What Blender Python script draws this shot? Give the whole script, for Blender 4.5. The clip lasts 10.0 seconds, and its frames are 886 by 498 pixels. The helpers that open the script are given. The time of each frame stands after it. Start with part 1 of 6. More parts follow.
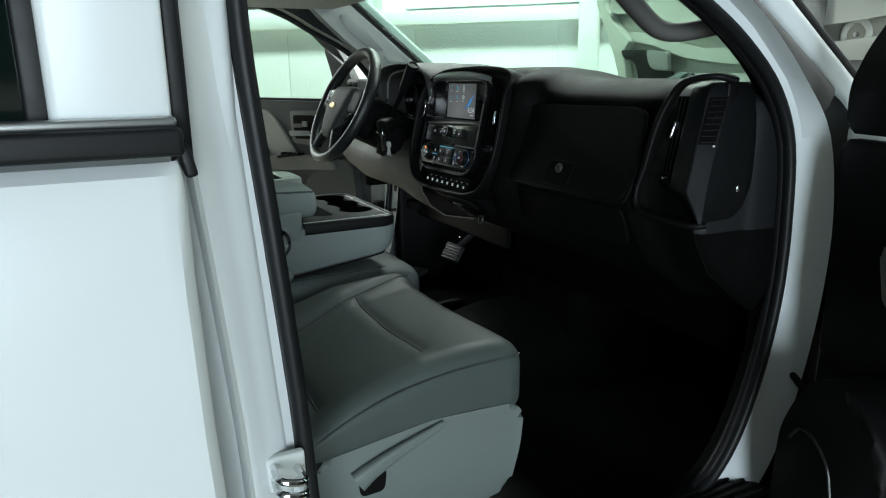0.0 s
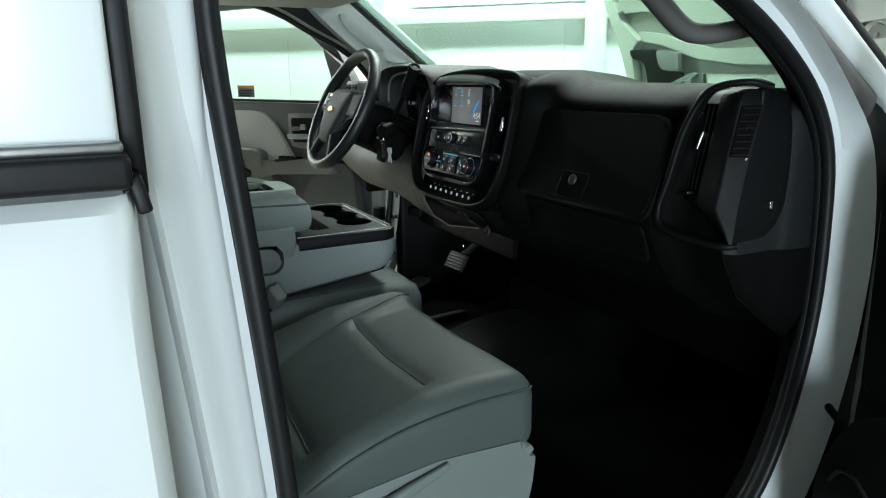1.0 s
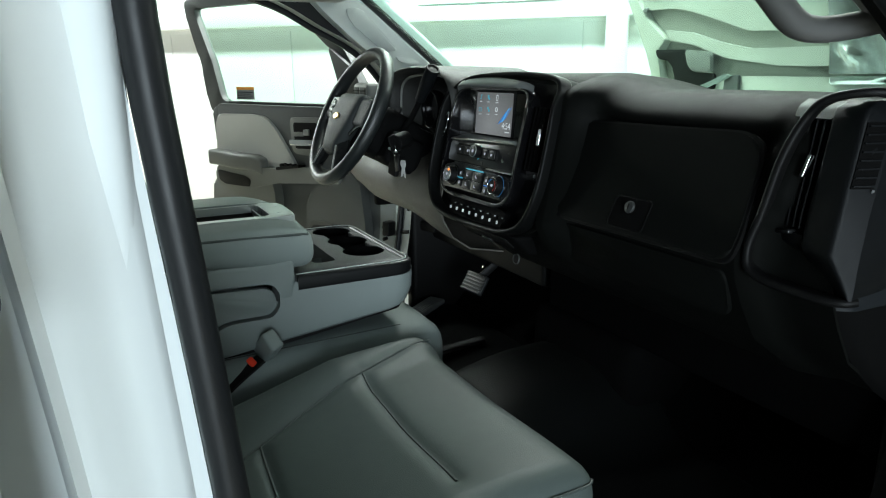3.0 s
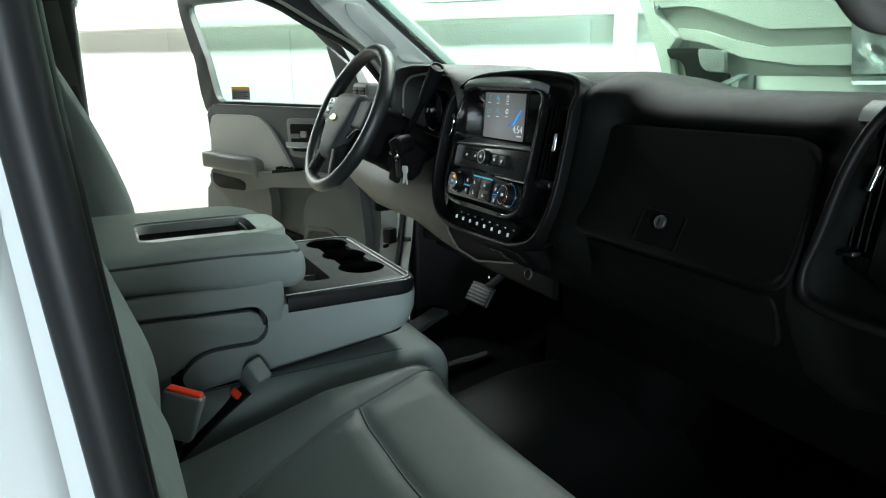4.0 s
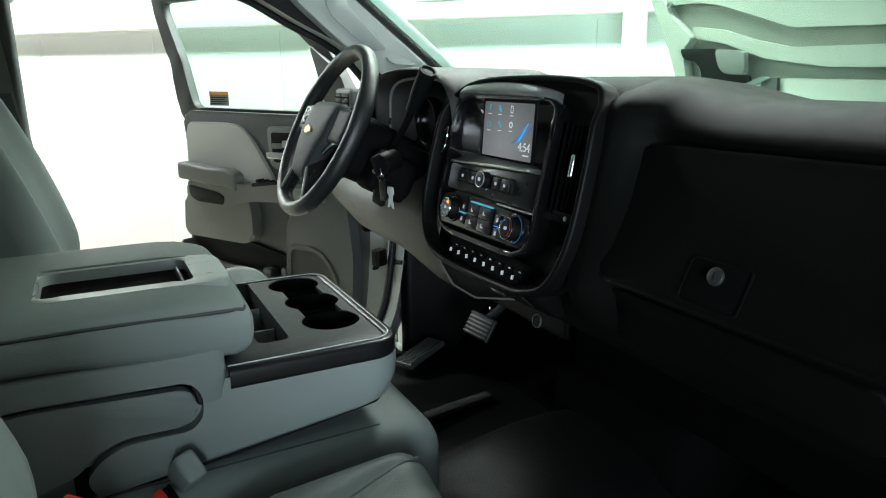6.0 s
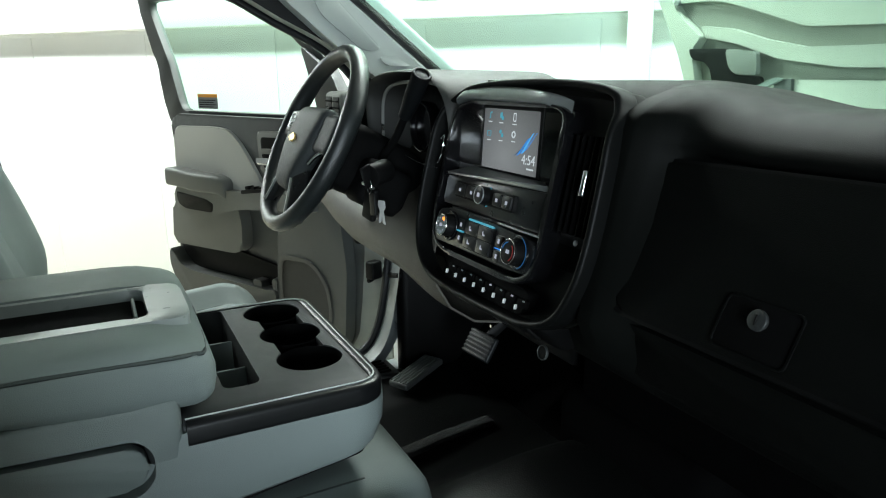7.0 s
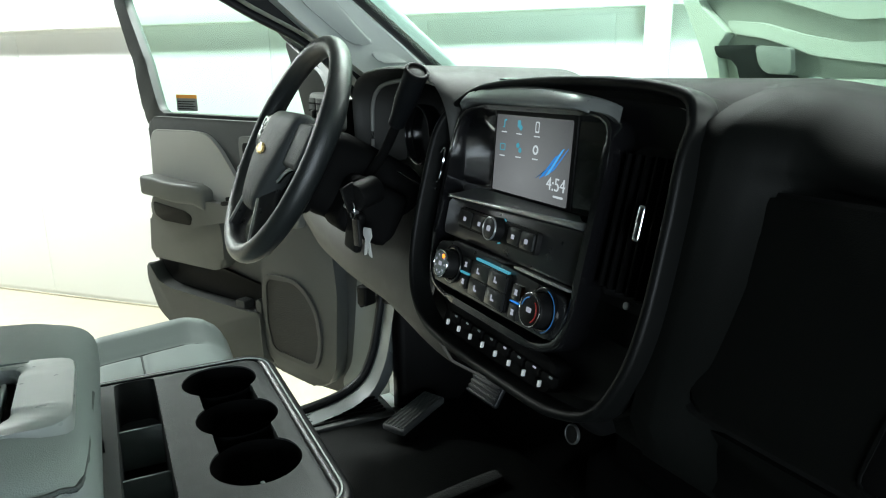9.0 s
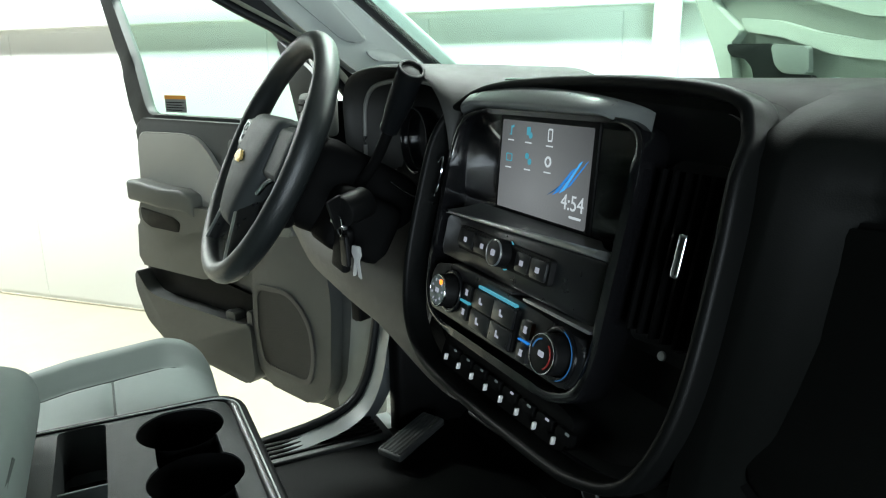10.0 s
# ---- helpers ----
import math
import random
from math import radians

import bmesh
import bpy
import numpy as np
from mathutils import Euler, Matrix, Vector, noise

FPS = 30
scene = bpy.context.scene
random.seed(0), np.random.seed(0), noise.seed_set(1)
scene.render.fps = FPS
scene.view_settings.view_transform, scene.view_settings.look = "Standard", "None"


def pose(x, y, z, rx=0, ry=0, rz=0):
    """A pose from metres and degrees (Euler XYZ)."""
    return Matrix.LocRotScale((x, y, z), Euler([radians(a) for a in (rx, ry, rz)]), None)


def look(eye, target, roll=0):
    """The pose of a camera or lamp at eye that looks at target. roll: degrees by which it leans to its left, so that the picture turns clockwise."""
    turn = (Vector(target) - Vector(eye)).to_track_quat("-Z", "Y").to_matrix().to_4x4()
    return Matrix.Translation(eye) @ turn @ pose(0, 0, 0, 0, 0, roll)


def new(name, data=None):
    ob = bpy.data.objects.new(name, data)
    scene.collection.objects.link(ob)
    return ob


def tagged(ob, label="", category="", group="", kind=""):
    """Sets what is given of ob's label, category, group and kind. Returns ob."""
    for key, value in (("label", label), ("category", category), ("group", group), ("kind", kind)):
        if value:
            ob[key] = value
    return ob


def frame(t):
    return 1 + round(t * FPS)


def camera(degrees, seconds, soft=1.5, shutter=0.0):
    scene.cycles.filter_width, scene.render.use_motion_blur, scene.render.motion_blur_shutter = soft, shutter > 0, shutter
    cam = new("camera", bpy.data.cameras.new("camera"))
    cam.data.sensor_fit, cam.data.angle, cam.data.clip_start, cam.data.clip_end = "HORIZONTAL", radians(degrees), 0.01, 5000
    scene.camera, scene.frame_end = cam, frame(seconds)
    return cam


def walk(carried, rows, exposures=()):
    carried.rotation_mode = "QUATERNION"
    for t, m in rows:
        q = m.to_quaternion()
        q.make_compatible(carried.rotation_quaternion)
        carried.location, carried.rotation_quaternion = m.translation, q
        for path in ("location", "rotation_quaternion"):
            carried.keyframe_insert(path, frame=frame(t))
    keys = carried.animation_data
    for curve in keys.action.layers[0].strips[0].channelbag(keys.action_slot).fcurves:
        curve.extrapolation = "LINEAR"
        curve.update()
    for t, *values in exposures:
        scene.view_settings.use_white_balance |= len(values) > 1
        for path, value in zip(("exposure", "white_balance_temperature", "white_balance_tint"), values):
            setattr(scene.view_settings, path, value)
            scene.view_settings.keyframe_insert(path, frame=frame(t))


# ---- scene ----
cam = camera(66.0, 10.0, soft=1.1)
PATH = [
    (0, (1.594, -0.832, 1.553), (-0.123, 0.067, 1.058), -0.6),
    (0.5, (1.544, -0.803, 1.553), (-0.174, 0.093, 1.057), -0.6),
    (1, (1.496, -0.785, 1.563), (-0.223, 0.108, 1.065), -0.6),
    (1.5, (1.447, -0.766, 1.566), (-0.274, 0.123, 1.069), -0.5),
    (2, (1.389, -0.747, 1.569), (-0.334, 0.14, 1.072), -0.5),
    (2.5, (1.327, -0.729, 1.572), (-0.397, 0.155, 1.073), -0.5),
    (4, (1.154, -0.661, 1.569), (-0.572, 0.217, 1.069), -0.4),
    (4.5, (1.101, -0.631, 1.566), (-0.627, 0.246, 1.069), -0.5),
    (5, (1.049, -0.601, 1.566), (-0.678, 0.275, 1.068), -0.5),
    (5.5, (0.997, -0.568, 1.57), (-0.73, 0.309, 1.074), -0.5),
    (7, (0.843, -0.473, 1.58), (-0.887, 0.4, 1.084), -0.6),
    (7.5, (0.792, -0.443, 1.581), (-0.939, 0.428, 1.085), -0.6),
    (8, (0.735, -0.417, 1.577), (-0.996, 0.454, 1.081), -0.5),
    (8.5, (0.681, -0.386, 1.574), (-1.053, 0.478, 1.079), -0.6),
    (9, (0.63, -0.359, 1.576), (-1.105, 0.503, 1.08), -0.6),
    (9.5, (0.577, -0.33, 1.574), (-1.16, 0.53, 1.081), -0.6),
    (10, (0.534, -0.305, 1.575), (-1.205, 0.551, 1.079), -0.6),
]
EXPOSURES = [(0.0, 0.08), (1.0, 0.38), (2.5, 0.62), (4.5, 0.76), (10.0, 0.72)]
walk(cam, [(t, look(eye, target, roll)) for t, eye, target, roll in PATH], EXPOSURES)

# exposure of the clip's camera along the way
# ---- world and lights ----
world = bpy.data.worlds.new("world")
scene.world = world
world.use_nodes = True
world.node_tree.nodes["Background"].inputs[0].default_value = (0.8, 0.9, 1.0, 1)
world.node_tree.nodes["Background"].inputs[1].default_value = 0.2


# ---- materials ----
def mat(name, base, rough=0.5, metal=0.0, vary=0.12, scale=6.0, grain=0.0, grain_scale=600.0, coat=0.0, spec=0.5, rough_vary=0.08, coat_rough=0.06):
    """A principled surface: large stains, fine grain in colour and relief, and uneven gloss."""
    m = bpy.data.materials.new(name)
    m.use_nodes = True
    nt = m.node_tree
    b = nt.nodes["Principled BSDF"]
    tc = nt.nodes.new("ShaderNodeTexCoord")
    big = nt.nodes.new("ShaderNodeTexNoise")
    big.inputs["Scale"].default_value, big.inputs["Detail"].default_value = scale, 5
    nt.links.new(tc.outputs["Object"], big.inputs["Vector"])
    ramp = nt.nodes.new("ShaderNodeMapRange")
    ramp.inputs["To Min"].default_value, ramp.inputs["To Max"].default_value = 1 - vary, 1 + vary
    nt.links.new(big.outputs["Fac"], ramp.inputs["Value"])
    mul = nt.nodes.new("ShaderNodeVectorMath")
    mul.operation = "SCALE"
    mul.inputs[0].default_value = base
    nt.links.new(ramp.outputs["Result"], mul.inputs["Scale"])
    nt.links.new(mul.outputs[0], b.inputs["Base Color"])
    rr = nt.nodes.new("ShaderNodeMapRange")
    rr.inputs["To Min"].default_value, rr.inputs["To Max"].default_value = max(0.02, rough - rough_vary), min(1, rough + rough_vary)
    fine = nt.nodes.new("ShaderNodeTexNoise")
    fine.inputs["Scale"].default_value, fine.inputs["Detail"].default_value = scale * 9, 3
    nt.links.new(tc.outputs["Object"], fine.inputs["Vector"])
    nt.links.new(fine.outputs["Fac"], rr.inputs["Value"])
    nt.links.new(rr.outputs["Result"], b.inputs["Roughness"])
    b.inputs["Metallic"].default_value = metal
    b.inputs["Coat Weight"].default_value = coat
    b.inputs["Coat Roughness"].default_value = coat_rough
    b.inputs["Specular IOR Level"].default_value = spec
    if grain:
        v = nt.nodes.new("ShaderNodeTexVoronoi")
        v.inputs["Scale"].default_value = grain_scale
        nt.links.new(tc.outputs["Object"], v.inputs["Vector"])
        bump = nt.nodes.new("ShaderNodeBump")
        bump.inputs["Strength"].default_value, bump.inputs["Distance"].default_value = grain, 0.001
        nt.links.new(v.outputs["Distance"], bump.inputs["Height"])
        nt.links.new(bump.outputs["Normal"], b.inputs["Normal"])
    return m


def glass(name, tint, gloss=0.03):
    m = bpy.data.materials.new(name)
    m.use_nodes = True
    nt = m.node_tree
    nt.nodes.remove(nt.nodes["Principled BSDF"])
    out = nt.nodes["Material Output"]
    tr, gl, mix, lw, pw, ma = (nt.nodes.new(k) for k in ("ShaderNodeBsdfTransparent", "ShaderNodeBsdfGlossy", "ShaderNodeMixShader", "ShaderNodeLayerWeight", "ShaderNodeMath", "ShaderNodeMath"))
    tr.inputs[0].default_value = (*tint, 1)
    gl.inputs["Roughness"].default_value = 0.01
    pw.operation, ma.operation = "POWER", "MULTIPLY_ADD"
    pw.inputs[1].default_value = 5.0
    ma.inputs[1].default_value, ma.inputs[2].default_value = 0.5, gloss
    nt.links.new(lw.outputs["Facing"], pw.inputs[0])
    nt.links.new(pw.outputs[0], ma.inputs[0])
    nt.links.new(ma.outputs[0], mix.inputs[0])
    nt.links.new(tr.outputs[0], mix.inputs[1])
    nt.links.new(gl.outputs[0], mix.inputs[2])
    nt.links.new(mix.outputs[0], out.inputs[0])
    return m


def glow(name, color, strength):
    m = bpy.data.materials.new(name)
    m.use_nodes = True
    b = m.node_tree.nodes["Principled BSDF"]
    b.inputs["Base Color"].default_value = (0.01, 0.01, 0.01, 1)
    b.inputs["Roughness"].default_value = 0.25
    b.inputs["Emission Color"].default_value = (*color, 1)
    b.inputs["Emission Strength"].default_value = strength
    return m


def lit_screen(name):
    """A display with a dark grey ground that is lighter towards its middle."""
    m = glow(name, (0.05, 0.06, 0.065), 1.0)
    nt = m.node_tree
    b = nt.nodes["Principled BSDF"]
    tc = nt.nodes.new("ShaderNodeTexCoord")
    gr = nt.nodes.new("ShaderNodeTexGradient")
    gr.gradient_type = "SPHERICAL"
    mp = nt.nodes.new("ShaderNodeMapping")
    mp.inputs["Location"].default_value, mp.inputs["Scale"].default_value = (0.1, 0.2, 0), (6, 9, 9)
    rp = nt.nodes.new("ShaderNodeValToRGB")
    rp.color_ramp.elements[0].color, rp.color_ramp.elements[1].color = (0.018, 0.020, 0.021, 1), (0.125, 0.135, 0.140, 1)
    nt.links.new(tc.outputs["Object"], mp.inputs[0])
    nt.links.new(mp.outputs[0], gr.inputs[0])
    nt.links.new(gr.outputs["Fac"], rp.inputs[0])
    nt.links.new(rp.outputs[0], b.inputs["Emission Color"])
    b.inputs["Roughness"].default_value = 0.18
    return m


WHITE = mat("white_paint", (0.78, 0.83, 0.84), 0.42, 0.0, 0.02, 2.0, coat=0.35, coat_rough=0.22)
WHITE_IN = mat("white_inner_paint", (0.66, 0.70, 0.68), 0.38, 0.0, 0.05, 5.0, coat=0.2)
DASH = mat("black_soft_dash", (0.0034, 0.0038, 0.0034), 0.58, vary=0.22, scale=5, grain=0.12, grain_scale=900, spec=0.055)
DASH_END = mat("satin_dash_end", (0.0082, 0.0098, 0.0115), 0.48, vary=0.12, scale=4, grain=0.15, grain_scale=900, spec=0.20)
RIMM = mat("satin_stack_rim", (0.0032, 0.0035, 0.0034), 0.46, vary=0.12, scale=8, grain=0.08, grain_scale=1100, spec=0.10)
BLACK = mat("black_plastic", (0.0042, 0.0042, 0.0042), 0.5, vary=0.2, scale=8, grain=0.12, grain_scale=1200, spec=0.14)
GLOSS = mat("gloss_black", (0.004, 0.004, 0.0045), 0.16, vary=0.1, scale=8, coat=0.3)
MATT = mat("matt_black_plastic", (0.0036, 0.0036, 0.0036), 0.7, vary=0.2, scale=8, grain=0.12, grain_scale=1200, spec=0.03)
FACE = mat("black_face", (0.004, 0.004, 0.0045), 0.32, vary=0.12, scale=8, spec=0.14)
SATIN = mat("satin_black_trim", (0.010, 0.0105, 0.011), 0.30, vary=0.1, scale=8)
PODM = mat("pod_plastic", (0.0040, 0.0046, 0.0052), 0.50, vary=0.12, scale=8, grain=0.12, grain_scale=1100, spec=0.14)
# Satin trim lightened so that the brow's reflected shine is in its colour.
SATIN_LT = mat("satin_brow", (0.120, 0.128, 0.124), 0.30, 0.0, 0.08, 8)
# Grey put into the screen ledge for the light that it catches.
SILLM = mat("lit_sill_grey", (0.050, 0.054, 0.052), 0.34, 0.0, 0.1, 10)
SILVER = mat("satin_silver", (0.42, 0.43, 0.43), 0.32, 0.9, 0.06, 12)
CHROME = mat("chrome", (0.75, 0.76, 0.77), 0.10, 1.0, 0.03, 10, rough_vary=0.03)
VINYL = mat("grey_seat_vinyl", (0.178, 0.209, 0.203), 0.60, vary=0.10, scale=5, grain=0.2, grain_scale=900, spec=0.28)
# Seat vinyl darkened, to put the passenger cushion's shade into its colour.
SEATV = mat("shaded_seat_vinyl", (0.066, 0.083, 0.078), 0.50, vary=0.10, scale=5, grain=0.25, grain_scale=900, spec=0.35)
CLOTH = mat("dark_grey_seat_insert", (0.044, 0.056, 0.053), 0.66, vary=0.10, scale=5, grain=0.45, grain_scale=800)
GREYPL = mat("grey_plastic", (0.162, 0.190, 0.184), 0.48, vary=0.08, scale=6, grain=0.25, grain_scale=900)
DOORLT = mat("light_grey_door_pad", (0.44, 0.44, 0.415), 0.60, vary=0.07, scale=5, grain=0.3, grain_scale=800)
DOORMD = mat("mid_grey_door_panel", (0.155, 0.158, 0.147), 0.55, vary=0.08, scale=5, grain=0.3, grain_scale=900)
DOORDK = mat("dark_grey_door_trim", (0.068, 0.072, 0.071), 0.48, vary=0.08, scale=5, grain=0.25, grain_scale=900)
TAUPE = mat("taupe_lower_dash", (0.070, 0.064, 0.053), 0.55, vary=0.10, scale=5, grain=0.3, grain_scale=900)
RUBBER = mat("black_rubber", (0.007, 0.008, 0.009), 0.46, vary=0.12, scale=7, spec=0.3)
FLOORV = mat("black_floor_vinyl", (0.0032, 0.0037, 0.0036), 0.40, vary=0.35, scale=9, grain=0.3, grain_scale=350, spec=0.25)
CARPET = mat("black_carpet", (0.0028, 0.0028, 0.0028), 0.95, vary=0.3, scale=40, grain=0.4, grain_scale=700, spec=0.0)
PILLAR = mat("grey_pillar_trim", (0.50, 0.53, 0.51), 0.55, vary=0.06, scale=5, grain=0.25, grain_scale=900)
PILLARM = mat("pillar_grey_shaded", (0.40, 0.425, 0.41), 0.5, vary=0.06, scale=5, grain=0.25, grain_scale=900)
PILLARD = mat("dark_pillar_trim", (0.055, 0.062, 0.061), 0.55, vary=0.06, scale=5, grain=0.25, grain_scale=900)
RED = mat("red_button", (0.85, 0.055, 0.02), 0.35, vary=0.05)
ORANGE = mat("orange_print", (0.9, 0.36, 0.03), 0.5, vary=0.04)
LABELG = mat("grey_print", (0.22, 0.24, 0.24), 0.5, vary=0.08, scale=60)
GOLD = mat("gold_badge", (0.70, 0.50, 0.20), 0.28, 0.7, 0.06, 30)
WALL = mat("white_wall_paint", (0.86, 0.87, 0.86), 0.6, vary=0.03, scale=1.2, rough_vary=0.1)
# For the unseen walls and ceiling, kept dark to limit bounced light.
GREYWALL = mat("grey_wall_paint", (0.16, 0.165, 0.165), 0.7, vary=0.06, scale=1.2)
FOILM = mat("bright_foil", (0.50, 0.51, 0.52), 0.22, 1.0, 0.10, 12)
# White jamb paint darkened, standing in for shade in the driver's door opening.
JAMBM = mat("shaded_white_jamb", (0.23, 0.25, 0.25), 0.42, vary=0.25, scale=9, coat=0.2, coat_rough=0.2)
SPECK = mat("speckled_carpet_edge", (0.020, 0.021, 0.020), 0.8, vary=0.6, scale=60, grain=0.8, grain_scale=260)
# Post cover grey darkened for the shaded right side; also the speaker rim.
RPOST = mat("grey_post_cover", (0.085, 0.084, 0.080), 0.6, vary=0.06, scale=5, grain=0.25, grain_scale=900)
CONC = mat("pale_concrete", (0.43, 0.39, 0.30), 0.5, vary=0.14, scale=1.6, grain=0.1, grain_scale=60)
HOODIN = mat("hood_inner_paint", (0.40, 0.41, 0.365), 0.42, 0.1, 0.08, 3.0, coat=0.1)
# Hood inner paint darkened, for the shade behind and between its ribs.
HOODDK = mat("hood_inner_shaded", (0.23, 0.235, 0.205), 0.5, 0.1, 0.10, 3.0)
KEYM = mat("cut_key_metal", (0.62, 0.62, 0.60), 0.45, 0.4, 0.10, 60)
FRAMEM = mat("dark_window_frame", (0.060, 0.064, 0.063), 0.5, vary=0.1, scale=6, grain=0.1, grain_scale=900)
DKMETAL = mat("dull_dark_metal", (0.10, 0.105, 0.105), 0.42, 0.8, 0.12, 30)
METAL = mat("bare_metal", (0.35, 0.36, 0.37), 0.35, 0.9, 0.12, 20)
CARD = mat("headliner", (0.50, 0.51, 0.49), 0.9, vary=0.06, scale=8, grain=0.3, grain_scale=500)
WSHIELD = glass("green_windshield_glass", (0.79, 0.93, 0.86))
DGLASS = glass("green_door_glass", (0.84, 0.97, 0.91))
PRIV = glass("dark_privacy_glass", (0.10, 0.15, 0.14))
SCREEN = lit_screen("lit_display")
ICON = glow("icon_white", (0.75, 0.85, 0.9), 0.42)
CYAN = glow("icon_cyan", (0.10, 0.60, 0.80), 0.30)
BLUE = glow("screen_blue", (0.02, 0.24, 0.75), 0.50)
BLUE2 = glow("screen_blue_bright", (0.05, 0.42, 0.95), 0.55)
BLUED = glow("screen_blue_dark", (0.02, 0.13, 0.32), 0.36)
ORNG = glow("orange_pointer", (1.0, 0.22, 0.02), 1.6)
REDG = glow("red_arc", (0.7, 0.03, 0.02), 0.09)
KEYW = glow("button_legend", (0.62, 0.68, 0.80), 0.28)


# ---- mesh helpers ----
def part(name, bm, material, parent=None, label="", sharp=35.0, smooth=True):
    """Links a bmesh as ONE mesh object under a thing or under a part."""
    bmesh.ops.recalc_face_normals(bm, faces=bm.faces)
    me = bpy.data.meshes.new(name)
    bm.to_mesh(me)
    bm.free()
    if smooth:
        me.shade_smooth()
        me.set_sharp_from_angle(angle=radians(sharp))
    me.materials.append(material)
    ob = new(name, me)
    if parent is not None:
        ob.parent = parent
    if label:
        ob["label"] = label
    return ob


def thing(name, label, category, group="", kind="", m=None):
    e = new(name)
    e.empty_display_size = 0.1
    if m is not None:
        e.matrix_world = m
    return tagged(e, label, category, group, kind)


def lattice(half, r, n):
    """Sample positions along one axis of a rounded box."""
    k = 3
    a = [-half + r * (1 - math.cos(i / k * math.pi / 2)) for i in range(k)]
    inner = half - r
    mid = [-inner + 2 * inner * i / max(1, n) for i in range(n + 1)]
    return a + mid + [-v for v in reversed(a)]


def rbox(c, half, r, n=(2, 2, 2), deform=None, m=None, bm=None):
    """A box with rounded edges and n inner segments an axis; deform moves its local points."""
    bm = bm or bmesh.new()
    half = Vector(half)
    r = min(r, *[h * 0.98 for h in half])
    ax = [lattice(half[i], r, n[i]) for i in range(3)]
    cnt = [len(a) for a in ax]
    seen = {}
    c = Vector(c)

    def vert(i, j, k):
        key = (i, j, k)
        if key not in seen:
            p = Vector((ax[0][i], ax[1][j], ax[2][k]))
            q = Vector([max(-(half[a] - r), min(half[a] - r, p[a])) for a in range(3)])
            d = p - q
            if d.length > 1e-9:
                p = q + d.normalized() * r
            if deform:
                p = Vector(deform(p))
            p = c + p
            if m is not None:
                p = m @ p
            seen[key] = bm.verts.new(p)
        return seen[key]

    for a in range(3):
        b, d = (a + 1) % 3, (a + 2) % 3
        for side in (0, cnt[a] - 1):
            for i in range(cnt[b] - 1):
                for j in range(cnt[d] - 1):
                    vs = []
                    for u, v in ((i, j), (i + 1, j), (i + 1, j + 1), (i, j + 1)):
                        idx = [0, 0, 0]
                        idx[a], idx[b], idx[d] = side, u, v
                        vs.append(vert(*idx))
                    try:
                        bm.faces.new(vs)
                    except ValueError:
                        pass
    return bm


def prism(outline, depth, m, bevel=0.0, seg=2, bm=None):
    """Extrudes a flat outline (x, y) from 0 to depth along the local z of the pose m, with rounded rims on the far side."""
    bm2 = bmesh.new()
    lo = [bm2.verts.new((x, y, 0)) for x, y in outline]
    hi = [bm2.verts.new((x, y, depth)) for x, y in outline]
    k = len(outline)
    bm2.faces.new(lo[::-1])
    top = bm2.faces.new(hi)
    for i in range(k):
        bm2.faces.new((lo[i], lo[(i + 1) % k], hi[(i + 1) % k], hi[i]))
    if bevel:
        bmesh.ops.bevel(bm2, geom=list(top.edges), offset=bevel, segments=seg, profile=0.5, affect="EDGES", clamp_overlap=True)
    bm2.transform(m)
    if bm is None:
        return bm2
    join(bm, bm2)
    return bm


def join(bm, other):
    me = bpy.data.meshes.new("tmp")
    other.to_mesh(me)
    other.free()
    bm.from_mesh(me)
    bpy.data.meshes.remove(me)
    return bm


def rrect(w, h, r, k=5, cx=0.0, cy=0.0):
    out = []
    for qx, qy, a0 in ((1, 1, 0), (-1, 1, 90), (-1, -1, 180), (1, -1, 270)):
        for i in range(k + 1):
            a = radians(a0 + 90 * i / k)
            out.append((cx + qx * (w / 2 - r) + r * math.cos(a), cy + qy * (h / 2 - r) + r * math.sin(a)))
    return out


def circle(r, k=32, cx=0.0, cy=0.0, ry=None):
    return [(cx + r * math.cos(2 * math.pi * i / k), cy + (ry or r) * math.sin(2 * math.pi * i / k)) for i in range(k)]


def rounded(poly, r, k=4):
    """Rounds the corners of a polygon by about r."""
    out = []
    n = len(poly)
    for i in range(n):
        p, a, b = Vector(poly[i]), Vector(poly[i - 1]), Vector(poly[(i + 1) % n])
        da, db = (a - p), (b - p)
        ra = min(r, da.length * 0.45, db.length * 0.45)
        s, e = p + da.normalized() * ra, p + db.normalized() * ra
        for j in range(k + 1):
            t = j / k
            q = s * (1 - t) ** 2 + p * 2 * t * (1 - t) + e * t * t
            out.append((q.x, q.y))
    return out


def resample(poly, k):
    """k points at even steps round a closed outline."""
    pts = [Vector(p) for p in poly]
    n = len(pts)
    L = [0.0]
    for i in range(n):
        L.append(L[-1] + (pts[(i + 1) % n] - pts[i]).length)
    out = []
    j = 0
    for i in range(k):
        s = L[-1] * i / k
        while L[j + 1] < s:
            j += 1
        t = (s - L[j]) / max(1e-9, L[j + 1] - L[j])
        out.append(pts[j].lerp(pts[(j + 1) % n], t))
    return out


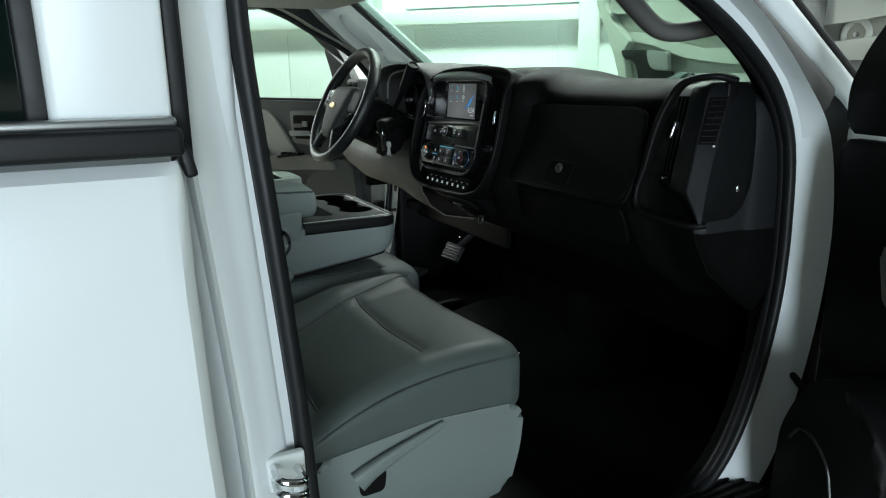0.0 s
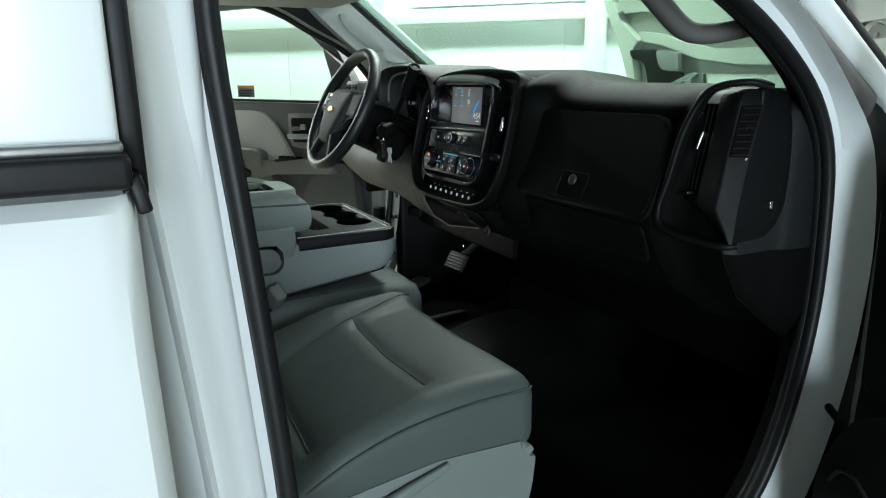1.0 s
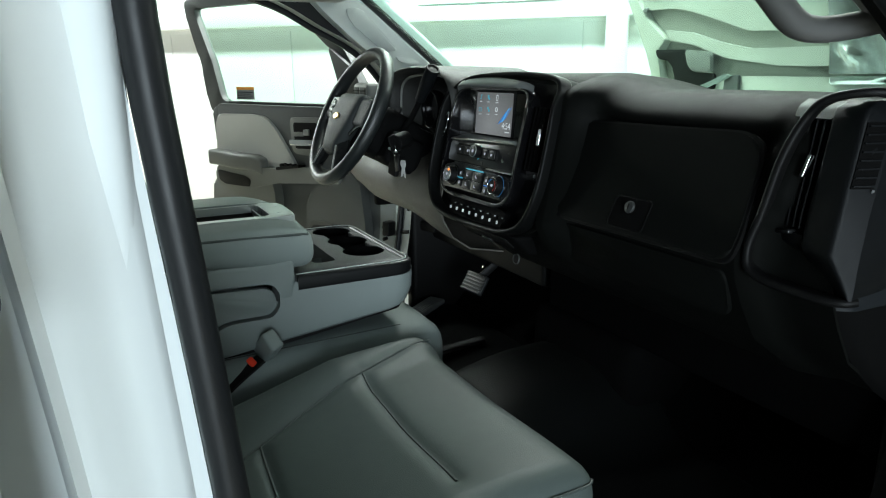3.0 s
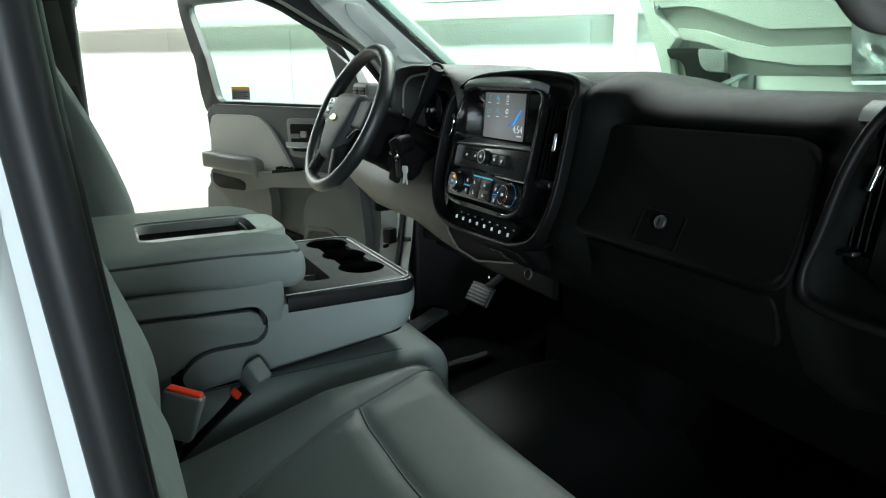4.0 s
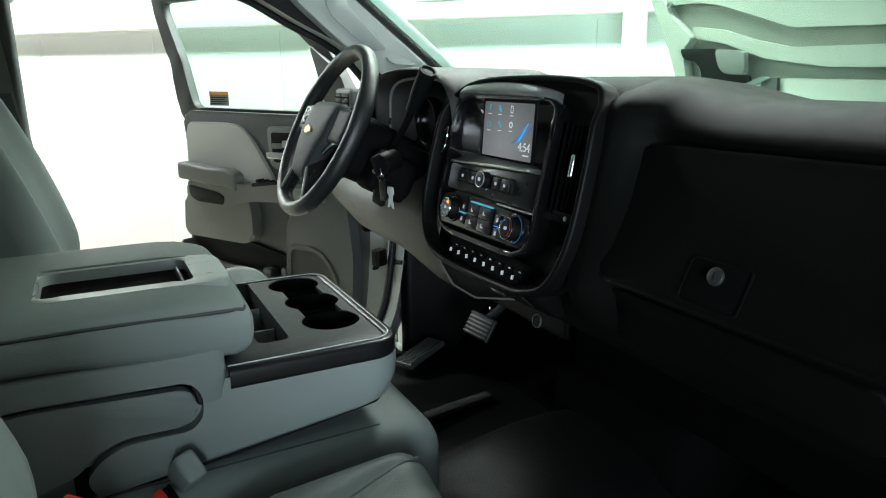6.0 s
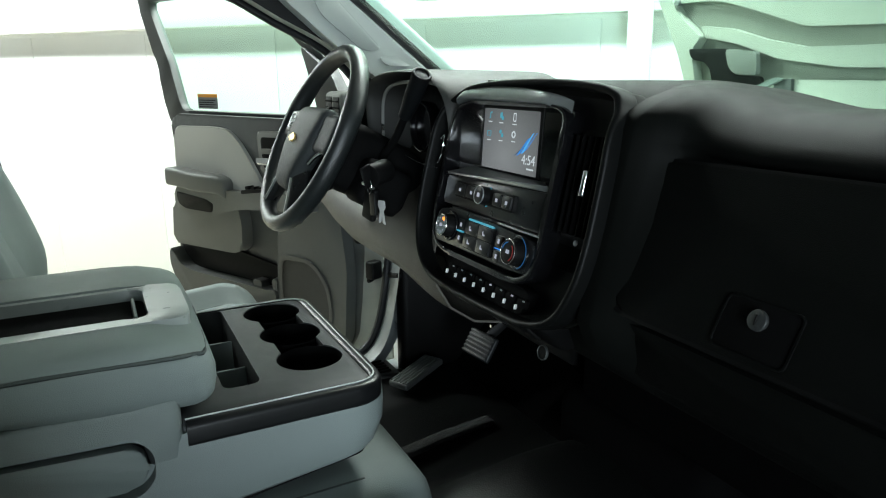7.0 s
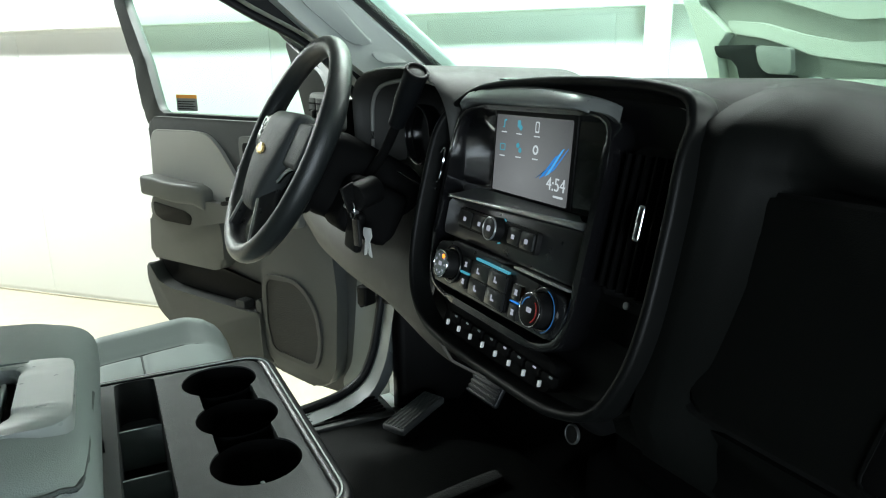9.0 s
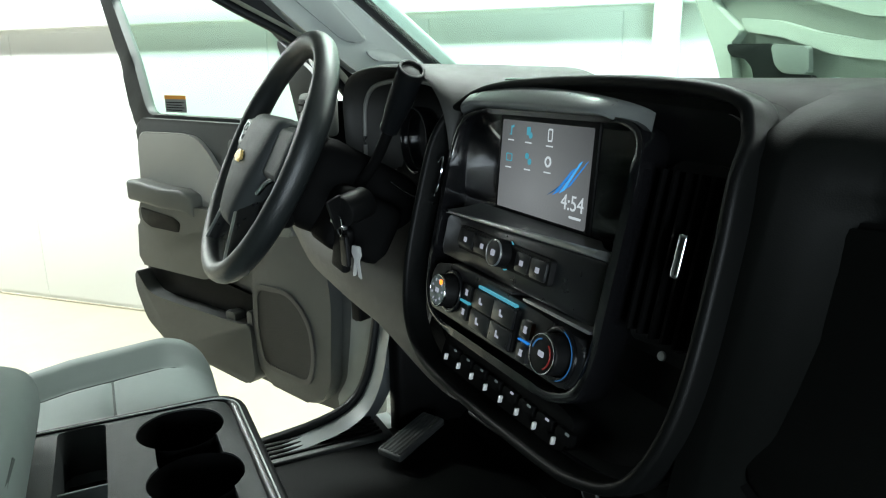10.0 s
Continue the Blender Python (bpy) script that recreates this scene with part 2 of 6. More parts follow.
def ring(outer, inner, depth, m, bevel=0.002, k=96, bm=None):
    """A flat frame between two closed outlines, extruded along local z."""
    cen = Vector((sum(p[0] for p in inner) / len(inner), sum(p[1] for p in inner) / len(inner)))

    def turned(poly):
        """Even steps round the outline, counter-clockwise, from the point straight above the middle."""
        pts = resample(poly, 1440)
        if sum(pts[i].cross(pts[(i + 1) % 1440]) for i in range(1440)) < 0:
            pts.reverse()
        i0 = min(range(1440), key=lambda i: abs(math.atan2((pts[i] - cen).y, (pts[i] - cen).x) - math.pi / 2))
        return resample([pts[(i0 + i) % 1440] for i in range(1440)], k)

    o, n = turned(outer), turned(inner)
    b2 = bmesh.new()
    rows = []
    for pts, z in ((o, 0), (o, depth), (n, depth), (n, 0)):
        rows.append([b2.verts.new((p.x, p.y, z)) for p in pts])
    rims = []
    for a in range(4):
        for i in range(k):
            b2.faces.new((rows[a][i], rows[a][(i + 1) % k], rows[(a + 1) % 4][(i + 1) % k], rows[(a + 1) % 4][i]))
    if bevel:
        for a in (1, 2):
            for i in range(k):
                e = b2.edges.get((rows[a][i], rows[a][(i + 1) % k]))
                if e:
                    rims.append(e)
        bmesh.ops.bevel(b2, geom=rims, offset=bevel, segments=2, profile=0.5, affect="EDGES", clamp_overlap=True)
    b2.transform(m)
    if bm is None:
        return b2
    return join(bm, b2)


def smooth_path(pts, k=8, closed=False):
    """A Catmull-Rom curve through points."""
    p = [Vector(q) for q in pts]
    n = len(p)
    out = []
    for i in range(n if closed else n - 1):
        p0 = p[(i - 1) % n] if closed or i > 0 else p[0] * 2 - p[1]
        p1, p2 = p[i], p[(i + 1) % n]
        p3 = p[(i + 2) % n] if closed or i + 2 < n else p2 * 2 - p1
        for j in range(k):
            t = j / k
            out.append(0.5 * (2 * p1 + (p2 - p0) * t + (2 * p0 - 5 * p1 + 4 * p2 - p3) * t * t + (3 * p1 - p0 - 3 * p2 + p3) * t ** 3))
    if not closed:
        out.append(p[-1])
    return out


def sweep(path, section, up=(0, 0, 1), closed=False, scale=None, bm=None, caps=True):
    """Sweeps a closed section (sideways, upwards) along a path."""
    bm = bm or bmesh.new()
    n = len(path)
    rows = []
    for i in range(n):
        a = path[(i - 1) % n] if closed or i else path[i]
        b = path[(i + 1) % n] if closed or i < n - 1 else path[i]
        t = (b - a).normalized()
        side = t.cross(Vector(up)).normalized()
        u = side.cross(t)
        s = scale(i / (n - 1)) if scale else 1.0
        rows.append([bm.verts.new(path[i] + side * x * s + u * y * s) for x, y in section])
    k = len(section)
    for i in range(n if closed else n - 1):
        for j in range(k):
            bm.faces.new((rows[i][j], rows[i][(j + 1) % k], rows[(i + 1) % n][(j + 1) % k], rows[(i + 1) % n][j]))
    if caps and not closed:
        bm.faces.new(rows[0][::-1])
        bm.faces.new(rows[-1])
    return bm


def loft(rows, closed_rows=False, thick=0.0, bm=None, caps=False):
    """A skin over rows of points of one length."""
    bm = bm or bmesh.new()
    vs = [[bm.verts.new(p) for p in r] for r in rows]
    k = len(rows[0])
    fs = []
    for i in range(len(rows) - 1):
        for j in range(k if closed_rows else k - 1):
            fs.append(bm.faces.new((vs[i][j], vs[i][(j + 1) % k], vs[i + 1][(j + 1) % k], vs[i + 1][j])))
    if caps and closed_rows:
        bm.faces.new(vs[0][::-1])
        bm.faces.new(vs[-1])
    if thick:
        bmesh.ops.recalc_face_normals(bm, faces=bm.faces)
        bmesh.ops.solidify(bm, geom=fs, thickness=thick)
    return bm


def rod(a, b, r, k=16, r2=None, bm=None, bevel=0.0):
    a, b = Vector(a), Vector(b)
    d = b - a
    m = Matrix.Translation(a) @ d.to_track_quat("Z", "Y").to_matrix().to_4x4()
    bm2 = bmesh.new()
    bmesh.ops.create_cone(bm2, cap_ends=True, segments=k, radius1=r, radius2=r if r2 is None else r2, depth=d.length, matrix=Matrix.Translation((0, 0, d.length / 2)))
    if bevel:
        es = [e for e in bm2.edges if e.calc_face_angle(0) > 1.0]
        bmesh.ops.bevel(bm2, geom=es, offset=bevel, segments=2, profile=0.5, affect="EDGES", clamp_overlap=True)
    bm2.transform(m)
    return bm2 if bm is None else join(bm, bm2)


def frame_m(origin, xd, yd):
    """The pose whose local x and y run along xd and yd."""
    x = Vector(xd).normalized()
    z = x.cross(Vector(yd)).normalized()
    y = z.cross(x)
    m = Matrix((x, y, z)).transposed().to_4x4()
    m.translation = origin
    return m


# ---- the garage ----
WALL_A, WALL_N, WALL_D = Vector((0.714, 0.70, 0)), Vector((0.70, -0.714, 0)), -2.965
WM = frame_m(WALL_N * WALL_D, WALL_A, (0, 0, 1))
ROOM_S, ROOM_Q, ROOM_H = (-8.0, 12.5), 10.5, 3.8


def wall_box(s0, s1, z0, z1, q0, q1, bevel=0.0, bm=None):
    return prism([(s0, z0), (s1, z0), (s1, z1), (s0, z1)], q1 - q0, WM @ pose(0, 0, q0), bevel, 2, bm)


floor = part("ground", wall_box(ROOM_S[0] - 0.2, ROOM_S[1] + 0.2, -0.15, 0.0, -0.2, ROOM_Q + 0.2), CONC)
tagged(floor, "pale cream sealed concrete garage floor", "floor", kind="structure")
wall = part("wall_north", wall_box(*ROOM_S, 0, ROOM_H, -0.15, 0), WALL)
tagged(wall, "bright white painted garage wall behind the truck", "wall", kind="structure")
GATE = (2.2, 5.8, 3.1)     # unseen gate opening, added in the south wall for light: from, to, height
bm = wall_box(ROOM_S[0], GATE[0], 0, ROOM_H, ROOM_Q, ROOM_Q + 0.15)
wall_box(GATE[1], ROOM_S[1], 0, ROOM_H, ROOM_Q, ROOM_Q + 0.15, bm=bm)
wall_box(GATE[0], GATE[1], GATE[2], ROOM_H, ROOM_Q, ROOM_Q + 0.15, bm=bm)
tagged(part("wall_south", bm, GREYWALL), "unseen grey garage wall with an added gate opening", "wall", kind="structure")
tagged(part("wall_west", wall_box(ROOM_S[0] - 0.15, ROOM_S[0], 0, ROOM_H, 0, ROOM_Q), GREYWALL), "unseen plain grey garage wall", "wall", kind="structure")
tagged(part("wall_east", wall_box(ROOM_S[1], ROOM_S[1] + 0.15, 0, ROOM_H, 0, ROOM_Q), GREYWALL), "unseen plain grey garage wall", "wall", kind="structure")
tagged(part("ceiling", wall_box(ROOM_S[0] - 0.2, ROOM_S[1] + 0.2, ROOM_H, ROOM_H + 0.1, -0.2, ROOM_Q + 0.2), GREYWALL), "unseen dark grey garage ceiling", "ceiling", kind="structure")
# sheet panels below the ledge, with open joints
for s in range(-8, 11):
    part("panel", wall_box(s + 0.856, s + 1.852, 0.04, 1.86, 0.0, 0.008, 0.002), WALL, wall)
base = part("baseboard", wall_box(*ROOM_S, 0, 0.012, 0.0, 0.010, 0.003), CONC)
tagged(base, "low pale kick board along the garage wall", "baseboard", kind="structure")
ledge = part("trim_ledge", wall_box(*ROOM_S, 1.885, 1.975, 0.0, 0.10, 0.006), WALL)
tagged(ledge, "white horizontal steel girt along the garage wall", "ledge", kind="structure")
rail = part("trim_rail", wall_box(-1.2, 0.0, 1.992, 2.006, 0.0, 0.07, 0.002), WALL)
tagged(rail, "thin white conduit rail above the wall girt", "rail", kind="structure")
post = part("trim_post", wall_box(0.0, 0.12, 0, ROOM_H, 0.01, 0.17, 0.006), WALL)
tagged(post, "white square steel wall column", "column", kind="structure")
post2 = part("trim_post", wall_box(-1.395, -1.345, 1.975, ROOM_H, 0.01, 0.09, 0.004), WALL)
tagged(post2, "narrow white steel stud above the wall girt", "column", kind="structure")


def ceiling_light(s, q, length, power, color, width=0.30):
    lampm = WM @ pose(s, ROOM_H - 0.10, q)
    e = thing("ceiling_light", "added long white ceiling fixture, out of view, switched on", "ceiling light", "ceiling lights", m=lampm)
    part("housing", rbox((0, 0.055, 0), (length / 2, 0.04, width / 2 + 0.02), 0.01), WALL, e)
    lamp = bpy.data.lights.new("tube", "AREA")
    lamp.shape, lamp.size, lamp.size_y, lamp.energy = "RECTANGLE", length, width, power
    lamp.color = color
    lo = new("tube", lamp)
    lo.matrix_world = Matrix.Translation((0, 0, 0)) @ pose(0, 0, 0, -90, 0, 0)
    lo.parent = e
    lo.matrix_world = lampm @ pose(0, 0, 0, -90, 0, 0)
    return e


# Fixtures out of view, added overhead to light the wall and the cab.
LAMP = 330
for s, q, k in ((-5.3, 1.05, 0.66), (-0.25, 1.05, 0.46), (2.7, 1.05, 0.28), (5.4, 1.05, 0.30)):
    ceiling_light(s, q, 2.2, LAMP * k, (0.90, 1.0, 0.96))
# cool area lamp in the added gate opening, for the truck's right side
sky = bpy.data.lights.new("added_daylight", "AREA")
sky.shape, sky.size, sky.size_y, sky.energy = "RECTANGLE", GATE[1] - GATE[0], GATE[2] - 0.1, 480
sky.color = (0.78, 0.92, 1.0)
new("added_daylight", sky).matrix_world = WM @ pose((GATE[0] + GATE[1]) / 2, GATE[2] / 2, ROOM_Q + 0.05)


# ---- truck cab shell ----
cab = thing("truck_cab", "white pickup truck cab shell with open front doors", "truck cab")

# front door opening, as (y, z), from the front post over sill, rear post and roof rail
LOOP = [(0.208, 1.443), (0.222, 1.32), (0.222, 1.20), (0.203, 1.08), (0.171, 0.979), (0.131, 0.905), (0.075, 0.855), (-0.015, 0.835), (-0.20, 0.825),
        (-0.42, 0.825), (-0.56, 0.835), (-0.615, 0.885), (-0.634, 1.0), (-0.646, 1.20), (-0.662, 1.40), (-0.678, 1.60), (-0.672, 1.69), (-0.63, 1.735),
        (-0.50, 1.752), (-0.32, 1.742), (-0.17, 1.705), (-0.054, 1.655), (0.075, 1.600), (0.160, 1.530)]

# the right-hand opening: its front post stands further in; (x offset, y, z)
LOOP_R = [(-0.063, 0.255, 1.433), (-0.063, 0.271, 1.299), (-0.063, 0.271, 1.169), (-0.063, 0.250, 1.038), (-0.063, 0.215, 0.928), (-0.063, 0.172, 0.848), (-0.061, 0.112, 0.795), (-0.048, 0.024, 0.787),
          (-0.004, -0.197, 0.821), (0.000, -0.420, 0.825), (0.000, -0.567, 0.835), (0.000, -0.625, 0.885), (0.000, -0.644, 1.000), (0.000, -0.656, 1.200), (0.000, -0.672, 1.400), (0.000, -0.689, 1.600),
          (0.000, -0.682, 1.690), (0.000, -0.640, 1.735), (0.000, -0.500, 1.752), (0.000, -0.320, 1.742), (-0.009, -0.161, 1.707), (-0.039, -0.017, 1.661), (-0.061, 0.112, 1.604), (-0.063, 0.203, 1.528)]


def sstep(a, b, x):
    t = max(0.0, min(1.0, (x - a) / (b - a)))
    return t * t * (3 - 2 * t)


def offset_loop(pts, d):
    out = []
    n = len(pts)
    for i in range(n):
        a, b = Vector(pts[i - 1]), Vector(pts[(i + 1) % n])
        t = (b - a).normalized()
        out.append((pts[i][0] - t.y * d, pts[i][1] + t.x * d))
    return out


def side_frame(sx, x0, x1, loop3):
    """The painted flange, inner trim edge and rubber seal of one front door opening."""
    loop, shift = [(y, z) for _, y, z in loop3], [dx for dx, _, _ in loop3]
    rows = []
    if sx > 0:
        inner = ((-0.002, x0 - 0.045), (0.000, x0 - 0.02), (0.002, x0 - 0.006), (0.004, x0 - 0.004))
    else:
        inner = ((0.010, x0 - 0.078), (0.010, x0 - 0.03), (0.014, x0 - 0.004), (0.016, x0 - 0.002))
    for d, x in inner + ( (0.027, x0 + 0.004), (0.042, x0 + 0.016), (0.056, x0 + 0.028), (0.066, x1), (0.071, x1 - 0.008), (0.072, x1 - 0.06)):
        far, near = offset_loop(loop, d), offset_loop(loop, min(d, 0.020))
        lean = [(1.0 * sstep(1.38, 1.50, z) * sstep(-0.15, 0.03, y) if sx > 0 else 0.0) for y, z in loop]     # the flange is narrow along the windshield post
        pts = [(a[0] + (b[0] - a[0]) * w, a[1] + (b[1] - a[1]) * w) for a, b, w in zip(far, near, lean)]
        rows.append(smooth_path([(sx * (x + dx), y, z) for (y, z), dx in zip(pts, shift)], 4, True))

    def band(rs):
        return loft([r + [r[0]] for r in rs])

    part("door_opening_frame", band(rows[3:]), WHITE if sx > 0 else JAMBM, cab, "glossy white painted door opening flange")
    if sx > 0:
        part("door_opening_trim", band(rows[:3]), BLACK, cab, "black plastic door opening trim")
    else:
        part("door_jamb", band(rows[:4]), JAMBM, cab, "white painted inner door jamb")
    for d, x, w, h in ((-0.0065, 0.0, 0.020, 0.022), (-0.010, -0.012, 0.016, 0.020)) if sx > 0 else ((0.006, 0.0, 0.018, 0.020),):
        path = smooth_path([(sx * (x0 + x + dx), y, z) for (y, z), dx in zip(offset_loop(loop, d), shift)], 4, True)
        part("door_seal", sweep(path, rrect(w, h, 0.009 if sx > 0 else 0.006, 3), (1, 0, 0), True), RUBBER, cab, "black rubber door weatherstrip")


side_frame(1, 0.885, 0.925, LOOP_R)
FRONT_L = [(0.222, 1.443), (0.234, 1.32), (0.236, 1.20), (0.227, 1.08), (0.212, 0.979), (0.188, 0.880), (0.146, 0.818), (0.040, 0.784)]
side_frame(-1, 0.905, 0.945, [(0.0, y, z) for y, z in FRONT_L] + [(0.0, y, z + 0.07 * max(0, z - 1.45) / 0.30 - 0.062 * max(0, 0.95 - z) / 0.125) for y, z in LOOP[8:]])
# wide rubber seal over the left windshield post
path = smooth_path([(-0.920, y - 0.004, z - 0.016 + 0.07 * max(0, z - 1.45) / 0.30) for y, z in ((0.258, 1.46), (0.205, 1.560), (0.108, 1.640), (-0.030, 1.700), (-0.160, 1.748), (-0.32, 1.785))], 6)
part("post_seal", sweep(path, rrect(0.078, 0.034, 0.012, 3), (-1, 0, 0)), RUBBER, cab, "black rubber seal along the windshield post")

# roof, back wall and closed rear sides
part("roof", rbox((-0.01, -0.93, 1.845), (0.84, 0.95, 0.035), 0.03, (4, 4, 1), lambda p: (p.x, p.y, p.z + 0.03 - 0.035 * (p.x / 0.84) ** 2)), WHITE, cab, "white roof skin")
part("headliner", rbox((-0.01, -0.93, 1.79), (0.83, 0.94, 0.012), 0.01), CARD, cab, "light grey fabric headliner")
part("back_wall", rbox((0, -1.84, 1.25), (0.90, 0.03, 0.58), 0.02), DOORDK, cab)
for sx in (-1, 1):
    part("rear_side", rbox((sx * 0.865, -1.28, 1.10), (0.03, 0.56, 0.40), 0.02), PILLARD, cab)
    rg = part("rear_glass", rbox((sx * 0.905, -1.2, 1.62), (0.003, 0.45, 0.14), 0.002), PRIV, cab)
    part("rear_pillar", rbox((sx * 0.88, -1.70, 1.64), (0.03, 0.12, 0.16), 0.02), PILLARD, cab)
    # rear post with its inner cover
    bm = rbox((0, 0, 0), (0.045, 0.055, 0.50), 0.02, (1, 1, 4))
    bm.transform(pose(sx * 0.85, -0.745 if sx > 0 else -0.715, 1.28))
    part("rear_post", bm, WHITE if sx > 0 else PILLARD, cab, "white painted rear door post" if sx > 0 else "dark grey plastic rear post cover")
rows = []
for i in range(23):
    z = 0.68 + 0.05 * i
    yl = -0.646 - 0.07 * (z - 1.0) - 0.02 * max(0, z - 1.6)
    k = 0.010 * sstep(1.35, 0.95, z)
    rows.append([(x, yl + y, z) for x, y in ((0.872, -0.006), (0.884, -0.010), (0.890, -0.016), (0.896, -0.028), (0.906, -0.040), (0.915, -0.050), (0.919, -0.058),
                                             (0.918 - 0.3 * k, -0.066), (0.913 - k, -0.076), (0.910 - k, -0.088), (0.911 - k, -0.105), (0.915, -0.125), (0.920, -0.16), (0.920, -0.30))])
part("post_skin", loft(rows, thick=0.003), WHITE, cab, "white painted outer rear post skin", sharp=70)
part("rear_rail", rbox((0.86, -1.25, 1.77), (0.04, 0.60, 0.04), 0.02), WHITE, cab)
part("rear_rail", rbox((-0.88, -1.25, 1.77), (0.04, 0.60, 0.04), 0.02), WHITE, cab)

# cab floor, tunnel, firewall, sills
def floor_shape(p):
    z = p.z + (0.045 + 0.09 * sstep(0.55, 0.85, p.y)) * math.exp(-(p.x / 0.22) ** 4)
    z += 0.004 * noise.noise(Vector((p.x * 7, p.y * 7, 0)))
    return (p.x, p.y, z)


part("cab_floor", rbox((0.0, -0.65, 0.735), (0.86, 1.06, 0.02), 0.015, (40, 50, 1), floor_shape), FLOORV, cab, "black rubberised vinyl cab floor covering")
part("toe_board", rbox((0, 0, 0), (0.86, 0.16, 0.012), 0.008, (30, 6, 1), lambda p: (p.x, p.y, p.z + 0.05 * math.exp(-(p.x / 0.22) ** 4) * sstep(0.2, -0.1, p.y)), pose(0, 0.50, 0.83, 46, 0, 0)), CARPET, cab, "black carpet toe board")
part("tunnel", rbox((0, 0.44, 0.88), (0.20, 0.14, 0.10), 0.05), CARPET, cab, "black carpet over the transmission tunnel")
part("firewall", rbox((0, 0.62, 1.08), (0.90, 0.03, 0.40), 0.02), BLACK, cab)
for sx in (-1, 1):
    part("cowl_side", rbox((sx * (0.775 if sx > 0 else 0.855), 0.47 if sx > 0 else 0.455, 1.06), (0.03, 0.19 if sx > 0 else 0.215, 0.36), 0.02), BLACK, cab, "black footwell side panel")
    part("underbody_sill", rbox((sx * 0.90, -0.45, 0.66), (0.070, 1.2, 0.085), 0.03), WHITE, cab, "white rocker panel")
    part("hinge_post", rbox((sx * (0.885 if sx > 0 else 0.925), 0.43 if sx > 0 else 0.33, 1.05), (0.04, 0.07, 0.42), 0.02), WHITE_IN, cab, "white painted front hinge post")
    # ribbed step plate; the left one's lighter grey stands in for its sheen
    sz = 0.792 if sx > 0 else 0.756
    sp = part("step_plate", rbox((sx * 0.862, -0.2, sz), (0.055, 0.42, 0.010), 0.006), BLACK if sx > 0 else DOORDK, cab, "ribbed plastic step plate")
    for i in range(5):
        part("rib", rbox((sx * (0.826 + 0.018 * i), -0.2, sz + 0.011), (0.004, 0.40, 0.004), 0.003), BLACK, sp)

# windshield and posts
def ws_pt(u, v):
    """u: -1 to 1 across, v: 0 at the base to 1 at the roof."""
    bow = 0.13 * (1 - u * u)
    y = 0.60 + (-0.02 - 0.60) * v + bow
    z = 1.406 + 0.758 * 0.62 * v
    return (u * (0.83 - 0.06 * v) - 0.01, y, z)


bm = loft([[ws_pt(-1 + 2 * i / 20, j / 8) for i in range(21)] for j in range(9)], thick=0.005)
wind = part("windshield", bm, WSHIELD, cab, "clear green-tinted windshield glass")
wind.visible_shadow = False
for v in (0.0, 1.0):
    path = [Vector(ws_pt(-1 + 2 * i / 20, v)) for i in range(21)]
    part("windshield_seal", sweep(path, rrect(0.03, 0.03, 0.01, 2)), RUBBER, cab)
for sx in (-1, 1):
    path = [Vector(ws_pt(sx, j / 8)) + Vector((0 if sx > 0 else -0.036, 0.004, 0.004)) for j in range(9)]
    part("windshield_seal", sweep(path, rrect(0.012, 0.026, 0.005, 2)), RUBBER, cab)
    path = [Vector(ws_pt(sx, j / 8)) + (Vector((-0.012, -0.025, -0.008)) if sx > 0 else Vector((-0.115, 0.030, 0.02))) for j in range(9)]
    part("front_post", sweep(path, rrect(0.075 if sx < 0 else 0.055, 0.06 if sx < 0 else 0.045, 0.016, 3)), WHITE, cab, "white painted windshield post")

# left post trim: a wide grey cover with a sunken grille panel and a small cap
trim = part("front_post_trim", prism(rounded([(0.358, 1.555), (0.098, 1.765), (0.045, 1.80), (-0.09, 1.80), (-0.036, 1.745), (0.045, 1.675), (0.155, 1.590), (0.24, 1.53)], 0.02), 0.05,
            frame_m((-0.855, 0, 0), (0, 1, 0), (0, 0, 1)), 0.012, 3), PILLAR, cab, "light grey plastic windshield post cover")
# The cover's own grey, darkened so that the panel looks sunken.
part("grille_panel", prism(rounded([(0.195, 1.640), (0.145, 1.636), (0.04, 1.72), (0.020, 1.765), (0.072, 1.765)], 0.02), 0.006, frame_m((-0.806, 0, 0), (0, 1, 0), (0, 0, 1)), 0.003), PILLARM, trim)
part("screw_cap", prism(rounded([(0.275, 1.600), (0.205, 1.602), (0.182, 1.622), (0.225, 1.628)], 0.012), 0.005, frame_m((-0.806, 0, 0), (0, 1, 0), (0, 0, 1)), 0.002), PILLAR, trim)

# right post trim with its grab handle; their shade is put into the grey
path = smooth_path([(0.783, 0.36, 1.50), (0.783, 0.226, 1.585), (0.775, 0.09, 1.675), (0.763, -0.03, 1.755), (0.750, -0.12, 1.80)], 6)
rtrim = part("front_post_trim", sweep(path, rrect(0.066, 0.075, 0.028, 4)), RPOST, cab, "grey plastic windshield post cover, darkened for its shaded side")
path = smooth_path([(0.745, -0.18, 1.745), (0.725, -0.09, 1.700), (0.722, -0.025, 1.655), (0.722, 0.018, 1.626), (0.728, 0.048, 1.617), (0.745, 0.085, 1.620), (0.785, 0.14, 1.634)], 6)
part("grab_handle", sweep(path, rrect(0.030, 0.030, 0.012, 3)), RPOST, rtrim, "grey moulded grab handle, darkened like its post cover")

# front clip under the raised hood: fenders and engine bay
for sx in (-1, 1):
    bm = rbox((0, 0, 0), (0.11, 0.78, 0.36), 0.07, (2, 6, 3), lambda p: (p.x, p.y, p.z - 0.05 * (p.y / 0.78) ** 2))
    bm.transform(pose(sx * 0.86 - 0.06, 1.42, 1.02))
    part("fender", bm, WHITE, cab, "white front fender")
part("engine_bay", rbox((-0.05, 1.42, 0.95), (0.72, 0.74, 0.26), 0.04), BLACK, cab)
